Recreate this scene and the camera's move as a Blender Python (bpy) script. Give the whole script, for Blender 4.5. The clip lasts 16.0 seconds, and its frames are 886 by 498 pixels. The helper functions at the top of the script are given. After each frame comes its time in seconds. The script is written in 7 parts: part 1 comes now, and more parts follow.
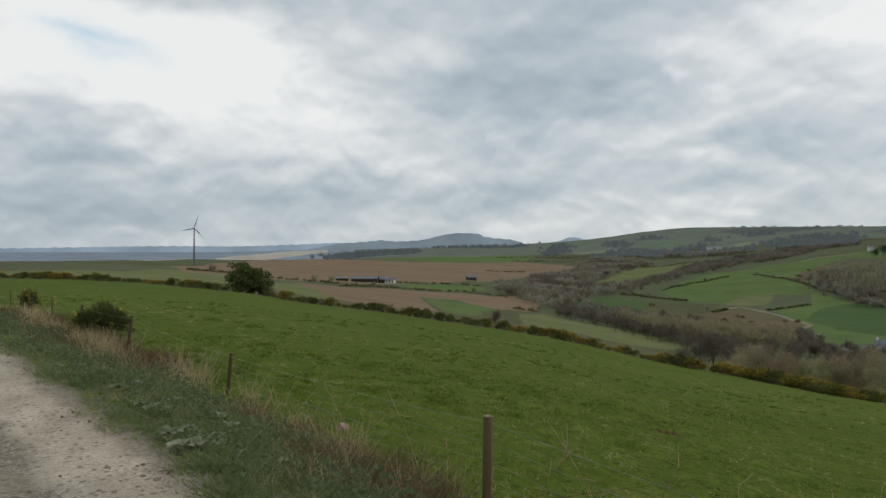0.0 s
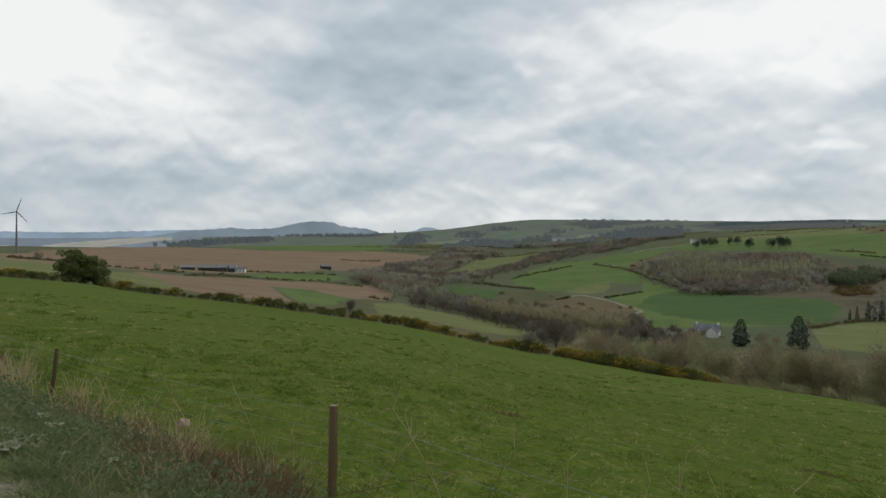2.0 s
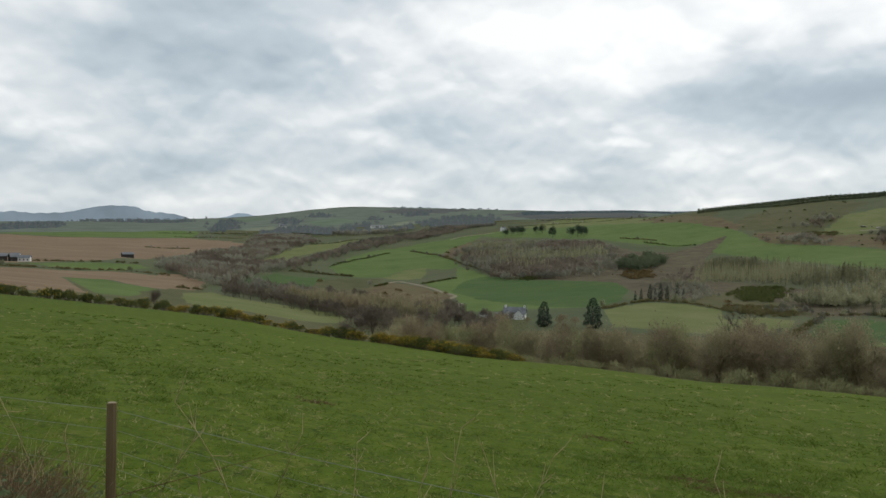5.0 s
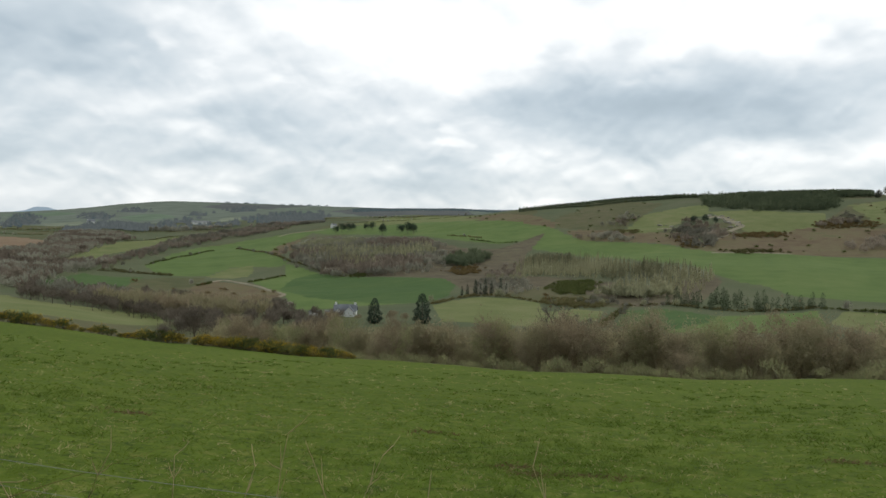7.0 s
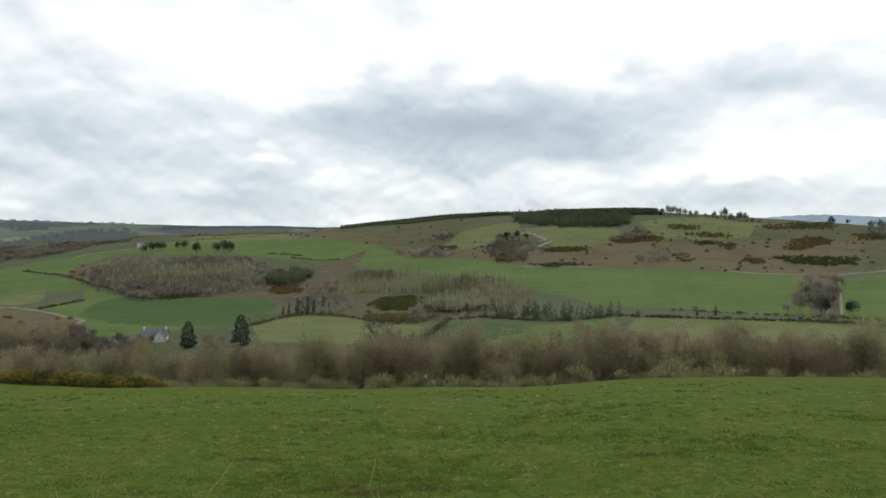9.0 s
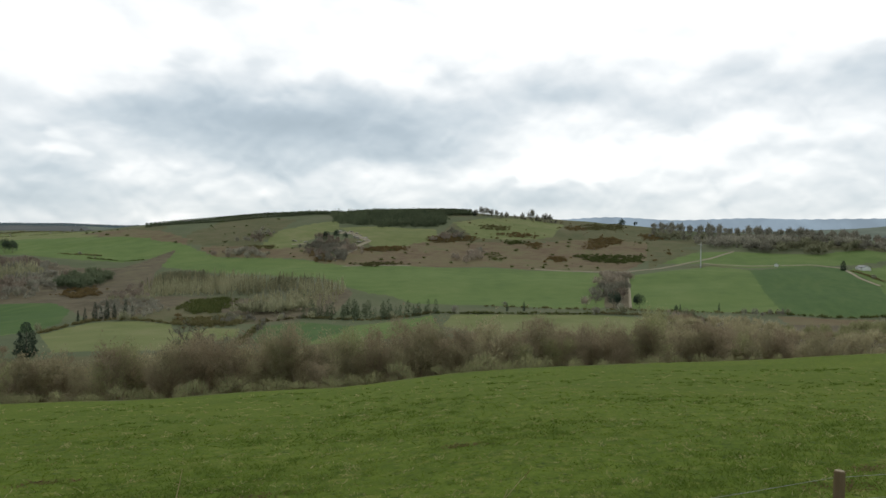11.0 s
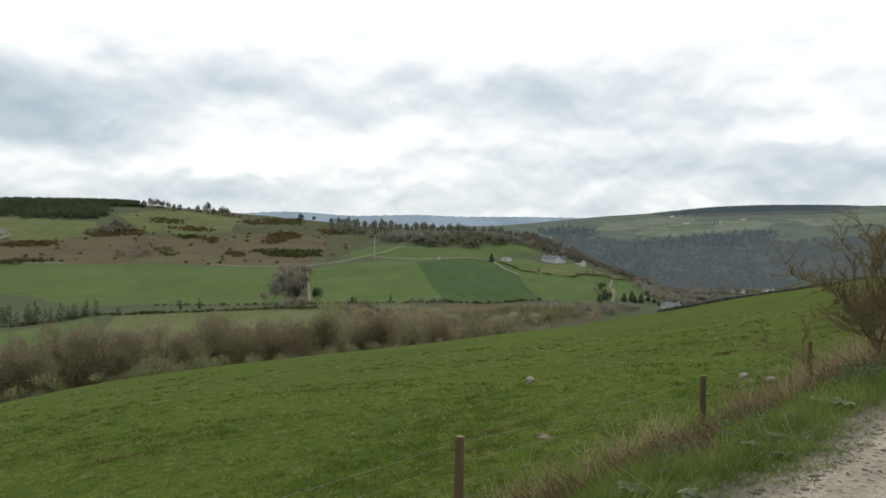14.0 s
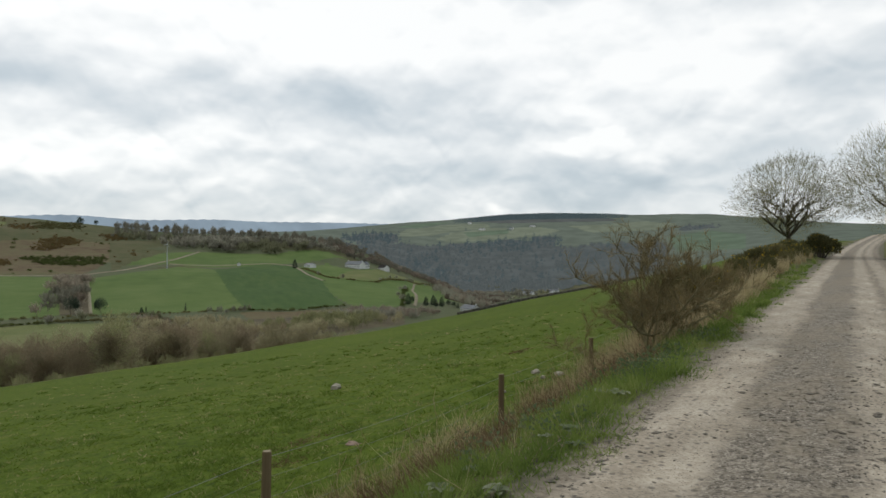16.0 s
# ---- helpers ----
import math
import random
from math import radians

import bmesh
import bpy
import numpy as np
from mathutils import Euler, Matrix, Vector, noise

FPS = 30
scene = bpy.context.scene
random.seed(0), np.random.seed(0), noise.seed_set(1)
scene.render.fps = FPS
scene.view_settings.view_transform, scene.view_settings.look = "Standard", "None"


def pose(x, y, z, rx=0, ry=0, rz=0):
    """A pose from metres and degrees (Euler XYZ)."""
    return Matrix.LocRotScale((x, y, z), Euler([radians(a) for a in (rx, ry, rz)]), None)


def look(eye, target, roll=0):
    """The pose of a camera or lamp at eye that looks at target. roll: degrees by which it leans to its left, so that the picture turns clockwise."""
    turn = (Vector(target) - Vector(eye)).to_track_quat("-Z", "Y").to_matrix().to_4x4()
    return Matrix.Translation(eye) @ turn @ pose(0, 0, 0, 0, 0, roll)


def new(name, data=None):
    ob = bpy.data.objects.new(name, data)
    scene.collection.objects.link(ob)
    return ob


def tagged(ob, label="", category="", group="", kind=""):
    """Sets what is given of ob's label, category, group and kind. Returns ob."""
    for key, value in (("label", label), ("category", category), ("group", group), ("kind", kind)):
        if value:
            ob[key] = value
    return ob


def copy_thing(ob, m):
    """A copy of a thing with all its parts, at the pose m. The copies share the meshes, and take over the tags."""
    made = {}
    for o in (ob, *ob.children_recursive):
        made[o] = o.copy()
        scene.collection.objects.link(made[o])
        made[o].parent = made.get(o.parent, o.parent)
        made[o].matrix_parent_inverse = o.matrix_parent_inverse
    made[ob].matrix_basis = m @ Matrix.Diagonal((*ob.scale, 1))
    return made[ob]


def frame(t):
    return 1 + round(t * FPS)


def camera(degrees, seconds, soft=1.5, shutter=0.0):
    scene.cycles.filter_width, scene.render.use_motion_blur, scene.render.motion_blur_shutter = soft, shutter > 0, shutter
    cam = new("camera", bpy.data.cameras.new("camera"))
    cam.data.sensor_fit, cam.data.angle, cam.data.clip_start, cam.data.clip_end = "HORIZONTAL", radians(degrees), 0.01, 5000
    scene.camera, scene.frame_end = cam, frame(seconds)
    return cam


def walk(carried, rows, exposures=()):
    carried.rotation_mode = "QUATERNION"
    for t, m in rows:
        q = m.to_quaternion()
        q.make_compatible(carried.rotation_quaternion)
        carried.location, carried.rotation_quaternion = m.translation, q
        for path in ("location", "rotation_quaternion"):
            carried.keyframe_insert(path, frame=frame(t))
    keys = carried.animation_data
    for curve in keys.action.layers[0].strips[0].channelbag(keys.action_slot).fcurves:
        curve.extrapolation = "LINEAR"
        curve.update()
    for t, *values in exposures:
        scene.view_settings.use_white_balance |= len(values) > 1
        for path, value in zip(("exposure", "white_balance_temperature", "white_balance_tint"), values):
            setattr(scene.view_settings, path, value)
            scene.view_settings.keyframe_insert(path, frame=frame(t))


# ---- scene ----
cam = camera(64.6, 16.0)
PATH = [
    (0, (0.000, 0.000, 1.650), (-0.000, 10.000, 1.650), 0.00),
    (0.5, (0.013, 0.004, 1.647), (0.580, 9.988, 1.632), 0.29),
    (1, (0.033, -0.010, 1.649), (1.081, 9.935, 1.576), 0.40),
    (1.5, (0.050, -0.027, 1.652), (1.640, 9.845, 1.528), 0.48),
    (2, (0.071, -0.043, 1.655), (2.112, 9.745, 1.512), 0.59),
    (2.5, (0.094, -0.060, 1.657), (2.575, 9.626, 1.494), 0.63),
    (3, (0.117, -0.077, 1.660), (3.072, 9.475, 1.475), 0.65),
    (3.5, (0.147, -0.093, 1.661), (3.693, 9.255, 1.461), 0.58),
    (3.7, (0.162, -0.106, 1.662), (3.933, 9.154, 1.452), 0.60),
    (6, (0.331, -0.251, 1.673), (5.589, 8.246, 1.283), 1.25),
    (6.5, (0.332, -0.217, 1.682), (6.314, 7.788, 1.304), 1.28),
    (7, (0.314, -0.190, 1.690), (6.783, 7.430, 1.400), 1.25),
    (7.5, (0.303, -0.162, 1.693), (7.186, 7.089, 1.472), 1.17),
    (8, (0.281, -0.144, 1.696), (7.546, 6.726, 1.520), 0.98),
    (8.5, (0.265, -0.119, 1.699), (7.895, 6.344, 1.642), 0.75),
    (9, (0.259, -0.127, 1.701), (8.427, 5.642, 1.697), 0.63),
    (9.2, (0.260, -0.131, 1.701), (8.629, 5.342, 1.709), 0.50),
    (11.5, (0.267, -0.174, 1.705), (9.874, 2.603, 1.737), 0.51),
    (12, (0.267, -0.225, 1.709), (10.091, 1.644, 1.769), 0.30),
    (12.5, (0.257, -0.258, 1.717), (10.185, 0.940, 1.779), 0.40),
    (13, (0.247, -0.309, 1.718), (10.234, 0.205, 1.706), 0.32),
    (13.5, (0.233, -0.373, 1.724), (10.231, -0.564, 1.703), 0.31),
    (14, (0.203, -0.425, 1.720), (10.162, -1.331, 1.694), 0.39),
    (14.5, (0.195, -0.430, 1.722), (10.067, -2.022, 1.697), 0.96),
    (15, (0.212, -0.407, 1.732), (9.940, -2.722, 1.746), 0.67),
    (15.5, (0.217, -0.390, 1.736), (9.751, -3.408, 1.794), 0.23),
    (16, (0.229, -0.383, 1.736), (9.557, -3.985, 1.803), 0.10),
]
walk(cam, [(t, look(eye, target, roll)) for t, eye, target, roll in PATH],
     exposures=((0.0, -0.21), (2.0, -0.13), (3.7, -0.08), (6.0, 0.11), (7.0, 0.16), (8.0, 0.18), (9.2, 0.16), (12.5, 0.11), (14.0, 0.12), (15.0, 0.09), (15.6, 0.02), (16.0, 0.0)))


# ---------------------------------------------------------------- daylight
world = bpy.data.worlds.new("cloudy_day")
scene.world = world
world.use_nodes = True
WT = world.node_tree
WT.nodes.clear()


def wmath(op, a, b=None, c=None):
    n = WT.nodes.new("ShaderNodeMath")
    n.operation = op
    for i, v in enumerate((a, b, c)):
        if v is None:
            continue
        if isinstance(v, (int, float)):
            n.inputs[i].default_value = v
        else:
            WT.links.new(v, n.inputs[i])
    return n.outputs[0]


def build_sky():
    link = WT.links.new
    co = WT.nodes.new("ShaderNodeTexCoord")
    sep = WT.nodes.new("ShaderNodeSeparateXYZ")
    link(co.outputs["Generated"], sep.inputs[0])
    x, y, z = sep.outputs
    bearing = wmath("MULTIPLY", wmath("ARCTAN2", x, y), 180 / math.pi)
    rise = wmath("MULTIPLY", wmath("ARCSINE", z), 180 / math.pi)
    # heaped clouds stand upright, so their cells keep their shape down to the horizon
    deck = WT.nodes.new("ShaderNodeCombineXYZ")
    link(wmath("DIVIDE", bearing, 7.5), deck.inputs[0])
    link(wmath("DIVIDE", rise, 4.4), deck.inputs[1])

    def place(offset, lift):
        mp = WT.nodes.new("ShaderNodeMapping")
        mp.inputs["Location"].default_value = (offset, offset * 0.7 + lift, offset * 0.3)
        link(deck.outputs[0], mp.inputs[0])
        return mp.outputs[0]

    def clouds(scale, detail, rough, distort, offset, lift=0.0):
        n = WT.nodes.new("ShaderNodeTexNoise")
        link(place(offset, lift), n.inputs["Vector"])
        n.inputs["Scale"].default_value = scale
        n.inputs["Detail"].default_value = detail
        n.inputs["Roughness"].default_value = rough
        n.inputs["Distortion"].default_value = distort
        return n.outputs["Fac"]

    def puffs(scale, offset, lift):
        """Rounded heads of heaped cloud, their outlines broken by a little noise."""
        n = WT.nodes.new("ShaderNodeTexVoronoi")
        n.feature = "SMOOTH_F1"
        n.inputs["Scale"].default_value = scale
        n.inputs["Smoothness"].default_value = 0.35
        n.inputs["Detail"].default_value, n.inputs["Roughness"].default_value = 2.0, 0.5
        at_deck = place(offset, lift)
        shake = WT.nodes.new("ShaderNodeTexNoise")
        shake.inputs["Scale"].default_value, shake.inputs["Detail"].default_value = 1.4, 3
        moved = WT.nodes.new("ShaderNodeVectorMath")
        moved.operation = "MULTIPLY_ADD"
        moved.inputs[1].default_value = (0.9, 0.8, 0.0)
        link(at_deck, shake.inputs["Vector"])
        link(shake.outputs["Color"], moved.inputs[0])
        link(at_deck, moved.inputs[2])
        link(moved.outputs[0], n.inputs["Vector"])
        return wmath("SUBTRACT", 1.0, n.outputs["Distance"])

    def lofted(scale, offset, lift):
        """Heaped cloud: lit crowns and grey bases, from one field seen at two heights."""
        low, high = (wmath("ADD", wmath("MULTIPLY", puffs(scale, offset, k), 0.5), wmath("MULTIPLY", clouds(scale * 0.9, 4, 0.42, 0.0, offset, k), 0.8)) for k in (0.0, lift))
        return low, wmath("SUBTRACT", low, high)

    big = clouds(0.4, 2, 0.4, 0.0, 3.1)
    heap, relief = lofted(0.6, 7.7, 0.34)
    _, small_relief = lofted(1.8, 15.7, 0.13)
    warp_a, warp_b = clouds(0.8, 4, 0.45, 0.0, 11.0), clouds(0.8, 4, 0.45, 0.0, 23.0)
    a = wmath("ADD", bearing, wmath("MULTIPLY", wmath("SUBTRACT", warp_a, 0.5), 15))
    e = wmath("ADD", rise, wmath("MULTIPLY", wmath("SUBTRACT", warp_b, 0.5), 8))
    total = wmath("MULTIPLY_ADD", bearing, 0.0013, 0.68)
    total = wmath("MAXIMUM", wmath("MINIMUM", total, 0.8), 0.64)
    total = wmath("ADD", total, wmath("MULTIPLY", wmath("SUBTRACT", big, 0.5), 0.25))
    total = wmath("ADD", total, wmath("MULTIPLY", relief, 0.75))
    # the small heaps show best low down, where one looks along the deck
    low_sky = WT.nodes.new("ShaderNodeMapRange")
    low_sky.inputs[1].default_value, low_sky.inputs[2].default_value = 16.0, 3.0
    low_sky.inputs[3].default_value, low_sky.inputs[4].default_value = 0.2, 0.45
    link(rise, low_sky.inputs[0])
    total = wmath("ADD", total, wmath("MULTIPLY", small_relief, low_sky.outputs[0]))
    edge = WT.nodes.new("ShaderNodeMapRange")
    edge.interpolation_type = "SMOOTHSTEP"
    edge.inputs[1].default_value, edge.inputs[2].default_value = 0.69, 0.77
    link(heap, edge.inputs[0])
    total = wmath("ADD", total, wmath("MULTIPLY", wmath("SUBTRACT", edge.outputs[0], 0.5), 0.16))
    total = wmath("ADD", total, wmath("MULTIPLY", wmath("SUBTRACT", clouds(1.3, 4, 0.45, 0.0, 63.0), 0.5), 0.2))
    # the large cloud banks: bearing, rise, half widths, thin (+) or thick (-)
    for ba, be, wa, we, amount in CLOUD_BANKS:
        u = wmath("MULTIPLY", wmath("SUBTRACT", a, ba), 1 / wa)
        v = wmath("MULTIPLY", wmath("SUBTRACT", e, be), 1 / we)
        d = wmath("ADD", wmath("MULTIPLY", u, u), wmath("MULTIPLY", v, v))
        total = wmath("MULTIPLY_ADD", wmath("POWER", 2.718, wmath("MULTIPLY", d, -1.0)), amount, total)
    ramp = WT.nodes.new("ShaderNodeValToRGB")
    stops = ((0.0, (0.33, 0.405, 0.46)), (0.3, (0.425, 0.505, 0.565)), (0.52, (0.56, 0.632, 0.68)),
             (0.72, (0.74, 0.785, 0.81)), (0.92, (0.95, 0.97, 0.97)), (1.0, (1.02, 1.03, 1.02)))
    while len(ramp.color_ramp.elements) < len(stops):
        ramp.color_ramp.elements.new(0.5)
    for el, (p, c) in zip(ramp.color_ramp.elements, stops):
        el.position, el.color = p, (*c, 1)
    link(total, ramp.inputs[0])
    # one small rift of open sky
    u = wmath("MULTIPLY", wmath("SUBTRACT", a, -27.5), 1 / 2.6)
    v = wmath("MULTIPLY", wmath("SUBTRACT", e, 14.6), 1 / 0.8)
    rift = wmath("POWER", 2.718, wmath("MULTIPLY", wmath("ADD", wmath("MULTIPLY", u, u), wmath("MULTIPLY", v, v)), -1.0))
    sky = WT.nodes.new("ShaderNodeTexSky")
    sky.sky_type = "NISHITA"
    sky.sun_disc = False
    sky.sun_elevation, sky.sun_rotation = radians(42), radians(75)
    blue = WT.nodes.new("ShaderNodeMixRGB")
    blue.blend_type = "MULTIPLY"
    blue.inputs[0].default_value = 1.0
    blue.inputs[2].default_value = (0.1, 0.1, 0.1, 1)
    link(sky.outputs[0], blue.inputs[1])
    mix = WT.nodes.new("ShaderNodeMixRGB")
    mix.inputs[0].default_value = 0.93
    link(blue.outputs[0], mix.inputs[1])
    link(ramp.outputs[0], mix.inputs[2])
    opened = WT.nodes.new("ShaderNodeMixRGB")
    opened.inputs[2].default_value = (0.58, 0.76, 0.88, 1)
    link(wmath("MULTIPLY", rift, 0.85), opened.inputs[0])
    link(mix.outputs[0], opened.inputs[1])
    bg = WT.nodes.new("ShaderNodeBackground")
    bg.inputs[1].default_value = SKY_STRENGTH
    link(opened.outputs[0], bg.inputs[0])
    out = WT.nodes.new("ShaderNodeOutputWorld")
    link(bg.outputs[0], out.inputs[0])


SKY_STRENGTH = 1.0
CLOUD_BANKS = (
    (-27, 15, 9, 4.5, 0.35), (-17, 15, 6, 4, 0.25), (-20, 11, 6, 2.2, 0.2), (3, 12, 11, 2.6, -0.25),
    (10, 16, 12, 3.5, -0.18), (-20, 20, 9, 2.5, -0.2), (-27, 7.5, 9, 1.6, -0.25), (-13, 5, 13, 1.3, -0.15),
    (-1, 7, 10, 1.1, 0.15), (21, 9.5, 5, 1.4, 0.2), (20, 5.6, 3, 0.8, 0.2), (8, 2.6, 12, 0.8, 0.12),
    (35, 13.5, 12, 4.5, 0.3), (44, 9, 5, 2, -0.2), (24.5, 6.3, 6, 1.1, -0.12), (57, 10.4, 11, 3.2, -0.42),
    (65, 6.3, 8, 1.4, 0.22), (48, 6.3, 6, 1.8, 0.15), (60, 17, 20, 3.5, 0.3),
)
CLOUD_BANKS += ((-22, 11, 10, 5, 0.14), (34, 13, 6, 3, 0.12), (105, 9, 30, 3, 0.07),(-12, 11, 13, 4, 0.17),(-20, 14, 15, 6, 0.2), (-30, 3.0, 16, 2.6, -0.2), (-31, 12, 8, 3, 0.15),
    (100, 18, 38, 4.2, 0.35), (79, 13, 10, 2.0, -0.2), (86, 10, 5, 1.3, -0.14), (76.5, 6.4, 9, 1.3, 0.22),
    (88, 8.6, 5, 1.6, 0.18), (103.5, 12.6, 9, 1.6, -0.16), (113, 10, 9, 1.4, -0.1), (139, 10.5, 8, 1.8, -0.1),
    (100, 5, 30, 1.3, -0.08), (128, 14, 10, 3.5, 0.2),
)
build_sky()

sun = new("sun", bpy.data.lights.new("sun", "SUN"))
sun.data.energy, sun.data.angle, sun.data.color = 0.9, radians(25), (1.0, 0.96, 0.9)
sun.matrix_world = look((60, 16, 60), (0, 0, 0))


# ---------------------------------------------------------------- materials
def material(name, stops, scale=1.0, rough=0.9, scale2=None, bump=0.0, bump_scale=None, detail=6, stretch=(1, 1, 1), spread=0.0, spec=0.04, amount2=0.5, thin=0.0):
    """Noise at two scales between the colours of stops, with relief; spread: how much single objects differ."""
    m = bpy.data.materials.new(name)
    m.use_nodes = True
    t = m.node_tree
    link, p = t.links.new, t.nodes["Principled BSDF"]
    p.inputs["Roughness"].default_value = rough
    p.inputs["Specular IOR Level"].default_value = spec
    co = t.nodes.new("ShaderNodeTexCoord")
    mp = t.nodes.new("ShaderNodeMapping")
    mp.inputs["Scale"].default_value = stretch
    link(co.outputs["Object"], mp.inputs[0])

    def grain(s, d=detail):
        n = t.nodes.new("ShaderNodeTexNoise")
        n.inputs["Scale"].default_value, n.inputs["Detail"].default_value, n.inputs["Roughness"].default_value = s, d, 0.62
        link(mp.outputs[0], n.inputs["Vector"])
        return n.outputs["Fac"]

    a, b = grain(scale), grain(scale2 or scale * 0.11, 4)
    mix = t.nodes.new("ShaderNodeMix")
    mix.inputs[0].default_value = amount2
    link(a, mix.inputs[2])
    link(b, mix.inputs[3])
    value = mix.outputs[0]
    if spread:
        info = t.nodes.new("ShaderNodeObjectInfo")
        add = t.nodes.new("ShaderNodeMath")
        add.operation = "MULTIPLY_ADD"
        link(info.outputs["Random"], add.inputs[0])
        add.inputs[1].default_value = spread
        link(value, add.inputs[2])
        sub = t.nodes.new("ShaderNodeMath")
        sub.operation = "SUBTRACT"
        link(add.outputs[0], sub.inputs[0])
        sub.inputs[1].default_value = spread / 2
        value = sub.outputs[0]
    ramp = t.nodes.new("ShaderNodeValToRGB")
    n = len(stops)
    while len(ramp.color_ramp.elements) < n:
        ramp.color_ramp.elements.new(0.5)
    for i, (el, c) in enumerate(zip(ramp.color_ramp.elements, stops)):
        el.position, el.color = 0.33 + 0.34 * i / max(n - 1, 1), (*c, 1)
    link(value, ramp.inputs[0])
    link(ramp.outputs[0], p.inputs["Base Color"])
    if thin:
        # leaves and stems let part of the light through
        through_light = t.nodes.new("ShaderNodeBsdfTranslucent")
        both = t.nodes.new("ShaderNodeMixShader")
        both.inputs[0].default_value = thin
        link(ramp.outputs[0], through_light.inputs[0])
        link(p.outputs[0], both.inputs[1])
        link(through_light.outputs[0], both.inputs[2])
        link(both.outputs[0], t.nodes["Material Output"].inputs[0])
    if bump:
        bp = t.nodes.new("ShaderNodeBump")
        bp.inputs["Strength"].default_value = bump
        bp.inputs["Distance"].default_value = 0.3 / (bump_scale or scale)
        link(grain(bump_scale or scale * 1.7), bp.inputs["Height"])
        link(bp.outputs[0], p.inputs["Normal"])
    return m


def track_material():
    """Grit, loose gravel and worn pale wheel tracks, laid out along the lane by its own axes."""
    m = bpy.data.materials.new("gravel_track")
    m.use_nodes = True
    t = m.node_tree
    link, p = t.links.new, t.nodes["Principled BSDF"]
    p.inputs["Roughness"].default_value, p.inputs["Specular IOR Level"].default_value = 0.9, 0.15

    def node(kind, **sockets):
        n = t.nodes.new(kind)
        for key, v in sockets.items():
            n.inputs[key].default_value = v
        return n

    def calc(op, a, b):
        n = t.nodes.new("ShaderNodeMath")
        n.operation = op
        for i, v in enumerate((a, b)):
            if isinstance(v, (int, float)):
                n.inputs[i].default_value = v
            else:
                link(v, n.inputs[i])
        return n.outputs[0]

    co = node("ShaderNodeTexCoord")
    turn = node("ShaderNodeMapping", Rotation=(0, 0, radians(141.5 - 90)))
    link(co.outputs["Object"], turn.inputs[0])
    sep = node("ShaderNodeSeparateXYZ")
    link(turn.outputs[0], sep.inputs[0])
    along, across = sep.outputs[0], sep.outputs[1]
    far = calc("MAXIMUM", calc("SUBTRACT", along, 72), 0)
    across = calc("ADD", across, calc("MULTIPLY", calc("MULTIPLY", far, far), 0.0005))

    def noise(scale, detail=5, stretch=(1, 1, 1)):
        mp = node("ShaderNodeMapping", Scale=stretch)
        link(turn.outputs[0], mp.inputs[0])
        n = node("ShaderNodeTexNoise", Scale=scale, Detail=detail, Roughness=0.6)
        link(mp.outputs[0], n.inputs["Vector"])
        return n.outputs["Fac"]

    wob = calc("ADD", calc("MULTIPLY", calc("SUBTRACT", noise(1.6, 6), 0.5), 0.55), calc("MULTIPLY", calc("SUBTRACT", noise(0.45, 4), 0.5), 0.6))
    s = calc("ADD", across, wob)

    def band(lo, hi, soft):
        a = node("ShaderNodeMapRange")
        link(s, a.inputs[0])
        a.inputs[1].default_value, a.inputs[2].default_value = lo - soft, lo + soft
        b = node("ShaderNodeMapRange")
        link(s, b.inputs[0])
        b.inputs[1].default_value, b.inputs[2].default_value = hi + soft, hi - soft
        return calc("MULTIPLY", a.outputs[0], b.outputs[0])

    def ramp(value, stops, lo=0.35, hi=0.65):
        r = node("ShaderNodeValToRGB")
        while len(r.color_ramp.elements) < len(stops):
            r.color_ramp.elements.new(0.5)
        for i, (el, c) in enumerate(zip(r.color_ramp.elements, stops)):
            el.position, el.color = lo + (hi - lo) * i / (len(stops) - 1), (*c, 1)
        link(value, r.inputs[0])
        return r.outputs[0]

    def mix(f, a, b):
        n = t.nodes.new("ShaderNodeMixRGB")
        link(f, n.inputs[0])
        link(a, n.inputs[1])
        link(b, n.inputs[2])
        return n.outputs[0]

    def stones(scale, lo, hi):
        """Single stones: chance colour in each cell, and a mask of the few that stand out."""
        n = node("ShaderNodeTexVoronoi", Scale=scale)
        link(turn.outputs[0], n.inputs["Vector"])
        c = node("ShaderNodeSeparateColor")
        link(n.outputs["Color"], c.inputs[0])
        few = node("ShaderNodeMapRange")
        link(c.outputs[1], few.inputs[0])
        few.inputs[1].default_value, few.inputs[2].default_value = lo, hi
        near = node("ShaderNodeMapRange")
        link(n.outputs["Distance"], near.inputs[0])
        near.inputs[1].default_value, near.inputs[2].default_value = 0.5, 0.25
        return c.outputs[0], calc("MULTIPLY", few.outputs[0], near.outputs[0])

    grit, grit_few = stones(55.0, 0.72, 0.76)
    cobble, cobble_few = stones(15.0, 0.74, 0.78)
    speck = calc("ADD", calc("ADD", calc("MULTIPLY", grit, 0.38), calc("MULTIPLY", cobble, 0.17)), calc("MULTIPLY", noise(11, 8), 0.45))
    loose = ramp(speck, ((0.075, 0.062, 0.047), (0.155, 0.131, 0.101), (0.24, 0.205, 0.16), (0.39, 0.34, 0.272)), 0.25, 0.75)
    packed = ramp(calc("ADD", calc("MULTIPLY", noise(24, 7), 0.5), calc("MULTIPLY", noise(2.6, 6, (0.4, 1, 1)), 0.5)), ((0.29, 0.238, 0.176), (0.41, 0.345, 0.262), (0.51, 0.44, 0.348)), 0.38, 0.62)
    dark_stone = node("ShaderNodeRGB")
    dark_stone.outputs[0].default_value = (0.10, 0.088, 0.073, 1)
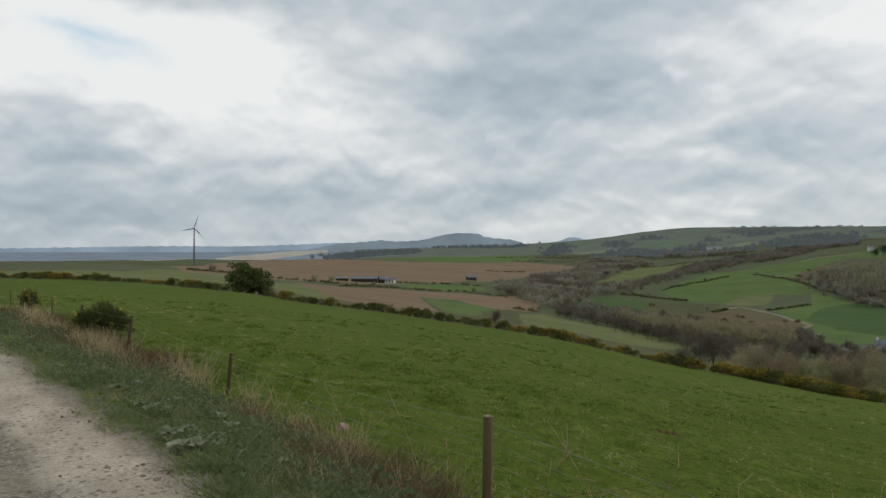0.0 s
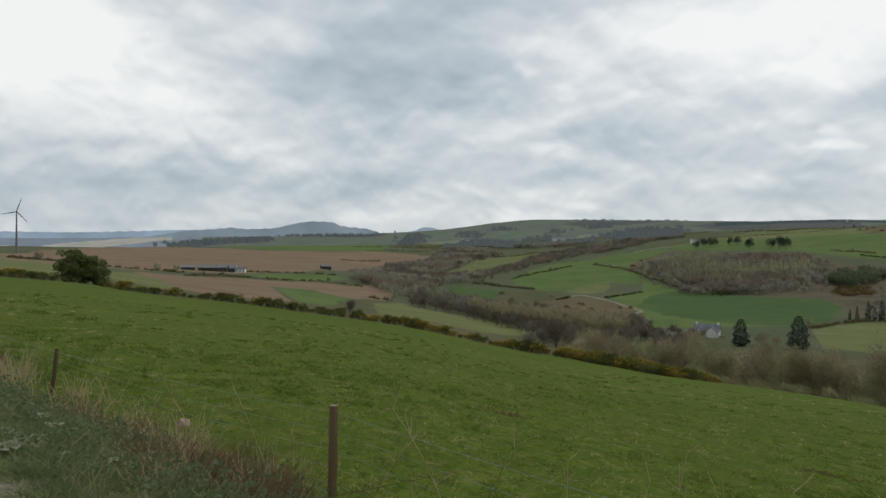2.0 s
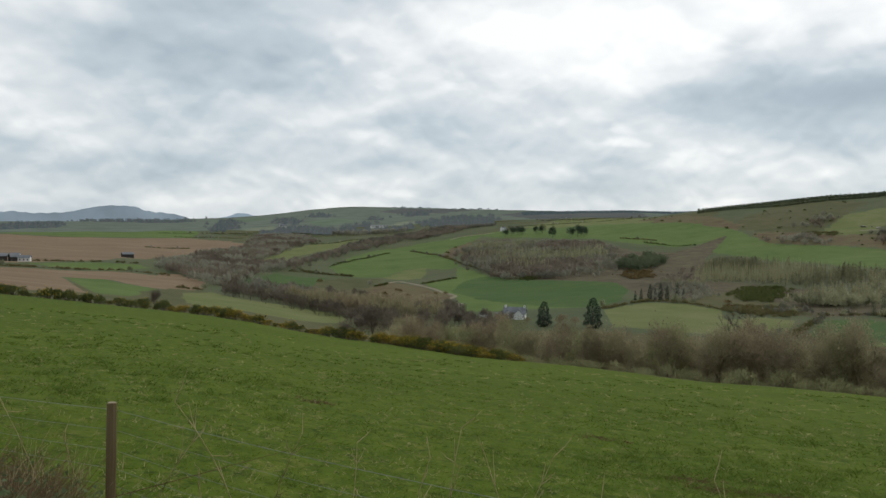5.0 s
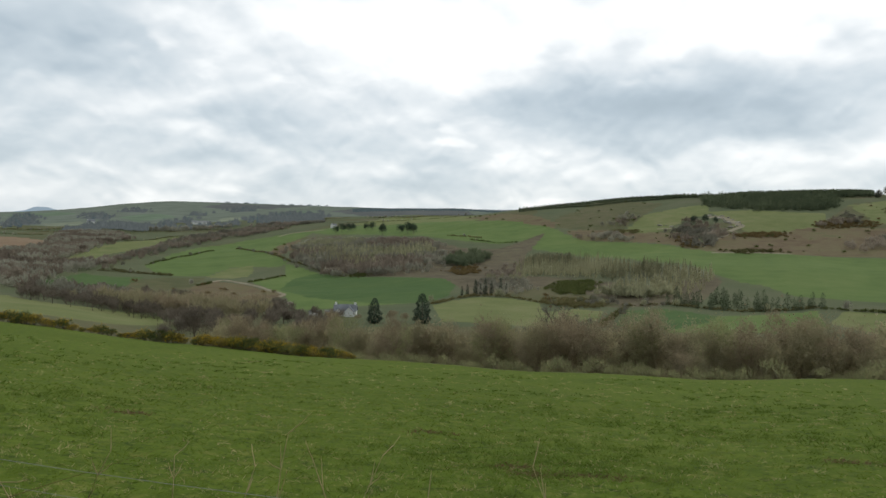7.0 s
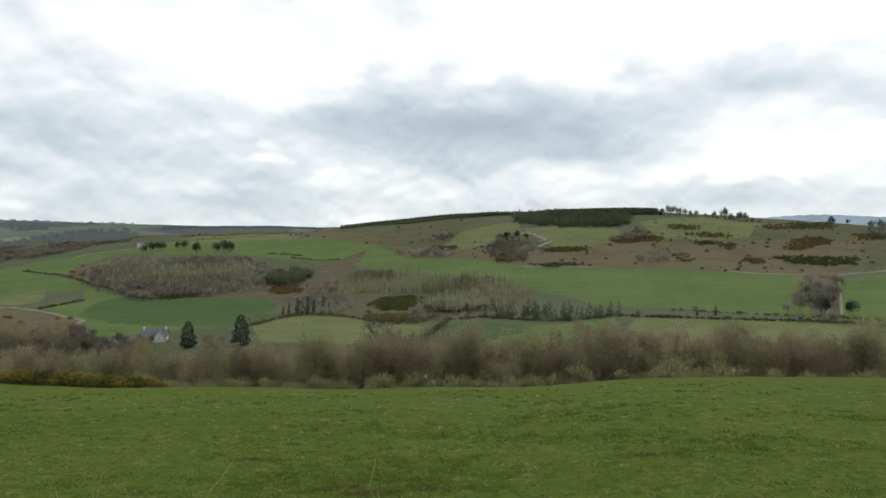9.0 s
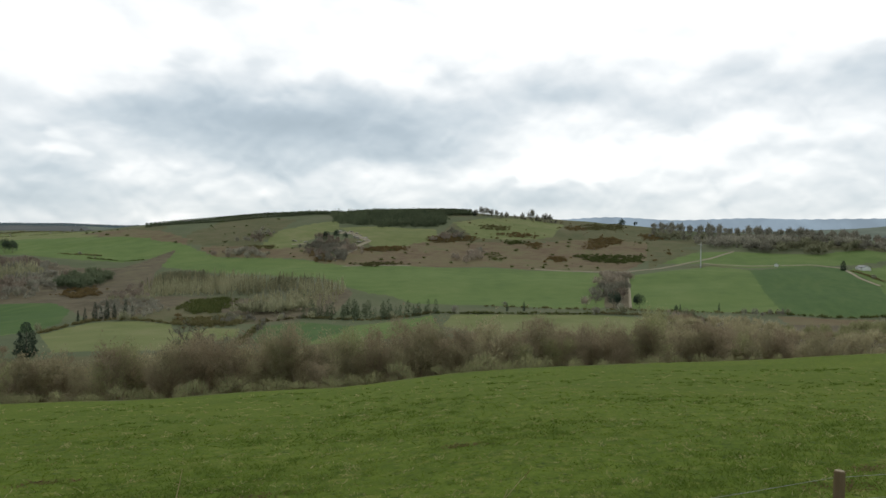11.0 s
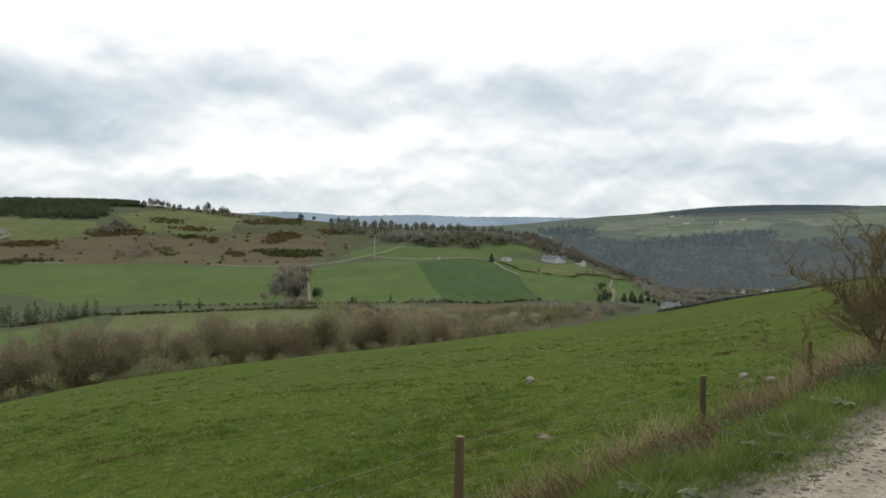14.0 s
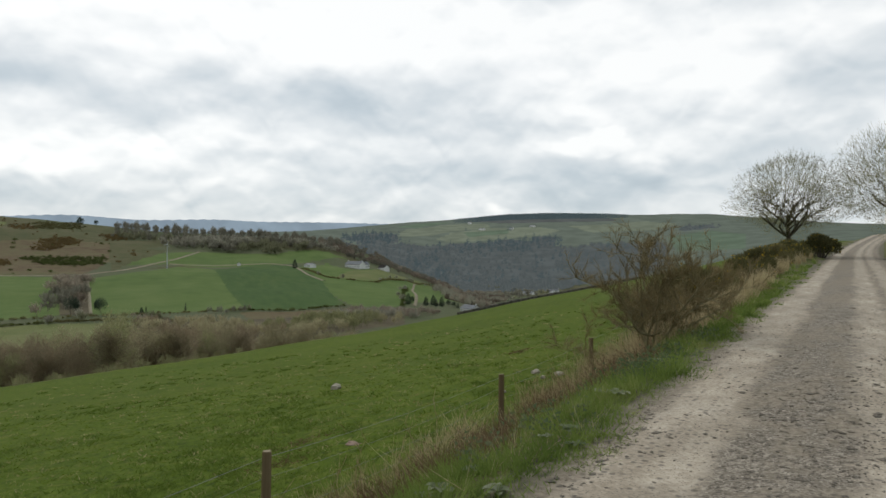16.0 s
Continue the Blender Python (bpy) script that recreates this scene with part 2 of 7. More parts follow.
    packed = mix(calc("MULTIPLY", calc("MAXIMUM", grit_few, cobble_few), 0.75), packed, dark_stone.outputs[0])
    soil = ramp(noise(7, 6), ((0.055, 0.06, 0.03), (0.12, 0.105, 0.07), (0.20, 0.175, 0.13)))
    worn = calc("MAXIMUM", band(0.98, 1.68, 0.1), calc("MAXIMUM", band(-0.7, -0.1, 0.12), calc("MULTIPLY", band(-1.6, -0.95, 0.12), 0.85)))
    patch = ramp(noise(0.55, 5), ((0, 0, 0), (1, 1, 1)), 0.50, 0.56)
    blot = t.nodes.new("ShaderNodeMixRGB")
    blot.blend_type = "MULTIPLY"
    blot.inputs[0].default_value = 0.25
    link(worn, blot.inputs[1])
    link(patch, blot.inputs[2])
    dust = ramp(noise(18, 7), ((0.165, 0.135, 0.098), (0.23, 0.192, 0.142), (0.3, 0.256, 0.195)))
    bared = ramp(calc("ADD", calc("MULTIPLY", noise(0.8, 6, (0.45, 1, 1)), 0.7), calc("MULTIPLY", noise(4.5, 5), 0.3)), ((0, 0, 0), (1, 1, 1)), 0.46, 0.52)
    lumps = mix(calc("MULTIPLY", cobble_few, 0.7), dust, dark_stone.outputs[0])
    loose = mix(bared, loose, lumps)
    edge_dirt = calc("MULTIPLY", band(1.66, 2.1, 0.1), 0.8)
    loose = mix(edge_dirt, loose, dust)
    colour = mix(blot.outputs[0], loose, packed)
    colour = mix(band(-2.2, 1.95, 0.12), soil, colour)
    link(colour, p.inputs["Base Color"])
    bump = node("ShaderNodeBump", Strength=0.7, Distance=0.012)
    link(calc("ADD", calc("MULTIPLY", speck, calc("SUBTRACT", 1.0, blot.outputs[0])), calc("MULTIPLY", noise(30), 0.3)), bump.inputs["Height"])
    link(bump.outputs[0], p.inputs["Normal"])
    return m


def pasture_material():
    """Grazed turf: broad drifts, mottled sward, painted tuft shade, thin bleached streaks and fine grain."""
    m = material("turf", ((0.053, 0.081, 0.010), (0.080, 0.115, 0.014), (0.112, 0.148, 0.022)), 1.9, 0.95, 0.06, 1.0, 16.0, amount2=0.38)
    t = m.node_tree
    p = t.nodes["Principled BSDF"]
    base = p.inputs["Base Color"].links[0].from_socket
    co = t.nodes.new("ShaderNodeTexCoord")
    # the two near-black greens paint the shadows between tufts into the colour
    for scale, detail, lo, hi, amount, colour, stretch in ((2.6, 8, 0.54, 0.66, 0.55, (0.17, 0.165, 0.045), (1.0, 0.8, 1)), (4.6, 8, 0.55, 0.63, 0.75, (0.022, 0.040, 0.007), (1, 1, 1)), (11.0, 5, 0.56, 0.63, 0.7, (0.016, 0.031, 0.006), (1, 1, 1)),
                                                           (0.16, 7, 0.54, 0.7, 0.5, (0.105, 0.128, 0.020), (1, 0.5, 1)), (9.0, 4, 0.62, 0.68, 0.7, (0.26, 0.225, 0.10), (1, 1, 1))):
        mp = t.nodes.new("ShaderNodeMapping")
        mp.inputs["Scale"].default_value = stretch
        mp.inputs["Location"].default_value = (scale * 7, 3, 1)
        t.links.new(co.outputs["Object"], mp.inputs[0])
        n = t.nodes.new("ShaderNodeTexNoise")
        n.inputs["Scale"].default_value, n.inputs["Detail"].default_value, n.inputs["Roughness"].default_value = scale, detail, 0.66
        t.links.new(mp.outputs[0], n.inputs["Vector"])
        r = t.nodes.new("ShaderNodeMapRange")
        r.inputs[1].default_value, r.inputs[2].default_value, r.inputs[4].default_value = lo, hi, amount
        t.links.new(n.outputs["Fac"], r.inputs[0])
        mix = t.nodes.new("ShaderNodeMixRGB")
        mix.inputs[2].default_value = (*colour, 1)
        t.links.new(r.outputs[0], mix.inputs[0])
        t.links.new(base, mix.inputs[1])
        base = mix.outputs[0]
    t.links.new(base, p.inputs["Base Color"])
    return m


def hazed_tone(name, colour):
    """Woods on the far hills, so far off that they are plain backdrop: glowing, haze put in the tone."""
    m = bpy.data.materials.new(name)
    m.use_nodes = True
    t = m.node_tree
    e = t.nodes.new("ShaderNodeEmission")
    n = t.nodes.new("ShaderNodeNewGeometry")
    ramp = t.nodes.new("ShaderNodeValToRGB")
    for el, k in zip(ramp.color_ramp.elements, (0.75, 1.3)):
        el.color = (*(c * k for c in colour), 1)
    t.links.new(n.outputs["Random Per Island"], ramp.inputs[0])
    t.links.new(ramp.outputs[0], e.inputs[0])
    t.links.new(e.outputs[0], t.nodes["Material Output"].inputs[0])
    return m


M = {
    "turf": pasture_material(),
    "green": material("green_pasture", ((0.0753, 0.1149, 0.0350), (0.0995, 0.1430, 0.0437), (0.1263, 0.1608, 0.0554)), 0.05, 0.95, 0.012, 0.4, 0.4),
    "wheat": material("young_corn", ((0.0519, 0.0880, 0.0297), (0.0636, 0.1049, 0.0350), (0.0827, 0.1187, 0.0413)), 0.04, 0.95, 0.01, 0.3, 0.5, stretch=(1, 3, 1)),
    "pale": material("pale_pasture", ((0.1037, 0.1256, 0.0437), (0.1348, 0.1502, 0.0583), (0.1750, 0.1699, 0.0802)), 0.05, 0.95, 0.015, 0.4, 0.4),
    "rough": material("rough_grazing", ((0.0672, 0.07752, 0.0351), (0.096, 0.09462, 0.0459), (0.126, 0.1083, 0.0648)), 0.06, 0.95, 0.014, 0.5, 0.3),
    "ploughed": material("ploughed_red_soil", ((0.1525, 0.1082, 0.0709), (0.2013, 0.1407, 0.0893), (0.2318, 0.1758, 0.1191)), 0.03, 0.95, 0.008, 0.4, 0.4, stretch=(1, 4, 1)),
    "bracken": material("dead_bracken", ((0.085, 0.062, 0.036), (0.122, 0.09, 0.054), (0.135, 0.115, 0.062), (0.1, 0.105, 0.045)), 0.06, 0.95, 0.017, 0.6, 0.3),
    "woodfloor": material("woodland_floor", ((0.0675, 0.0588, 0.0364), (0.108, 0.0896, 0.0588), (0.135, 0.1232, 0.07)), 0.08, 0.95, 0.02, 0.6, 0.3),
    "dirt": material("pale_dirt", ((0.17, 0.15, 0.10), (0.23, 0.20, 0.14), (0.28, 0.25, 0.18)), 0.15, 0.95, 0.04, 0.4, 0.8),
    "hill": material("hill_grass", ((0.0696, 0.0855, 0.0459), (0.096, 0.1072, 0.0567), (0.1176, 0.114, 0.0729)), 0.02, 0.95, 0.004, 0.4, 0.2),
    "verge": material("verge_grass", ((0.0546, 0.0728, 0.0208), (0.091, 0.1066, 0.0338), (0.13, 0.1196, 0.0572), (0.182, 0.143, 0.0845)), 4.0, 0.95, 0.5, 0.8, 9.0),
    "track": track_material(),
    "bark": material("grey_brown_bark", ((0.0625, 0.0525, 0.0425), (0.1063, 0.0900, 0.0700), (0.1438, 0.1313, 0.1063)), 6.0, 0.9, 0.8, 0.5, 14.0, stretch=(1, 1, 0.3)),
    "twig": material("bare_twigs", ((0.2157, 0.1892, 0.1118), (0.3196, 0.2836, 0.1680), (0.4476, 0.4056, 0.2453)), 0.5, 0.9, 0.12, spread=0.16, thin=0.5),
    "twig_red": material("reddish_bare_twigs", ((0.2067, 0.1653, 0.1052), (0.2983, 0.2427, 0.1563), (0.4131, 0.3507, 0.2260)), 0.5, 0.9, 0.12, spread=0.16, thin=0.5),
    "twig_grey": material("olive_grey_bare_twigs", ((0.1971, 0.1968, 0.0990), (0.2925, 0.2907, 0.1435), (0.3944, 0.3952, 0.2004)), 0.5, 0.9, 0.12, spread=0.16, thin=0.5),
    # purple-brown, and a shaded copy of the bare twigs: the darkness is in the colour
    "twig_shaded": material("shaded_purple_brown_twigs", ((0.105, 0.086, 0.066), (0.155, 0.13, 0.10), (0.215, 0.185, 0.142)), 0.5, 0.9, 0.12, spread=0.16, thin=0.5),
    "twig_bud": material("budding_twigs", ((0.1625, 0.1513, 0.0726), (0.2375, 0.2220, 0.1078), (0.3125, 0.2928, 0.1562)), 1.5, 0.9, 0.3, thin=0.35),
    # far copies of the three twig tones, greyed: haze is put into the colour
    "far_bare": material("far_bare_crowns", ((0.1530, 0.1455, 0.1110), (0.2317, 0.2203, 0.1696), (0.3238, 0.3119, 0.2383)), 0.09, 0.9, 0.02, spread=0.3, thin=0.55, detail=2),
    "far_red": material("far_reddish_crowns", ((0.1617, 0.1314, 0.1008), (0.2351, 0.1952, 0.1492), (0.3161, 0.2722, 0.2089)), 0.09, 0.9, 0.02, spread=0.3, thin=0.55, detail=2),
    "far_olive": material("far_olive_crowns", ((0.1580, 0.1591, 0.0957), (0.2430, 0.2427, 0.1472), (0.3443, 0.3387, 0.2064)), 0.09, 0.9, 0.02, spread=0.3, thin=0.55, detail=2),
    "coarse": material("coarse_dark_grass", ((0.070, 0.11, 0.019), (0.105, 0.152, 0.027), (0.145, 0.19, 0.04)), 2.0, 0.85, 0.3, thin=0.4),
    # lit copy of the conifer needles: haze and missing light lifted into the colour
    "spruce_green": material("lit_conifer_needles", ((0.0837, 0.1032, 0.0595), (0.1161, 0.1402, 0.0800), (0.1553, 0.1799, 0.1026)), 0.09, 0.9, 0.02, spread=0.2, thin=0.55, detail=2),
    "larch": material("larch_foliage", ((0.2494, 0.2405, 0.1437), (0.3562, 0.3380, 0.2042), (0.4631, 0.4420, 0.2797)), 0.3, 0.9, 0.05, spread=0.3, thin=0.6),
    "needle": material("dark_conifer_needles", ((0.036, 0.05074, 0.03721), (0.054, 0.0738, 0.05092), (0.0765, 0.09686, 0.06463)), 0.8, 0.9, 0.1, spread=0.2, thin=0.5),
    "gorse": material("gorse_spines", ((0.0655, 0.0813, 0.0259), (0.1003, 0.1172, 0.0389), (0.1478, 0.1494, 0.0540)), 2.0, 0.9, 0.3, spread=0.25, thin=0.35),
    "yellow": material("yellow_gorse_blossom", ((0.351, 0.2228, 0.018), (0.486, 0.324, 0.0264), (0.594, 0.4185, 0.054)), 3.0, 0.9, 0.5, thin=0.3),
    "broom": material("broom_shoots", ((0.1482, 0.1159, 0.0594), (0.2280, 0.1800, 0.0918), (0.3420, 0.2650, 0.1404)), 3.0, 0.9, 0.7, thin=0.35),
    "olive": material("olive_shrub_shoots", ((0.0840, 0.0816, 0.0360), (0.1380, 0.1296, 0.0552), (0.2040, 0.1740, 0.0816)), 2.0, 0.9, 0.3, spread=0.2, thin=0.35),
    "brown_gorse": material("brown_winter_gorse", ((0.11, 0.078, 0.036), (0.16, 0.115, 0.05), (0.21, 0.16, 0.075)), 0.2, 0.9, 0.05, thin=0.3),
    "bramble": material("bramble_leaves", ((0.08723, 0.1188, 0.05796), (0.1342, 0.1716, 0.0828), (0.2214, 0.2178, 0.1242)), 5.0, 0.8, 0.8, thin=0.35),
    "ivy": material("holly_leaves", ((0.06075, 0.0806, 0.026), (0.1013, 0.13, 0.0416), (0.1485, 0.169, 0.0585)), 1.5, 0.7, 0.2, thin=0.3),
    "straw": material("dead_grass_stems", ((0.3000, 0.2330, 0.1280), (0.4560, 0.3661, 0.2048), (0.6000, 0.5192, 0.3136)), 3.0, 0.9, 0.4, thin=0.35),
    "rust": material("dead_bracken_fronds", ((0.0945, 0.0616, 0.0358), (0.1575, 0.1030, 0.0582), (0.2310, 0.1680, 0.1008)), 3.0, 0.9, 0.5, thin=0.35),
    "blade": material("grass_blades", ((0.09, 0.138, 0.018), (0.12, 0.172, 0.024), (0.15, 0.2, 0.034), (0.21, 0.21, 0.06)), 1.1, 0.85, 0.15, thin=0.45),
    "verge_blade": material("verge_grass_blades", ((0.0615, 0.1010, 0.0212), (0.1230, 0.1812, 0.0392), (0.2152, 0.2745, 0.0694), (0.3485, 0.3623, 0.1224)), 2.2, 0.85, 0.4, thin=0.45),
    "verge_dark": material("rank_verge_grass", ((0.07576, 0.1124, 0.04233), (0.1364, 0.1796, 0.07054), (0.2273, 0.2655, 0.12), (0.3788, 0.3827, 0.2116)), 3.0, 0.85, 0.6, thin=0.4),
    "leaf": material("grey_green_dock_leaves", ((0.1262, 0.1547, 0.07749), (0.2295, 0.2486, 0.155), (0.3901, 0.3978, 0.2878)), 6.0, 0.7, 1.0, spread=0.3, thin=0.35),
    "stone": material("weathered_pale_stone", ((0.27, 0.235, 0.185), (0.39, 0.345, 0.275), (0.5, 0.455, 0.375)), 9.0, 0.9, 2.0, 0.6, 25.0, spread=0.25),
    "wallstone": material("dark_field_stone", ((0.06, 0.057, 0.04785), (0.1125, 0.105, 0.087), (0.1725, 0.1575, 0.1276)), 3.0, 0.95, 0.5, 0.5, 9.0, spread=0.3),
    "post": material("weathered_fence_wood", ((0.09, 0.062, 0.033), (0.145, 0.105, 0.058), (0.21, 0.16, 0.092)), 9.0, 0.9, 1.5, 0.6, 30.0, stretch=(1, 1, 0.12), spread=0.2),
    "post_top": material("sawn_pale_wood", ((0.20, 0.16, 0.11), (0.29, 0.24, 0.17), (0.36, 0.31, 0.24)), 20.0, 0.9, 4.0),
    "wire": material("galvanised_wire", ((0.168, 0.168, 0.161), (0.224, 0.224, 0.2135), (0.28, 0.2765, 0.266)), 8.0, 0.5, 1.0, spec=0.5),
    "pebble": material("loose_stones", ((0.1437, 0.1239, 0.1011), (0.2127, 0.1826, 0.1458), (0.299, 0.2564, 0.2003)), 12.0, 0.9, 3.0, spread=0.3),
    "white_wall": material("white_render", ((0.58, 0.57, 0.54), (0.68, 0.67, 0.64), (0.74, 0.73, 0.70)), 0.8, 0.9, 0.2),
    "slate": material("grey_slate_roof", ((0.1125, 0.1200, 0.1275), (0.1650, 0.1725, 0.1800), (0.2250, 0.2325, 0.2400)), 1.2, 0.7, 0.3, 0.3, 4.0),
    "dark_shed": material("dark_timber_cladding", ((0.030, 0.028, 0.026), (0.050, 0.046, 0.042), (0.070, 0.062, 0.055)), 1.0, 0.9, 0.2),
    "sheet_roof": material("pale_sheet_roof", ((0.14, 0.145, 0.145), (0.18, 0.185, 0.185), (0.22, 0.22, 0.215)), 0.6, 0.7, 0.1, spec=0.3),
    "window": material("dark_window_glass", ((0.012, 0.014, 0.016), (0.018, 0.020, 0.022), (0.028, 0.030, 0.032)), 0.6, 0.15, 0.1, spec=0.5),
    "white_metal": material("pale_grey_paint", ((0.40, 0.41, 0.42), (0.50, 0.51, 0.52), (0.56, 0.57, 0.57)), 0.3, 0.5, 0.05, spec=0.3),
    "grey_metal": material("dull_grey_steel", ((0.10, 0.105, 0.11), (0.15, 0.155, 0.16), (0.19, 0.195, 0.20)), 0.5, 0.6, 0.1, spec=0.3),
    # both glow; their blue-grey is haze put into the colour
    "far_conifer": hazed_tone("far_conifers", (0.052, 0.073, 0.080)),
    "far_twig": hazed_tone("far_bare_woods", (0.076, 0.089, 0.090)),
    "pink": material("pinkish_field_stone", ((0.22, 0.15, 0.115), (0.32, 0.23, 0.185), (0.40, 0.31, 0.26)), 9.0, 0.9, 2.0, 0.6, 25.0),
    "scree": material("pale_scree", ((0.20, 0.18, 0.145), (0.29, 0.265, 0.22), (0.36, 0.33, 0.28)), 0.3, 0.95, 0.05, 0.5, 0.8),
}


# ---------------------------------------------------------------- the lie of the land
KNOTS = (-45, -30, -20, -10, 0, 10, 20, 30, 40, 50, 60, 70, 80, 90, 100, 105, 110, 115, 120, 130, 140, 180, 225, 270)  # bearings, degrees from +y towards +x
EDGE_R = (170, 155, 130, 112, 102, 95, 88, 80, 74, 70, 70, 74, 80, 90, 103, 112, 122, 133, 145, 160, 170, 180, 180, 180)
EDGE_Z = (-4.5, -5.7, -6.6, -8.8, -10.4, -12.3, -14.3, -14.7, -14.3, -13.9, -13.6, -13.0, -12.7, -13.0, -12.6, -12.3, -11.5, -10.2, -8.4, -3.4, 3.0, 3.0, 6.0, 0.0)
RINGS = []


def ring(r, *heights):
    RINGS.append((r, heights))


ring(220, -5.8, -6.9, -9.2, -15.0, -20.0, -25.5, -34.8, -44.8, -46.8, -47.6, -46.8, -43.6, -40.8, -38.0, -34.8, -32.9, -30.9, -27.0, -23.1, -15.4, -3.8, 10.6, 13.6, 4.2)
ring(330, -8.1, -8.6, -12.1, -19.0, -26.6, -34.7, -44.0, -47.6, -46.4, -46.4, -44.0, -42.3, -41.1, -39.4, -38.2, -38.2, -38.2, -37.0, -34.7, -26.0, -8.6, 13.9, 16.9, 5.3)
ring(480, -10.9, -11.7, -15.9, -24.3, -33.6, -43.7, -53.0, -52.1, -50.5, -50.5, -47.9, -45.4, -42.8, -41.2, -41.2, -42.0, -42.8, -42.8, -43.7, -37.8, -16.8, 18.4, 21.4, 6.8)
ring(700, -15.3, -15.9, -19.6, -29.3, -36.7, -47.7, -56.3, -48.9, -45.3, -41.6, -33.0, -30.6, -31.8, -29.3, -30.6, -35.5, -42.8, -56.3, -60.0, -52.6, -24.4, 25.0, 28.0, 9.0)
ring(1000, -20.9, -20.9, -24.4, -31.4, -36.7, -48.9, -52.4, -34.9, -22.7, -14.0, -5.2, -3.5, -7.0, -8.7, -12.2, -19.2, -50.7, -76.9, -76.9, -69.9, -26.2, 34.0, 37.0, 12.0)
ring(1200, -24.3, -23.3, -26.5, -31.6, -37.1, -47.2, -47.3, -26.4, -5.7, 17.9, 31.1, 33.0, 24.6, 14.3, 16.0, -9.0, -45.0, -84.0, -87.2, -76.5, -27.1, 37.6, 41.2, 14.1)
ring(1500, -28.8, -26.2, -28.8, -31.4, -36.7, -41.9, -36.7, -13.1, 15.7, 56.3, 77.3, 79.9, 64.2, 41.9, 27.5, 2.6, -78.6, -99.6, -99.6, -78.6, -26.2, 40.0, 45.0, 17.0)
ring(2300, -32.1, -34.1, -34.1, -32.1, -24.1, -16.1, 4.0, 28.1, 44.2, 52.2, 72.3, 80.3, 64.2, 40.1, 24.1, -24.1, -88.4, -96.4, -96.4, -48.2, 12.0, 40.0, 45.0, 20.0)
ring(3300, -25.9, -28.8, -28.8, -20.2, -5.8, 11.5, 51.8, 72.0, 86.4, 86.4, 69.1, 69.1, 57.6, 63.4, 63.4, 51.8, 34.6, 40.3, 46.1, 69.1, 86.4, 40.0, 45.0, 20.0)
ring(4700, -24.6, -20.5, -20.5, -8.2, 8.2, 49.2, 135.4, 131.3, 119.0, 98.5, 98.5, 98.5, 98.5, 123.1, 147.7, 184.7, 217.5, 242.2, 254.5, 254.5, 188.8, 40.0, 45.0, 20.0)


def pchip(xk, yk, xs):
    """Smooth curve without overshoot through the knots, column by column: xk, yk (n, m), xs (k, m)."""
    h, d = np.diff(xk, axis=0), np.diff(yk, axis=0) / np.diff(xk, axis=0)
    m = np.zeros_like(yk)
    same = d[:-1] * d[1:] > 0
    w1, w2 = 2 * h[1:] + h[:-1], h[1:] + 2 * h[:-1]
    safe0, safe1 = np.where(same, d[:-1], 1), np.where(same, d[1:], 1)
    m[1:-1] = np.where(same, (w1 + w2) / (w1 / safe0 + w2 / safe1), 0)
    m[0], m[-1] = d[0], d[-1]
    out = np.empty_like(xs)
    for j in range(xs.shape[1]):
        i = np.clip(np.searchsorted(xk[:, j], xs[:, j]) - 1, 0, len(xk) - 2)
        t = (xs[:, j] - xk[i, j]) / h[i, j]
        out[:, j] = ((1 + 2 * t) * (1 - t) ** 2 * yk[i, j] + t * (1 - t) ** 2 * h[i, j] * m[i, j]
                     + t * t * (3 - 2 * t) * yk[i + 1, j] + t * t * (t - 1) * h[i, j] * m[i + 1, j])
    return out


def round_curve(values, at):
    """A closed curve over the bearings."""
    k, v = np.array(KNOTS, float), np.array(values, float)
    k, v = np.r_[k[-3:] - 360, k, k[:3] + 360], np.r_[v[-3:], v, v[:3]]
    return pchip(k[:, None], v[:, None], np.array(at, float)[:, None])[:, 0]


EYE = 1.65
AZ_GRID = np.arange(-90, 270.01, 0.5)
LOGR = np.linspace(math.log(1.0), math.log(5200), 420)
_er = round_curve(EDGE_R, AZ_GRID)
_ez = round_curve(EDGE_Z, AZ_GRID)
_rk = np.vstack([_er] + [np.full_like(AZ_GRID, r) for r, _ in RINGS] + [np.full_like(AZ_GRID, 5300.0)])
_zk = np.vstack([_ez] + [round_curve(z, AZ_GRID) for _, z in RINGS])
_zk = np.vstack([_zk, _zk[-1] * 1.02])
_r = np.exp(LOGR)[:, None] * np.ones_like(AZ_GRID)
_far = pchip(np.log(_rk), _zk / _rk, np.log(np.maximum(_r, _er))) * _r
LAND = np.where(_r < _er, -2.0 + (_ez + 2.0) * _r / _er, _far) + EYE

ROAD = math.radians(141.5)
ALONG = np.array((math.sin(ROAD), math.cos(ROAD)))
ACROSS = np.array((math.sin(ROAD - math.pi / 2), math.cos(ROAD - math.pi / 2)))
VERGE, FENCE = 1.8, 4.6


def ease(a, b, v):
    t = np.clip((v - a) / (b - a), 0, 1)
    return t * t * (3 - 2 * t)


def bend(l):
    """How far the track has swung off its straight line at l."""
    return 0.0005 * np.maximum(l - 72, 0) ** 2


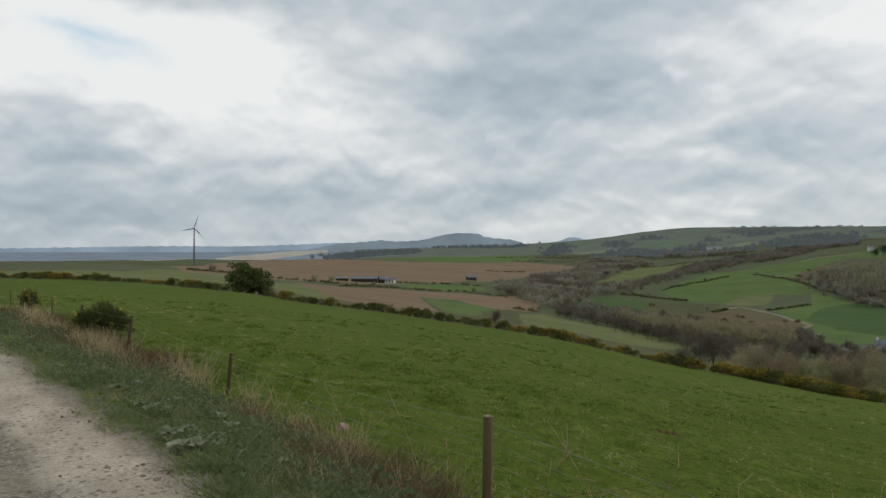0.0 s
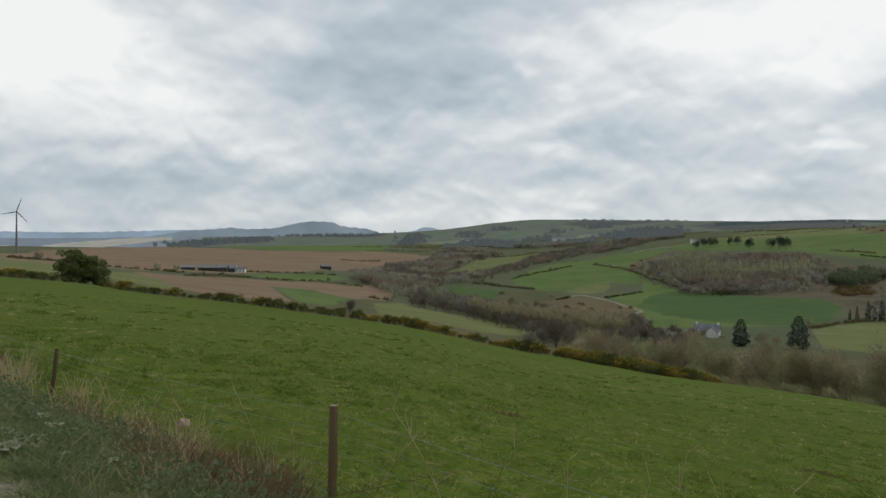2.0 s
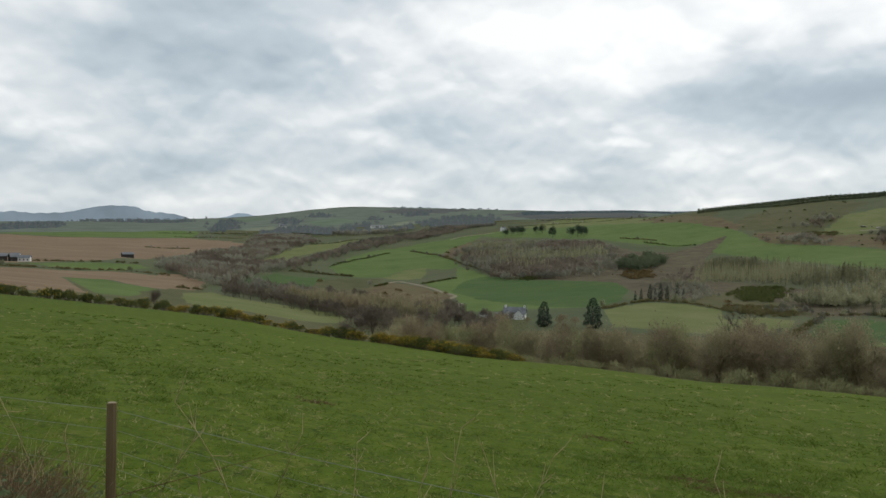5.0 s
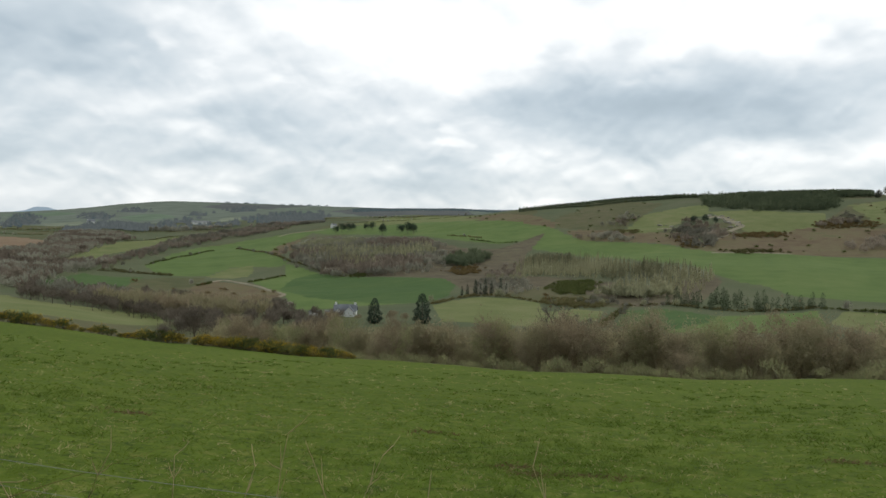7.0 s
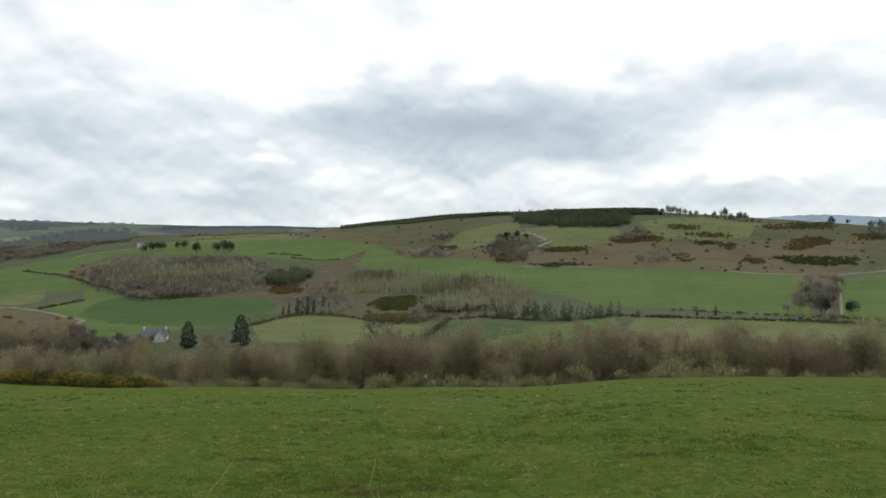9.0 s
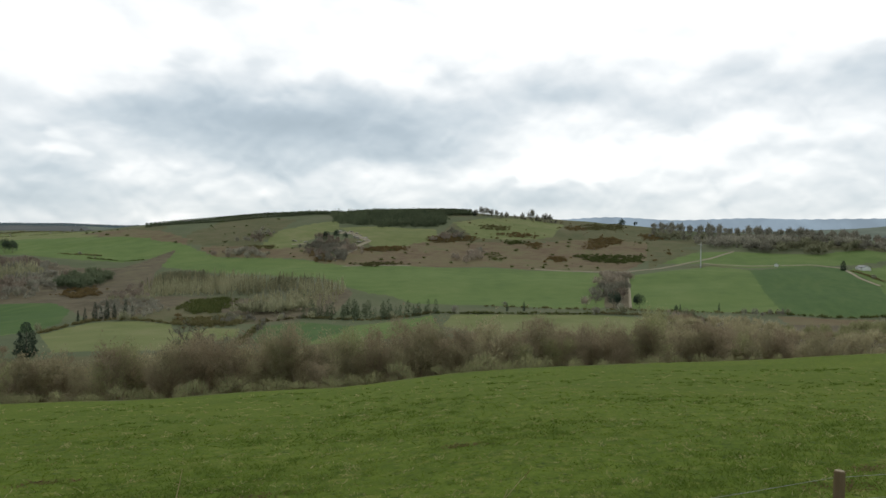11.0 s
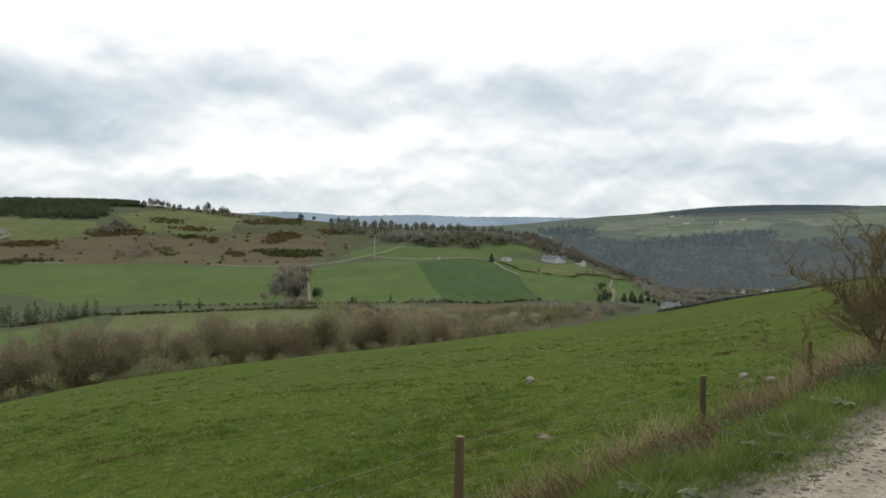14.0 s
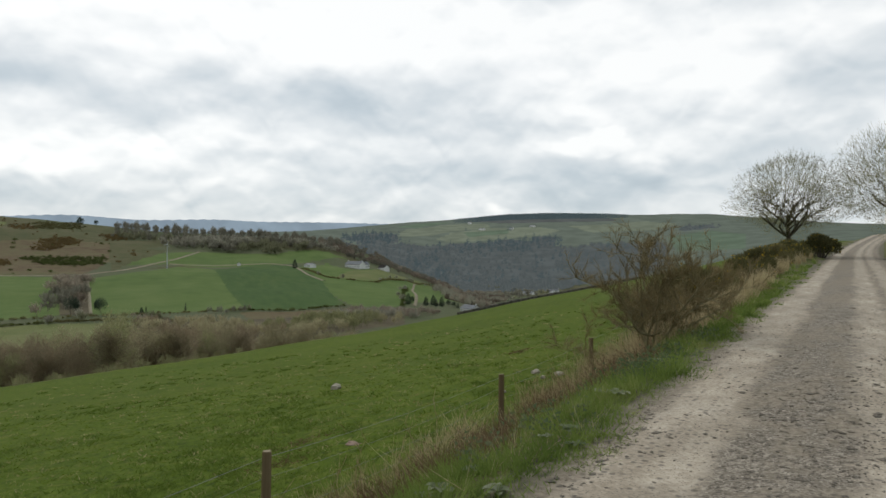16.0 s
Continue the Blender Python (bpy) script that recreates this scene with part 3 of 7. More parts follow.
def height(x, y):
    """The ground's height, for numbers or arrays."""
    x, y = np.asarray(x, float), np.asarray(y, float)
    r = np.maximum(np.hypot(x, y), 1.001)
    az = (np.degrees(np.arctan2(x, y)) + 90) % 360
    u, v = az / 0.5, (np.log(np.minimum(r, 5190)) - LOGR[0]) / (LOGR[1] - LOGR[0])
    i, j = np.minimum(u.astype(int), len(AZ_GRID) - 2), np.minimum(v.astype(int), len(LOGR) - 2)
    u, v = u - i, v - j
    z = (LAND[j, i] * (1 - u) + LAND[j, i + 1] * u) * (1 - v) + (LAND[j + 1, i] * (1 - u) + LAND[j + 1, i + 1] * u) * v
    s, l = x * ACROSS[0] + y * ACROSS[1], x * ALONG[0] + y * ALONG[1]
    # lumpy turf, and broad swells on the hills
    soft = ease(3, 7, s) * ease(0, 30, r)
    z = z + soft * (0.035 * np.sin(x * 1.3 + 2 * np.sin(y * 0.7)) * np.sin(y * 1.1 + 1.5 * np.sin(x * 0.5)) + 0.10 * np.sin(x * 0.21 + 1) * np.sin(y * 0.17))
    z = z + ease(250, 700, r) * (1.2 * np.sin(x / 31 + 2 * np.sin(y / 77)) * np.sin(y / 37 + 1) + 2.0 * np.sin(x / 83 + 1) * np.sin(y / 97 + 2 * np.sin(x / 140)))
    # the track, cut level into the slope, with its verge falling to the fence
    s = s + bend(l)
    track = 0.0185 * l + 0.000185 * np.maximum(l - 55, 0) ** 2 - 0.02 * np.minimum(np.abs(s + 0.05), 2.2)
    track = track - 0.035 * np.exp(-((s - 0.9) / 0.35) ** 2) - 0.035 * np.exp(-((s + 0.65) / 0.35) ** 2)
    near = 1 - ease(170, 260, np.abs(l))
    w = (1 - ease(VERGE + 0.1, 4.4, s)) * ease(-9, -2.6, s) * near
    return z * (1 - w) + track * w


def at(l, s, up=0.0):
    """A point by its way along the track and its distance across it, on the ground."""
    x, y = l * ALONG + s * ACROSS
    return float(x), float(y), float(height(x, y)) + up


def polar(bearing, r, up=0.0):
    x, y = r * math.sin(radians(bearing)), r * math.cos(radians(bearing))
    return x, y, float(height(x, y)) + up
FIELDS = []


def field(kind, *corners):
    FIELDS.append((kind, np.array(corners, float)))

LANES = []


def lane(width, *line):
    LANES.append((width, line))


field('pale', (-157, 248), (-189, 354), (-224, 512), (-222, 606), (-127, 432), (-55, 186), (-58, 149), (-65, 146), (-83, 150), (-104, 164))
field('ploughed', (-367, 941), (-513, 1748), (-438, 2058), (-338, 2277), (-140, 1844), (23, 1756), (223, 1769), (285, 1639), (232, 1383), (163, 1216), (73, 949), (10, 759), (-46, 672), (-87, 587), (-112, 528), (-125, 465), (-143, 463), (-179, 488))
field('ploughed', (-98, 460), (-75, 505), (-39, 582), (18, 605), (53, 567), (67, 517), (61, 452), (32, 408), (10, 486), (-17, 475), (-1, 228), (-13, 197), (-28, 212), (-51, 258))
field('green', (-49, 652), (-13, 680), (37, 688), (46, 658), (18, 610), (-22, 621))
field('green', (-15, 469), (6, 485), (31, 397), (10, 232), (2, 226))
field('pale', (-98, 400), (-89, 436), (-34, 227), (-36, 201), (-53, 222))
field('green', (-249, 2304), (-203, 2997), (39, 3051), (293, 2674), (269, 2073), (212, 1804), (23, 1779), (-127, 1879))
field('pale', (39, 402), (54, 380), (56, 320), (86, 362), (117, 367), (95, 288), (58, 229), (40, 221), (25, 199))
field('rough', (17, 313), (41, 441), (62, 438), (25, 211), (18, 232))
field('ploughed', (125, 1603), (196, 1639), (257, 1628), (285, 1495), (234, 1296), (167, 1205), (105, 1036), (79, 1012))
field('ploughed', (46, 593), (61, 599), (76, 544), (53, 461), (36, 460))
field('pale', (41, 379), (64, 442), (73, 393), (105, 378), (117, 352), (99, 289), (69, 248), (60, 255), (43, 250), (25, 219))
field('pale', (171, 898), (248, 1098), (328, 1323), (399, 1445), (461, 1465), (567, 1561), (470, 1370), (384, 1250), (315, 1170), (229, 954), (183, 896))
field('green', (270, 867), (380, 1095), (478, 1229), (581, 1287), (682, 1341), (740, 1348), (757, 1305), (602, 1116), (556, 1082), (459, 928), (415, 783), (384, 739), (362, 783), (345, 794), (289, 725), (256, 726), (256, 792))
field('green', (273, 877), (432, 1108), (479, 1153), (448, 932), (378, 819), (310, 777), (260, 740))
field('wheat', (100, 553), (131, 664), (177, 761), (198, 717), (224, 718), (177, 622), (142, 557), (112, 528))
field('rough', (152, 564), (208, 692), (249, 715), (283, 711), (239, 632), (184, 492), (141, 395), (139, 438), (139, 502))
field('green', (290, 626), (341, 649), (402, 766), (377, 659), (370, 603), (384, 572), (419, 493), (400, 452), (337, 390), (301, 371), (268, 372), (245, 377), (215, 368), (204, 376), (247, 469), (272, 544))
field('wheat', (274, 532), (330, 611), (373, 640), (371, 593), (384, 572), (419, 493), (400, 452), (337, 390), (301, 371), (273, 378), (265, 408), (255, 454))
field('pale', (287, 720), (339, 782), (369, 791), (353, 747), (320, 692), (298, 687))
field('bracken', (226, 608), (257, 658), (277, 679), (274, 610), (265, 528), (251, 477), (227, 453), (199, 449), (194, 496))
field('bracken', (452, 917), (556, 1082), (644, 1161), (494, 915), (442, 868))
field('woodfloor', (437, 809), (588, 1067), (644, 1070), (664, 925), (701, 869), (632, 710), (664, 667), (728, 687), (809, 713), (779, 670), (650, 603), (508, 478), (513, 388), (500, 319), (570, 311), (546, 288), (443, 248), (419, 260), (391, 277), (381, 306), (365, 325), (369, 363), (355, 385), (400, 452), (419, 493), (388, 577), (390, 670))
field('green', (740, 1348), (831, 1407), (919, 1374), (999, 1240), (916, 1015), (902, 853), (830, 714), (805, 709), (735, 694), (698, 701), (691, 765), (718, 890), (714, 1105), (722, 1244))
field('pale', (943, 1461), (1219, 1674), (1386, 1613), (926, 963), (907, 1006), (965, 1198), (903, 1303))
field('bracken', (990, 1097), (1023, 1048), (965, 885), (893, 751), (849, 731), (902, 853), (905, 941))
field('green', (902, 853), (849, 731), (782, 622), (783, 478), (758, 428), (773, 391), (786, 337), (790, 303), (527, 201), (544, 252), (554, 279), (576, 314), (621, 367), (647, 447), (670, 540), (683, 625), (805, 709))
field('pale', (289, 349), (324, 369), (349, 373), (364, 359), (363, 323), (319, 281), (360, 289), (361, 268), (311, 234), (251, 228), (242, 249), (229, 269))
field('rough', (367, 368), (454, 401), (429, 319), (399, 283), (370, 297), (365, 325))
field('bracken', (840, 701), (884, 683), (863, 598), (886, 542), (843, 477), (773, 436), (786, 480), (789, 546), (785, 625))
field('pale', (858, 613), (1011, 670), (1090, 659), (1147, 636), (1033, 572), (990, 588), (894, 565), (860, 578))
field('rough', (869, 748), (1157, 896), (1139, 721), (868, 620), (864, 688))
field('pale', (1059, 587), (1113, 547), (1138, 439), (1007, 388), (973, 419), (940, 446), (965, 489), (1013, 531))
field('bracken', (759, 447), (915, 482), (964, 430), (1014, 409), (1053, 342), (1087, 279), (1166, 183), (1187, 89), (971, 74), (834, 89), (832, 158), (822, 253), (779, 348), (756, 405))
field('rough', (1018, 401), (1224, 440), (1422, 342), (1409, 221), (1445, 97), (1189, 87), (1166, 183), (1087, 298))
field('pale', (1224, 440), (1298, 400), (1377, 331), (1354, 257), (1163, 240), (1098, 301), (1088, 354))
field('green', (765, 623), (782, 490), (760, 407), (813, 250), (827, 157), (807, 109), (529, 69), (508, 96), (514, 140), (508, 182), (511, 218), (585, 292), (676, 392), (694, 565))
field('green', (768, 78), (796, 53), (926, -5), (864, -46), (672, -47), (531, -51), (524, 14), (529, 51))
field('wheat', (864, -46), (948, -109), (926, -149), (748, -149), (597, -129), (548, -128), (521, -80), (528, -51), (672, -47))
field('green', (927, 62), (1064, 28), (1078, -40), (1063, -139), (1108, -229), (1064, -252), (986, -174), (955, -139), (897, -47), (951, 2))
field('rough', (873, 64), (1189, 87), (1145, 49), (1098, 3), (928, 54))
field('green', (907, -150), (985, -204), (892, -218), (993, -302), (1017, -361), (960, -397), (675, -298), (575, -221), (582, -207), (531, -165), (538, -132), (597, -130), (749, -150))
field('pale', (865, -211), (993, -302), (1033, -367), (791, -223), (787, -169))
field('wheat', (289, 207), (377, 264), (401, 251), (382, 204), (332, 183), (282, 176))
field('green', (382, 204), (423, 188), (454, 178), (367, 138), (312, 139), (279, 174), (332, 183))
field('pale', (398, 149), (460, 165), (463, 126), (479, 67), (462, 27), (423, -23), (367, -8), (334, 35), (321, 87))
field('bracken', (516, -44), (511, -79), (528, -129), (486, -123), (433, -73), (456, -46))
field('woodfloor', (439, 25), (456, -46), (485, -119), (534, -174), (387, -126), (307, -40), (307, 8))
field('woodfloor', (807, 110), (768, 78), (529, 51), (525, 69))
lane(4, (261, 655), (288, 680), (278, 613), (272, 554), (253, 480), (239, 467))
lane(5, (669, 1310), (710, 1344), (750, 1340), (778, 1304))
lane(4, (749, 410), (765, 386), (786, 337))
lane(5, (840, 201), (827, 157), (817, 87), (874, 58), (944, 25), (995, -5), (1077, -36))
lane(4, (951, 2), (922, -49), (957, -125), (926, -149), (798, -144), (737, -150))
lane(2.2, (767, 77), (632, 62), (529, 51))
lane(3, (537, -183), (604, -208), (765, -258), (971, -332))
lane(10, (1013, 565), (1037, 556), (1000, 514), (980, 490))
lane(8, (980, 490), (955, 491), (939, 489))
lane(6, (808, 453), (856, 462), (917, 478))
lane(6, (904, 582), (914, 575), (919, 566))

FAR_FIELDS = []


def far_field(kind, *corners):
    FAR_FIELDS.append((kind, np.array(corners, float)))


far_field('wood', (1228, -277), (3156, -816), (3182, -1002), (3090, -1182), (2936, -1403), (2922, -1633), (2703, -1624), (1805, -1123), (1680, -939), (1891, -904), (2025, -851), (1081, -394), (2500, -776), (1236, -320))
far_field('conifer', (3424, -784), (3800, -982), (3575, -1125), (3240, -1020), (3112, -804))
far_field('conifer', (3171, -1243), (3089, -1416), (3119, -1552), (2981, -1620), (2683, -1458), (2812, -1289), (2900, -1164))
far_field('conifer', (2817, -912), (2836, -1033), (2499, -1003), (2140, -883), (2176, -813), (2506, -867))
far_field('conifer', (3162, -1702), (3046, -1782), (2767, -1604), (2842, -1544))
far_field('pale', (3543, -1100), (3818, -1252), (3873, -1517), (3756, -1721), (3546, -1660), (3565, -1430), (3457, -1259))
far_field('pale', (3342, -1247), (3513, -1409), (3546, -1660), (3393, -1896), (3238, -1911), (3126, -1747), (3147, -1504), (3186, -1278))
far_field('pale', (3369, -2024), (3269, -2177), (3244, -2456), (3012, -2497), (2876, -2246), (3053, -2000))
far_field('green', (2638, -2123), (2659, -2404), (2420, -2377), (1963, -1928), (2195, -1820))
far_field('wood', (2910, -2413), (2860, -2586), (2725, -2498), (2733, -2300))
far_field('green', (3479, -1461), (3437, -1710), (3301, -1643), (3313, -1423))
far_field('moor', (3985, -1673), (3979, -1980), (3969, -2384), (3505, -2413), (3351, -2364), (3515, -2112), (3643, -1813))
far_field('wood', (2703, -1624), (2654, -1887), (2470, -1988), (1902, -1554), (1760, -1252), (1805, -1123))
far_field('green', (3998, -1241), (4133, -1430), (4002, -1605), (3844, -1330))
far_field('wood', (454, 4479), (583, 4418), (604, 4474), (481, 4474))
far_field('wood', (394, 2698), (623, 3656), (547, 3034), (366, 2145), (303, 2005))
far_field('wood', (639, 2798), (833, 3382), (785, 2926), (678, 2561))
far_field('wood', (928, 3384), (1061, 3553), (1088, 3444), (971, 3127))
far_field('wood', (713, 2158), (838, 2256), (788, 2072), (664, 1960))
far_field('wood', (879, 1990), (1177, 2361), (1382, 2385), (1156, 1923), (832, 1670))
far_field('wood', (975, 2685), (1136, 2860), (992, 2498))
far_field('wood', (1316, 3075), (1545, 3291), (1324, 2793), (1214, 2777))
far_field('moor', (1342, 3456), (1649, 3895), (1908, 3832), (2194, 3788), (1570, 3153), (1384, 3269))
far_field('pale', (432, 2350), (572, 2542), (635, 2367), (517, 1980), (407, 1993))
far_field('green', (779, 2823), (972, 2944), (902, 2542), (683, 2284))
far_field('pale', (713, 1874), (1003, 2319), (1037, 2253), (756, 1783))
far_field('green', (512, 3703), (819, 4017), (779, 3464), (538, 3156))
far_field('moor', (1536, 2557), (2641, 3691), (2077, 2305), (1076, 1035), (1016, 961), (1497, 1771), (1284, 1856))
far_field('green', (1323, 2655), (1575, 2821), (1521, 2578), (1204, 2324))
far_field('stubble', (-817, 2507), (-858, 3093), (-936, 4396), (-736, 4475), (-571, 3473), (-579, 2530), (-513, 1748))
far_field('stubble', (-709, 1388), (-939, 2103), (-895, 2446), (-491, 1340), (-510, 1164), (-301, 589))
far_field('wood', (-412, 2390), (-396, 2993), (-131, 3692), (-100, 2810), (-271, 2336), (-329, 1999))
far_field('wood', (-173, 4872), (126, 4334), (462, 3674), (302, 3233))


def inside(px, py, corners):
    """Which of the points lie in the polygon."""
    hit = np.zeros(px.shape, bool)
    x0, y0 = corners[-1]
    for x1, y1 in corners:
        cross = (y1 > py) != (y0 > py)
        with np.errstate(divide="ignore", invalid="ignore"):
            hit ^= cross & (px < (x0 - x1) * (py - y1) / (y0 - y1) + x1)
        x0, y0 = x1, y1
    return hit


def mesh_object(name, verts, faces, mats, index=None, smooth=True, parent=None):
    me = bpy.data.meshes.new(name)
    verts, faces = np.asarray(verts, np.float32), np.asarray(faces, np.int32)
    n, k = faces.shape
    me.vertices.add(len(verts))
    me.vertices.foreach_set("co", verts.ravel())
    me.loops.add(n * k)
    me.loops.foreach_set("vertex_index", faces.ravel())
    me.polygons.add(n)
    me.polygons.foreach_set("loop_start", np.arange(0, n * k, k, dtype=np.int32))
    for m in mats:
        me.materials.append(m)
    if index is not None:
        me.polygons.foreach_set("material_index", np.asarray(index, np.int32))
    me.polygons.foreach_set("use_smooth", np.full(n, smooth))
    me.update(calc_edges=True)
    ob = new(name, me)
    if parent is not None:
        ob.parent = parent
    return ob


def hazed_backdrop(name, colour, scale=0.004):
    """Land so far off that it is a plain backdrop: it glows, haze put in its colour."""
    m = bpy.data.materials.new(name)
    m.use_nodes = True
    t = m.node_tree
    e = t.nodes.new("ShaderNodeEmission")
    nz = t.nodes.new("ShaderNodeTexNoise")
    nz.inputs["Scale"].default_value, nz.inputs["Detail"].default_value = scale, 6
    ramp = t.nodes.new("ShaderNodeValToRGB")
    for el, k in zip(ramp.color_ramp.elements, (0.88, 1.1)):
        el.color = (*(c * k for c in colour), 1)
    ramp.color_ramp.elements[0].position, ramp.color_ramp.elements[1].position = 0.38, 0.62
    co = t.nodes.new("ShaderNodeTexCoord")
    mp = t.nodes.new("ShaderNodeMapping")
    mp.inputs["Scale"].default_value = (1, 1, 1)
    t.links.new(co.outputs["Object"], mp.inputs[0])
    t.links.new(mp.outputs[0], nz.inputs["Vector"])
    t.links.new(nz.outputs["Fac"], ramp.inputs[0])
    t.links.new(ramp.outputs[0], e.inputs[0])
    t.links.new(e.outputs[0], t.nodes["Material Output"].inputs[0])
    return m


FAR_LAND = 2250


def build_ground():
    kinds = ["turf", "green", "wheat", "pale", "rough", "ploughed", "bracken", "woodfloor", "dirt", "hill", "verge", "track"]
    az = np.radians(np.r_[np.arange(-50, 150, 0.36), np.arange(150, 310, 2.5)])
    r = np.r_[0.0, np.exp(np.r_[np.linspace(math.log(0.6), math.log(60), 100), np.linspace(math.log(61.5), math.log(2500), 320), np.linspace(math.log(2525), math.log(4780), 84)])]
    na, nr = len(az), len(r)
    rr, aa = np.meshgrid(r, az, indexing="ij")
    x, y = rr * np.sin(aa), rr * np.cos(aa)
    # the sheet's corners lie on the field boundaries, so that these run straight
    best = np.full((nr, na), 0.53)
    for _, corners in FIELDS + FAR_FIELDS:
        for (x0, y0), (x1, y1) in zip(corners, np.roll(corners, -1, 0)):
            f = np.linspace(0, 1, int(math.hypot(x1 - x0, y1 - y0) / 0.5) + 2)
            ex, ey = x0 + (x1 - x0) * f, y0 + (y1 - y0) * f
            u, w = np.interp(np.hypot(ex, ey), r, np.arange(nr)), np.interp(np.arctan2(ex, ey), az, np.arange(na))
            iu, iw = np.rint(u).astype(int), np.rint(w).astype(int)
            off = np.hypot(u - iu, w - iw)
            for k in np.nonzero((off < 0.53) & (iu > 90) & (iw > 0) & (iw < 550))[0]:
                if off[k] < best[iu[k], iw[k]]:
                    best[iu[k], iw[k]] = off[k]
                    x[iu[k], iw[k]], y[iu[k], iw[k]] = ex[k], ey[k]
    z = height(x, y)
    verts = np.stack([x, y, z], -1).reshape(-1, 3)
    i, j = np.meshgrid(np.arange(nr - 1), np.arange(na), indexing="ij")
    jn = (j + 1) % na
    faces = np.stack([i * na + j, (i + 1) * na + j, (i + 1) * na + jn, i * na + jn], -1).reshape(-1, 4)
    c = verts[faces].mean(1)
    cx, cy = c[:, 0], c[:, 1]
    cr = np.hypot(cx, cy)
    ca = (np.degrees(np.arctan2(cx, cy)) + 90) % 360
    edge = np.interp(ca - 90, AZ_GRID, _er)
    kind = np.full(len(faces), kinds.index("hill"))
    kind[(cr > 900) & (np.sin(cx / 61 + 2 * np.sin(cy / 90)) * np.sin(cy / 73 + 1) > 0.35)] = kinds.index("rough")
    kind[cr < edge] = kinds.index("turf")
    kind[(cr >= edge) & (cr < 330)] = kinds.index("rough")
    beyond = cr >= edge * 1.01
    for name, corners in FIELDS:
        lo, hi = corners.min(0), corners.max(0)
        some = np.nonzero(beyond & (cx > lo[0]) & (cx < hi[0]) & (cy > lo[1]) & (cy < hi[1]))[0]
        kind[some[inside(cx[some], cy[some], corners)]] = kinds.index(name)
    s, l = cx * ACROSS[0] + cy * ACROSS[1], cx * ALONG[0] + cy * ALONG[1]
    s = s + bend(l)
    by = np.abs(l) < 190
    kind[by & (s < 4.3 + 0.2 * np.sin(l * 1.7)) & (s > -9)] = kinds.index("verge")
    kind[by & (s < VERGE + 0.5) & (s > -2.6)] = kinds.index("track")
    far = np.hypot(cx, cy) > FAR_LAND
    ground = mesh_object("ground", verts, faces[~far], [M[k] for k in kinds], kind[~far])
    # distance haze is painted in: these glowing land tones are turned grey and blue
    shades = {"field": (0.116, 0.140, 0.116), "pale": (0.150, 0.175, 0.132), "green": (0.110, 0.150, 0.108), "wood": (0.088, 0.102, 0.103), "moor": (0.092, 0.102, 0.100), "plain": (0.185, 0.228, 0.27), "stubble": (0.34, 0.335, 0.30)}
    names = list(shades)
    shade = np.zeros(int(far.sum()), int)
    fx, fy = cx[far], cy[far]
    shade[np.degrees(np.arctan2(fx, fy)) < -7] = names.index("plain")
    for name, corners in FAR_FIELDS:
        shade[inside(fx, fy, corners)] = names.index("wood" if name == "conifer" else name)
    rim = mesh_object("backdrop", verts, faces[far], [hazed_backdrop("far_" + k, c, 0.012) for k, c in shades.items()], shade)
    tagged(rim, "hazy far farmland, woods and hills on the horizon", "hills", kind="structure")
    return tagged(ground, "rolling farmland of green fields, red plough and a gravel track", "ground", kind="structure")


build_ground()


def farm_lane(width, *line):
    """A pale dirt lane draped over the ground."""
    pts = []
    for (x0, y0), (x1, y1) in zip(line, line[1:]):
        n = max(int(math.hypot(x1 - x0, y1 - y0) / 6), 2)
        pts += [(x0 + (x1 - x0) * k / n, y0 + (y1 - y0) * k / n) for k in range(n)]
    pts = np.array(pts + [line[-1]], float)
    for _ in range(3):
        pts[1:-1] = (pts[:-2] + 2 * pts[1:-1] + pts[2:]) / 4
    d = np.gradient(pts, axis=0)
    d /= np.maximum(np.linalg.norm(d, axis=1, keepdims=True), 1e-6)
    side = np.stack([d[:, 1], -d[:, 0]], -1) * width / 2
    rows = [pts + side * f for f in (-1.0, -0.35, 0.35, 1.0)]
    v = np.concatenate([np.c_[q, height(q[:, 0], q[:, 1]) + up] for q, up in zip(rows, (0.05, 0.7, 0.7, 0.05))])
    n = len(pts)
    f = [(a * n + k, a * n + k + 1, (a + 1) * n + k + 1, (a + 1) * n + k) for a in range(3) for k in range(n - 1)]
    return tagged(mesh_object("farm_lane", v, f, [M["dirt"]]), "pale dirt farm lane across the hillside fields", "lane", kind="structure")


for width, line in LANES:
    farm_lane(width, *line)


# ---------------------------------------------------------------- shapes for plants
class Soup:
    """Triangles gathered for one mesh."""

    def __init__(self):
        self.v, self.f, self.n = [], [], 0

    def add(self, v, f):
        self.v.append(np.asarray(v, float))
        self.f.append(np.asarray(f, int) + self.n)
        self.n += len(v)

    def arrays(self):
        return np.concatenate(self.v), np.concatenate(self.f)


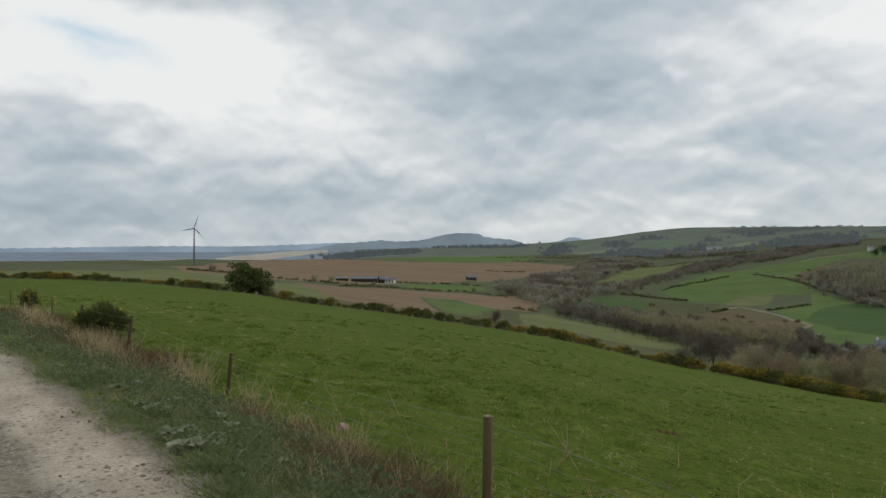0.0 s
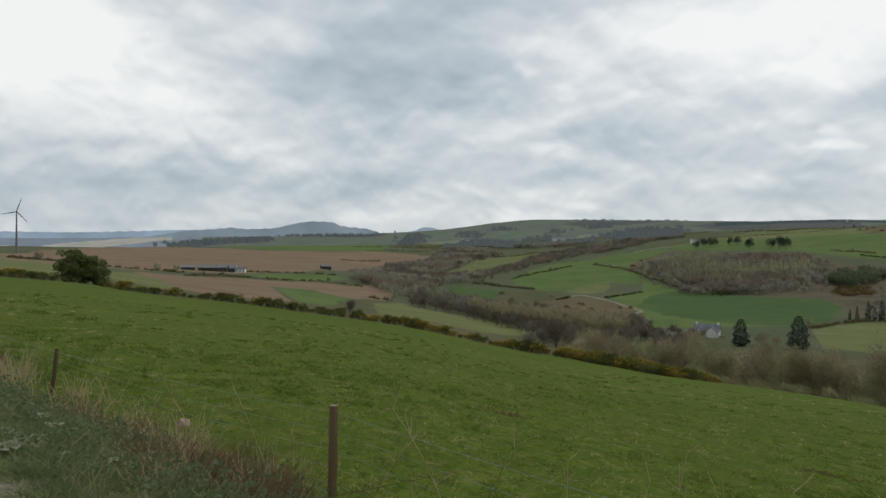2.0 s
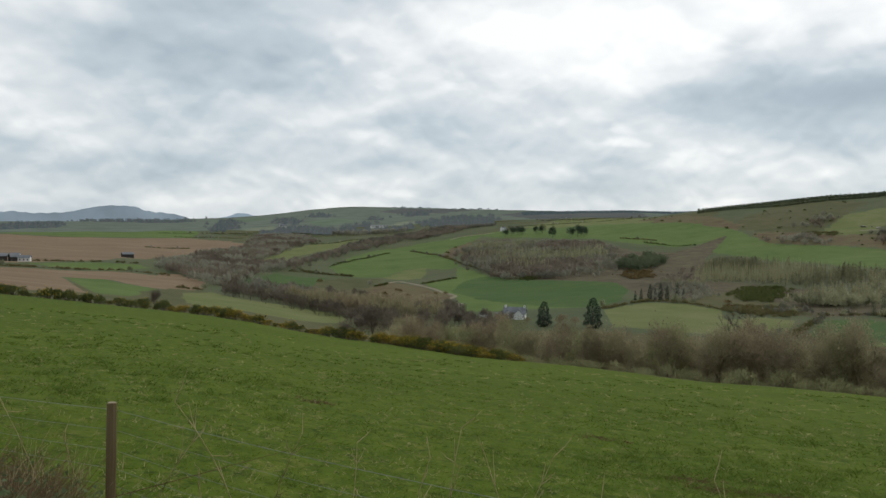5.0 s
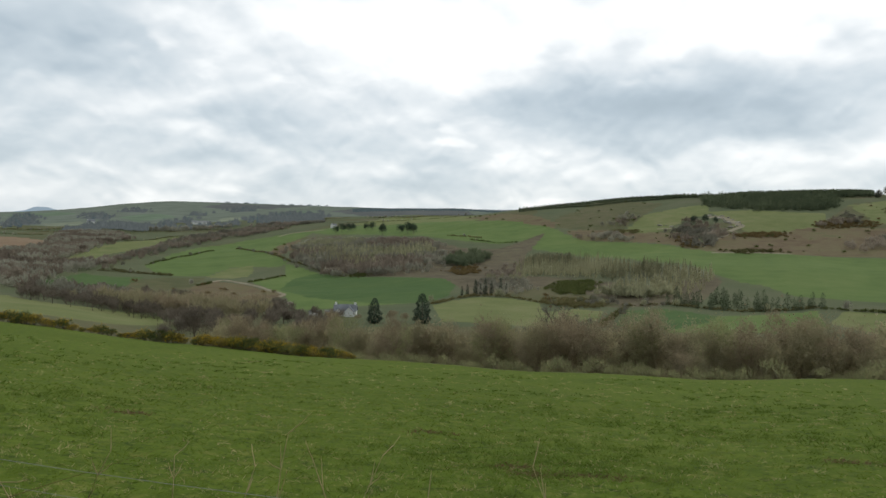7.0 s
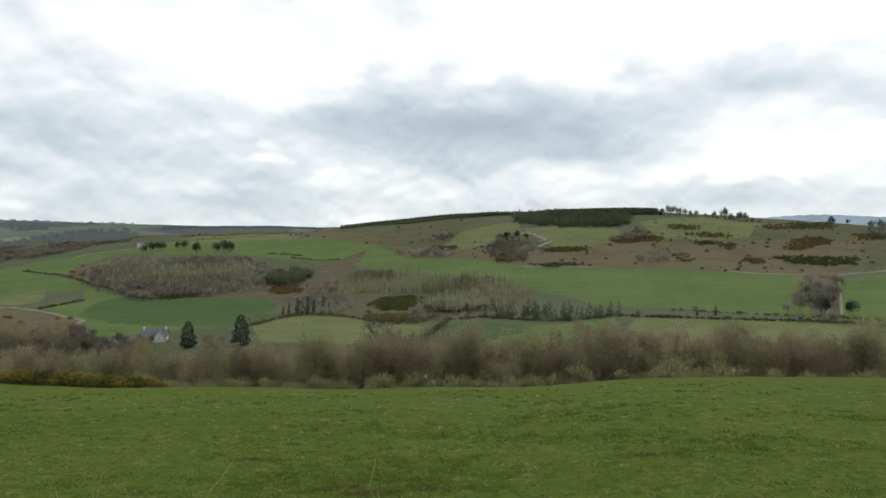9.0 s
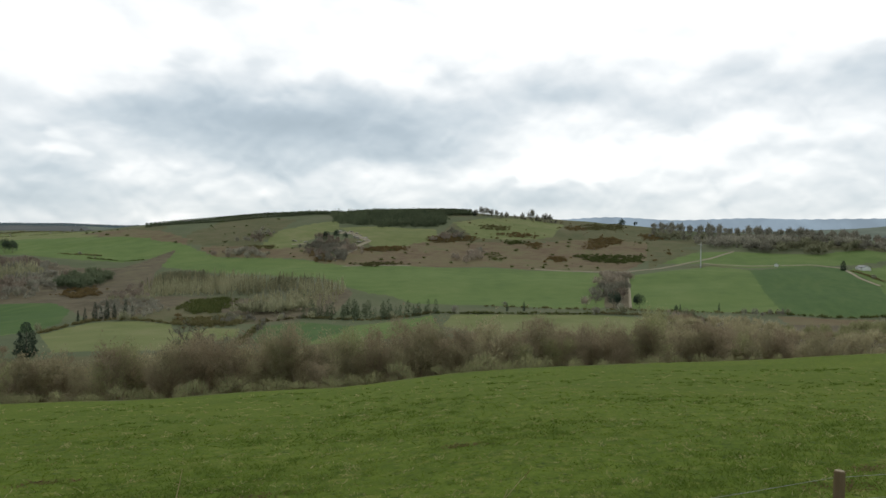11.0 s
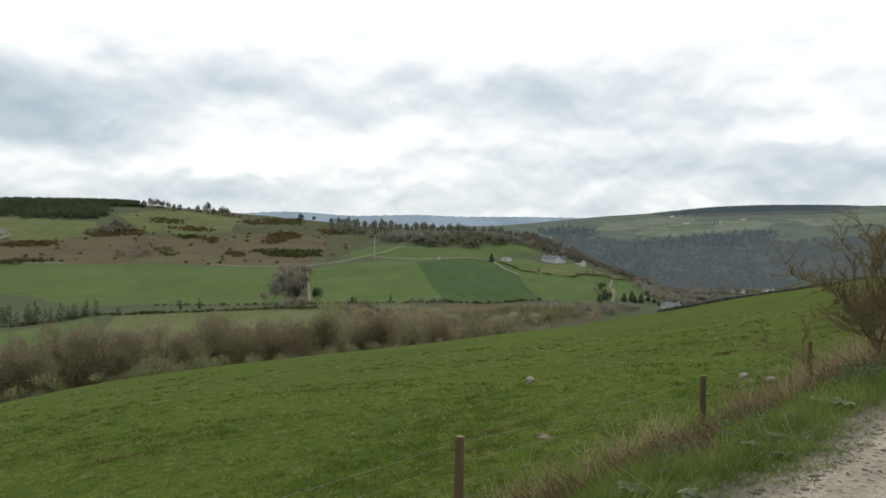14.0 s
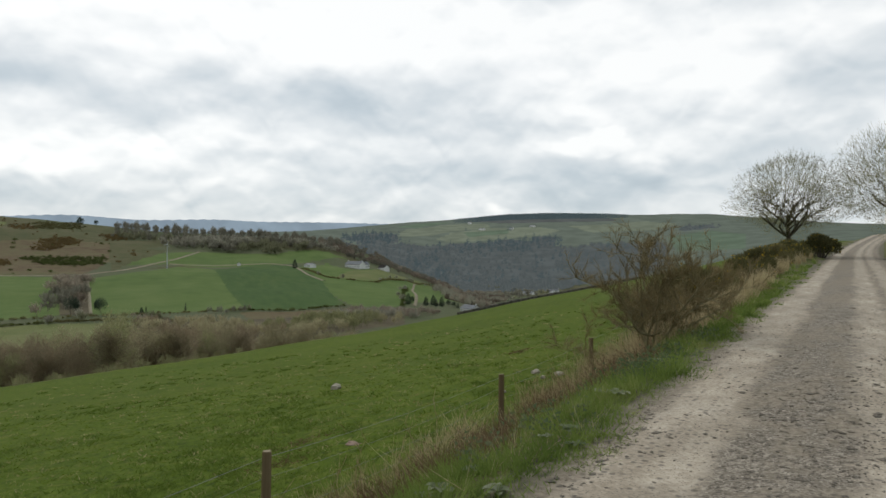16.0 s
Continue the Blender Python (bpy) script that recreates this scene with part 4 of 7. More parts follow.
def tube(path, radii, sides=5):
    path, radii = np.asarray(path, float), np.asarray(radii, float)
    d = np.gradient(path, axis=0)
    d /= np.maximum(np.linalg.norm(d, axis=1, keepdims=True), 1e-9)
    ref = np.where(np.abs(d[:, 2:3]) > 0.9, (1.0, 0, 0), (0, 0, 1.0))
    a = np.cross(d, ref)
    a /= np.linalg.norm(a, axis=1, keepdims=True)
    b = np.cross(d, a)
    ang = np.linspace(0, 2 * math.pi, sides, endpoint=False)
    v = path[:, None] + radii[:, None, None] * (a[:, None] * np.cos(ang)[None, :, None] + b[:, None] * np.sin(ang)[None, :, None])
    n = len(path)
    i, j = np.meshgrid(np.arange(n - 1), np.arange(sides), indexing="ij")
    k = (j + 1) % sides
    q = np.stack([i * sides + j, i * sides + k, (i + 1) * sides + k, (i + 1) * sides + j], -1).reshape(-1, 4)
    return v.reshape(-1, 3), np.concatenate([q[:, (0, 1, 2)], q[:, (0, 2, 3)]])


def slivers(rng, base, way, width):
    """Thin tapered blades from base along way."""
    n = len(base)
    side = np.cross(way, rng.normal(size=(n, 3)))
    side /= np.maximum(np.linalg.norm(side, axis=1, keepdims=True), 1e-9)
    side *= np.asarray(width).reshape(-1, 1) / 2
    v = np.stack([base - side, base + side, base + way], 1).reshape(-1, 3)
    return v, np.arange(3 * n).reshape(-1, 3)


def flakes(rng, centre, size):
    """Small leaf-like triangles turned every way."""
    n = len(centre)
    a, b = rng.normal(size=(n, 3)), rng.normal(size=(n, 3))
    a /= np.linalg.norm(a, axis=1, keepdims=True)
    b -= a * (a * b).sum(1, keepdims=True)
    b /= np.linalg.norm(b, axis=1, keepdims=True)
    s = np.asarray(size).reshape(-1, 1)
    v = np.stack([centre - a * s * 0.5, centre + a * s * 0.5, centre + b * s], 1).reshape(-1, 3)
    return v, np.arange(3 * n).reshape(-1, 3)


def unit(v):
    return v / np.maximum(np.linalg.norm(v), 1e-9)


def bare_tree(seed, tall, spread=0.5, trunk=0.3, limbs=6, depth=3, twigs=900, twig_len=1.0, twig_width=0.04, thick=0.028, droop=0.0, sides=5):
    """A leafless tree: a tapered trunk that forks into limbs, and a crown of fine twigs."""
    rng = np.random.default_rng(seed)
    wood, ends = Soup(), []

    def branch(p, d, length, rad, level):
        n = 5 if level < 2 else 3
        pts, q, way = [p], p.copy(), d.copy()
        for _ in range(n - 1):
            way = unit(way + rng.normal(size=3) * 0.16 + np.array((0, 0, 0.07 if level < 2 else 0.03 - droop)))
            q = q + way * length / (n - 1)
            pts.append(q.copy())
        pts = np.array(pts)
        wood.add(*tube(pts, np.linspace(rad, rad * 0.45, n), sides if level < 2 else 3))
        if level >= depth:
            ends.append((pts, way))
            return
        for k in range(limbs if level == 0 else int(rng.integers(3, 5))):
            f = rng.uniform(0.45, 1.0) if level else rng.uniform(0.55, 1.0)
            at_p = pts[0] + (pts[-1] - pts[0]) * f if level else pts[min(int(f * (n - 1)), n - 1)]
            turn = 2 * math.pi * (k + rng.uniform(-0.3, 0.3)) / (limbs if level == 0 else 4)
            out = np.array((math.cos(turn), math.sin(turn), rng.uniform(0.15, 0.9)))
            nd = unit(way * (0.55 if level else 0.8) + unit(out) * spread * (1.5 if level == 0 else 1.2))
            branch(at_p, nd, length * rng.uniform(0.52, 0.78), rad * 0.5, level + 1)
        ends.append((pts[-3:], way))

    branch(np.zeros(3), np.array((0, 0, 1.0)), tall * trunk, tall * thick, 0)
    base, ways = [], []
    per = max(twigs // len(ends), 2)
    for pts, way in ends:
        u = rng.uniform(0.1, 1.0, per) * (len(pts) - 1)
        i = np.minimum(u.astype(int), len(pts) - 2)
        base.append(pts[i] + (pts[i + 1] - pts[i]) * (u - i)[:, None])
        w = way + rng.normal(size=(per, 3)) * 0.6 + np.array((0, 0, 0.15 - droop))
        ways.append(w / np.linalg.norm(w, axis=1, keepdims=True) * rng.uniform(0.4, 1.0, (per, 1)) * twig_len)
    base, ways = np.concatenate(base), np.concatenate(ways)
    crown = Soup()
    crown.add(*slivers(rng, base, ways, np.full(len(base), twig_width)))
    # every twig carries a side shoot
    crown.add(*slivers(rng, base + ways * 0.5, ways * 0.4 + rng.normal(size=ways.shape) * twig_len * 0.22, np.full(len(base), twig_width * 0.8)))
    wv, wf = wood.arrays()
    cv, cf = crown.arrays()
    scale = tall / max(cv[:, 2].max(), 0.1)
    return {"trunk": (wv * scale, wf), "crown": (cv * scale, cf)}


def conifer(seed, tall, width, tiers=13, per=18, ragged=0.25, bare=0.06, bushy=1, power=0.8):
    """A spire of drooping, ragged boughs round a straight trunk."""
    rng = np.random.default_rng(seed)
    wood, crown = Soup(), Soup()
    wood.add(*tube([(0, 0, 0), (0.02 * tall, 0, tall * 0.5), (0, 0, tall * 0.97)], [tall * 0.022, tall * 0.014, tall * 0.003], 5))
    for i in range(tiers):
        f = i / (tiers - 1)
        z = tall * (bare + (0.98 - bare) * f)
        r = width / 2 * (1 - f) ** power + width * 0.03
        n = max(int(per * (1 - 0.55 * f)), 5)
        ang = rng.uniform(0, 2 * math.pi, n)
        rad = r * rng.uniform(1 - ragged * 2, 1 + ragged, n)
        base = np.c_[np.zeros(n), np.zeros(n), np.full(n, z) + rng.uniform(0, tall * 0.05, n)]
        way = np.c_[np.cos(ang) * rad, np.sin(ang) * rad, -rad * rng.uniform(0.1, 0.5, n)]
        crown.add(*slivers(rng, base, way, r * 0.55))
        for _ in range(bushy):
            crown.add(*flakes(rng, base + way * rng.uniform(0.35, 1.0, (n, 1)), rad * rng.uniform(0.2, 0.42, n) + 0.1))
    return {"trunk": wood.arrays(), "crown": crown.arrays()}


def far_round(seed, tall, width, twigs=80, size=1.0, low=0.12, fine=0.3):
    """A far leafless tree: trunk, a few limbs, and a lumpy dome of upswept twig sprays with gaps between them."""
    rng = np.random.default_rng(seed)
    heads = rng.normal(size=(9, 3))
    heads /= np.linalg.norm(heads, axis=1, keepdims=True)
    heads[:, 2] = np.abs(heads[:, 2]) * 1.1 - 0.25
    p = heads[rng.integers(0, 9, twigs)] * 0.62 + rng.normal(size=(twigs, 3)) * 0.3
    p /= np.maximum(1.0, np.linalg.norm(p, axis=1, keepdims=True))
    half, mid = np.array((width / 2, width / 2, tall * (1 - low) / 2)), np.array((0, 0, tall * (1 + low) / 2))
    way = (p * 0.8 + np.array((0, 0, 0.75)) + rng.normal(size=(twigs, 3)) * 0.35) * size * rng.uniform(0.9, 1.7, (twigs, 1))
    wood = Soup()
    wood.add(*tube([(0, 0, 0), (0.1, 0, tall * 0.35), (0, 0.1, tall * 0.7)], [tall * 0.022, tall * 0.015, tall * 0.005], 3))
    crown = Soup()
    crown.add(*slivers(rng, p * half + mid - way * 0.5, way, rng.uniform(0.7, 1.3, twigs) * size * fine))
    return {"trunk": wood.arrays(), "crown": crown.arrays()}


def teardrop(seed, tall, width, sprays=70, size=1.3, fat=0.62, low=0.0):
    """A conifer of massed needle sprays: full below, drawn in to a soft tip, with shadowed hollows."""
    rng = np.random.default_rng(seed)
    h = rng.uniform(0, 1, sprays) ** 1.15
    profile = np.minimum(1.0, 0.55 + h * 2.5) * (1 - h) ** fat * (1 + 0.13 * np.sin(h * 23 + seed))
    a = rng.uniform(0, 2 * math.pi, sprays)
    r = width / 2 * profile * (1 + 0.14 * np.sin(3 * a + 9 * h + seed)) * rng.uniform(0.25, 1.0, sprays) ** 0.4
    c = np.c_[np.cos(a) * r, np.sin(a) * r, tall * (low + (1 - low) * h)]
    return {"trunk": tube([(0, 0, 0), (0.02 * tall, 0, tall * 0.5), (0, 0, tall * 0.95)], [tall * 0.022, tall * 0.014, tall * 0.003], 4),
            "crown": flakes(rng, c, rng.uniform(0.6, 1.2, sprays) * size * (1.15 - 0.6 * h))}


def larch_spire(seed, tall, width, boughs=44):
    """A narrow larch before its leaves: a pole with whorls of thin boughs that droop and turn up at the tips."""
    rng = np.random.default_rng(seed)
    f = rng.uniform(0.1, 1.0, boughs)
    a = rng.uniform(0, 2 * math.pi, boughs)
    reach = width / 2 * (1 - f) ** 0.7 * rng.uniform(0.6, 1.1, boughs) + 0.15
    base = np.c_[np.zeros(boughs), np.zeros(boughs), tall * f]
    way = np.c_[np.cos(a) * reach, np.sin(a) * reach, reach * rng.uniform(-0.5, 0.6, boughs)]
    crown = Soup()
    crown.add(*slivers(rng, base, way, 0.55 * reach + 0.25))
    crown.add(*slivers(rng, base * (1, 1, 0.94), np.c_[np.zeros((boughs, 2)), np.full(boughs, tall * 0.1)] + way * 0.3, np.full(boughs, 0.3)))
    return {"trunk": tube([(0, 0, 0), (0.02 * tall, 0, tall * 0.5), (0, 0, tall)], [tall * 0.018, tall * 0.012, tall * 0.003], 4), "crown": crown.arrays()}


def round_tree(seed, tall, width, twigs, size, thin=0.06, limbs=6, depth=2, thick=0.018, low=0.26, soft=0):
    """A leafless tree with a full, rounded crown: limbs inside, fine twig ends out to a dome."""
    rng = np.random.default_rng(seed)
    frame_of = bare_tree(seed, tall * 0.86, 0.8, 0.24, limbs, depth, 60, size, thin, thick, 0.0, 5)
    wv, wf = frame_of["trunk"]
    wv = wv * np.array((width / max(np.ptp(wv[:, 0]), 0.1) * 0.74, width / max(np.ptp(wv[:, 1]), 0.1) * 0.74, 1.0))
    p = rng.normal(size=(twigs, 3))
    p /= np.linalg.norm(p, axis=1, keepdims=True)
    p *= rng.uniform(0.15, 1.0, (twigs, 1)) ** 0.42
    if soft:
        # a crown of several uneven lobes
        lobes = rng.normal(size=(8, 3))
        lobes *= rng.uniform(0.4, 0.78, (8, 1)) / np.linalg.norm(lobes, axis=1, keepdims=True)
        lobes[:3, 2] = np.abs(lobes[:3, 2])
        p = lobes[rng.integers(0, 8, twigs)] + p * rng.uniform(0.3, 0.48)
    lump = 1 + 0.14 * np.sin(p[:, :1] * 5 + seed) * np.sin(p[:, 1:2] * 4 + 2 * seed) + 0.1 * np.sin(p[:, 2:] * 7 + seed)
    mid = tall * (1 + low) / 2
    c = p * lump * np.array((width / 2, width / 2, tall * (1 - low) / 2)) + np.array((0, 0, mid))
    out = p * size * 0.7 + np.array((0, 0, size * 0.45)) + rng.normal(size=(twigs, 3)) * size * 0.45
    crown = Soup()
    crown.add(*slivers(rng, c - out * 0.5, out, np.full(twigs, thin)))
    if soft:
        # the inner crown, where shoots are too fine to tell apart
        q = rng.normal(size=(soft, 3)) * 0.2 + lobes[rng.integers(0, 8, soft)]
        crown.add(*flakes(rng, q * np.array((width / 2, width / 2, tall * (1 - low) / 2)) * 0.97 + np.array((0, 0, mid)), rng.uniform(0.6, 1.2, soft) * size * 0.26))
    return {"trunk": (wv, wf), "crown": crown.arrays()}


def leafy(seed, tall, width, clumps=26, leaves=1600, size=0.28, stem=0.25, low=0.0):
    """A broad evergreen: short trunk, and leaves massed in uneven clumps."""
    rng = np.random.default_rng(seed)
    wood, crown = Soup(), Soup()
    wood.add(*tube([(0, 0, 0), (0.05 * width, 0, tall * stem), (0, 0.04 * width, tall * 0.6)], [tall * 0.05, tall * 0.035, tall * 0.01], 6))
    for k in range(clumps):
        a, h = rng.uniform(0, 2 * math.pi), rng.uniform(low + 0.1, 0.95)
        r = width / 2 * math.sqrt(max(1 - ((h - 0.42) / 0.58) ** 2, 0.05)) * rng.uniform(0.35, 0.95)
        c = np.array((math.cos(a) * r, math.sin(a) * r, tall * h))
        wood.add(*tube([(0, 0, tall * stem * rng.uniform(0.6, 1.2)), c * 0.6 + np.array((0, 0, tall * 0.1)), c], [tall * 0.018, tall * 0.01, tall * 0.004], 3))
        n = leaves // clumps
        p = rng.normal(size=(n, 3))
        p = p / np.linalg.norm(p, axis=1, keepdims=True) * rng.uniform(0.3, 1.0, (n, 1)) ** 0.5
        crown.add(*flakes(rng, c + p * np.array((width * 0.17, width * 0.17, tall * 0.11)), rng.uniform(0.6, 1.3, n) * size))
    return {"trunk": wood.arrays(), "crown": crown.arrays()}


def gorse_bush(seed, tall, width, spines=900, bloom=0.1, size=0.16):
    """A dense spiny shrub of many upright clumps, with yellow blossom on its shoots."""
    rng = np.random.default_rng(seed)
    crown, flowers, wood = Soup(), Soup(), Soup()
    clumps = 11
    for k in range(clumps):
        a, q = rng.uniform(0, 2 * math.pi), math.sqrt(rng.uniform(0, 1))
        c = np.array((math.cos(a) * q * width * 0.4, math.sin(a) * q * width * 0.4, tall * rng.uniform(0.35, 0.72) * (1 - 0.35 * q)))
        wood.add(*tube([(c[0] * 0.3, c[1] * 0.3, -0.05), c * 0.7, c], [0.035 * tall, 0.02 * tall, 0.008 * tall], 4))
        n = spines // clumps
        p = rng.normal(size=(n, 3))
        p /= np.linalg.norm(p, axis=1, keepdims=True)
        p[:, 2] = np.where(p[:, 2] < -0.5, -p[:, 2], p[:, 2])
        p *= rng.uniform(0.45, 1.0, (n, 1)) ** 0.6
        b = c + p * np.array((width * 0.22, width * 0.22, tall * 0.34))
        b[:, 2] = np.maximum(b[:, 2], 0.02)
        w = (p + np.array((0, 0, 0.5)) + rng.normal(size=(n, 3)) * 0.4) * size
        crown.add(*slivers(rng, b, w, rng.uniform(0.3, 0.6, n) * size))
        m = max(int(n * bloom * rng.uniform(0.2, 1.8)), 1)
        flowers.add(*flakes(rng, b[:m] + w[:m], rng.uniform(0.45, 0.8, m) * size))
    return {"trunk": wood.arrays(), "crown": crown.arrays(), "blossom": flowers.arrays()}


def broom(seed, tall, width, stems=12, per=26, size=0.22, low_branch=None):
    """A leggy broom: thin crooked stems fanning from one foot, forking twice, with brushes of whippy upright shoots."""
    rng = np.random.default_rng(seed)
    wood, crown = Soup(), Soup()

    def bent(p, d, length, rad, n, rise):
        pts, way = [p], d
        for _ in range(n - 1):
            way = unit(way + rng.normal(size=3) * 0.27 + np.array((0, 0, rise)))
            pts.append(pts[-1] + way * length / (n - 1))
        pts = np.array(pts)
        wood.add(*tube(pts, np.linspace(rad, rad * 0.5, n), 5 if rad > 0.012 else 3))
        return pts, way

    def brush(pts, way, length):
        u = rng.uniform(0.0, 1.0, per) * (len(pts) - 1)
        i = np.minimum(u.astype(int), len(pts) - 2)
        b = pts[i] + (pts[i + 1] - pts[i]) * (u - i)[:, None]
        w = (way + rng.normal(size=(per, 3)) * 0.6 + np.array((0, 0, 0.3))) * length * rng.uniform(0.4, 1.0, (per, 1))
        crown.add(*slivers(rng, b, w, rng.uniform(0.004, 0.009, per)))

    starts = []
    for k in range(stems):
        a = 2 * math.pi * (k + rng.uniform(-0.3, 0.3)) / stems
        out = rng.uniform(0.25, 1.0) * width / 2 / tall
        starts.append((unit(np.array((math.cos(a) * out, math.sin(a) * out, 0.8))), tall * rng.uniform(0.5, 0.7), 0.03))
    if low_branch is not None:
        starts.append((unit(np.array(low_branch)), width * 0.42, 0.05))
    for d, length, rise in starts:
        pts, way = bent(np.array((rng.normal() * 0.06, rng.normal() * 0.06, 0.0)), d, length, 0.0085 * tall, 8, rise)
        for i in (3, 4, 4, 5, 5, 6, 6, 7, 7, 7):
            side = unit(way + rng.normal(size=3) * 1.0 + np.array((0, 0, 0.05)))
            p2, w2 = bent(pts[i], side, tall * rng.uniform(0.16, 0.34), 0.0036 * tall, 5, 0.08)
            brush(p2, w2, size)
            for j in (1, 2, 3, 3, 4, 4):
                p3, w3 = bent(p2[j], unit(w2 + rng.normal(size=3) * 0.7 + np.array((0, 0, 0.2))), tall * rng.uniform(0.05, 0.14), 0.0016 * tall, 3, 0.12)
                brush(p3, w3, size)
    wv, wf = wood.arrays()
    cv, cf = crown.arrays()
    # wind-clipped: the tips end near one height
    for v in (wv, cv):
        v[:, 2] = np.where(v[:, 2] > tall * 0.8, tall * 0.8 + (v[:, 2] - tall * 0.8) * 0.45, v[:, 2])
    wv[:, 2] = np.maximum(wv[:, 2], 0.02)
    cv[:, 2] = np.maximum(cv[:, 2], 0.03)
    return {"trunk": (wv, wf), "crown": (cv, cf)}


def plant(name, shape, mats, place, label, category, group="", turn=0.0, size=1.0):
    """A plant of its parts, under one empty at its foot."""
    root = new(name)
    for key, (v, f) in shape.items():
        ob = mesh_object({"crown": "crown", "trunk": "trunk", "blossom": "blossom"}[key], v, f, [M[mats[key]]], smooth=key == "trunk", parent=root)
        if key == "blossom":
            ob["label"] = "clusters of yellow blossom"
    root.matrix_basis = pose(*place, 0, 0, turn) @ Matrix.Scale(size, 4)
    root.scale = (size,) * 3
    return tagged(root, label, category, group)


def again(proto, place, turn=0.0, size=1.0, lean=0.0):
    got = copy_thing(proto, pose(*place, lean, 0, turn))
    got.scale = (size,) * 3
    return got


def joined(name, shape, mat, spots, label, category, seed=1):
    """Very many like plants, too far off or too many to tell apart, as one mesh: spots of x, y, size."""
    rng = np.random.default_rng(seed)
    spots = np.asarray(spots, float)
    z = height(spots[:, 0], spots[:, 1])
    turn = rng.uniform(0, 2 * math.pi, len(spots))
    v0 = np.concatenate([v for v, _ in shape.values()])
    off, f0 = 0, []
    for v, f in shape.values():
        f0.append(f + off)
        off += len(v)
    f0 = np.concatenate(f0)
    c, s = np.cos(turn)[:, None], np.sin(turn)[:, None]
    wide = spots[:, 2:3] * rng.uniform(0.85, 1.2, (len(spots), 1))
    x = (v0[:, 0] * c - v0[:, 1] * s) * wide + spots[:, :1]
    y = (v0[:, 0] * s + v0[:, 1] * c) * wide + spots[:, 1:2]
    zz = v0[:, 2] * spots[:, 2:3] + z[:, None] - 0.15
    v = np.stack([x, y, zz], -1).reshape(-1, 3)
    f = (f0[None] + (np.arange(len(spots)) * len(v0))[:, None, None]).reshape(-1, 3)
    return tagged(mesh_object(name, v, f, [M[mat]], smooth=False), label, category, kind="stuff")


def fill(corners, spacing, seed, lo=0.75, hi=1.2):
    """Spots strewn over a polygon."""
    rng = np.random.default_rng(seed)
    c = np.array(corners, float)
    (x0, y0), (x1, y1) = c.min(0), c.max(0)
    n = int((x1 - x0) * (y1 - y0) / spacing**2) + 1
    p = rng.uniform((x0, y0), (x1, y1), (n, 2))
    p = p[inside(p[:, 0], p[:, 1], c)]
    return np.c_[p, rng.uniform(lo, hi, len(p))]


def ragged(spots, seed, spread, gaps=0.0):
    """Scatters the spots across their margin and opens uneven gaps among them."""
    rng = np.random.default_rng(900 + seed)
    if not len(spots):
        return spots
    x, y = spots[:, 0], spots[:, 1]
    open_here = np.sin(x / 9 + seed) * np.sin(y / 7 + 2 * seed) + 0.5 * np.sin((x - y) / 4) < -1.5 + 3 * gaps
    spots = spots + np.c_[rng.normal(size=(len(spots), 2)) * spread, np.zeros(len(spots))]
    return spots[~open_here] if gaps else spots


def along_line(line, spacing, seed, jitter=0.3, lo=0.75, hi=1.25, gaps=0.0):
    """Spots along a line."""
    rng = np.random.default_rng(seed)
    out = []
    for (x0, y0), (x1, y1) in zip(line, line[1:]):
        d = math.hypot(x1 - x0, y1 - y0)
        for k in range(max(int(d / spacing), 1)):
            f = (k + 0.5) * spacing / d
            if rng.random() >= gaps:
                out.append((x0 + (x1 - x0) * f + rng.normal() * jitter, y0 + (y1 - y0) * f + rng.normal() * jitter, rng.uniform(lo, hi)))
    return out


# ---------------------------------------------------------------- where woods, scrub and hedges grow
WOODS, SCRUB, HEDGES = [], [], []


def wood(kind, spacing, *corners):
    WOODS.append((kind, spacing, corners))


def scrub(spacing, *corners):
    SCRUB.append((spacing, corners))


def hedge(spacing, *line):
    HEDGES.append((spacing, line))


wood('bare_far', 7.2, (52, 669), (104, 911), (175, 1209), (209, 1222), (265, 1388), (419, 1955), (463, 1880), (492, 1783), (445, 1506), (404, 1461), (328, 1323), (253, 1123), (170, 897), (183, 896), (241, 933), (203, 801), (150, 734), (112, 618), (105, 529), (73, 504), (67, 586), (48, 613))
wood('bare_far', 8, (231, 895), (328, 1094), (465, 1357), (597, 1534), (747, 1622), (916, 1836), (1197, 2066), (949, 1606), (806, 1555), (652, 1387), (599, 1411), (486, 1278), (397, 1171), (294, 981), (217, 830))
wood('wide_bare', 13, (450, 2002), (566, 2051), (640, 1802), (789, 1785), (759, 1717), (603, 1698), (526, 1905))
wood('bare_far', 6.6, (94, 460), (134, 497), (131, 413), (144, 386), (163, 351), (153, 317), (134, 314), (114, 318), (111, 361), (108, 410), (90, 439), (75, 455))
wood('mixed', 7.6, (424, 778), (540, 979), (596, 998), (596, 889), (633, 852), (652, 802), (600, 714), (584, 655), (578, 659), (542, 639), (475, 578), (427, 555), (406, 555), (387, 578), (371, 602), (388, 667))
wood('larch', 4.6, (455, 824), (502, 864), (532, 821), (539, 776), (457, 664), (433, 624), (422, 675), (428, 735))
wood('larch', 4.6, (521, 726), (599, 781), (617, 761), (563, 680), (548, 661), (508, 661), (493, 675))
wood('larch', 4, (553, 519), (618, 560), (630, 524), (586, 404), (576, 340), (540, 293), (524, 294), (533, 351), (526, 404), (516, 442), (496, 466))
wood('larch', 4, (442, 324), (493, 345), (499, 313), (506, 284), (499, 280), (453, 284), (432, 297), (437, 320))
wood('spruce_mid', 6, (437, 270), (436, 248), (473, 238), (456, 211), (467, 199), (454, 172), (470, 179), (446, 190), (416, 208), (416, 233), (419, 260))
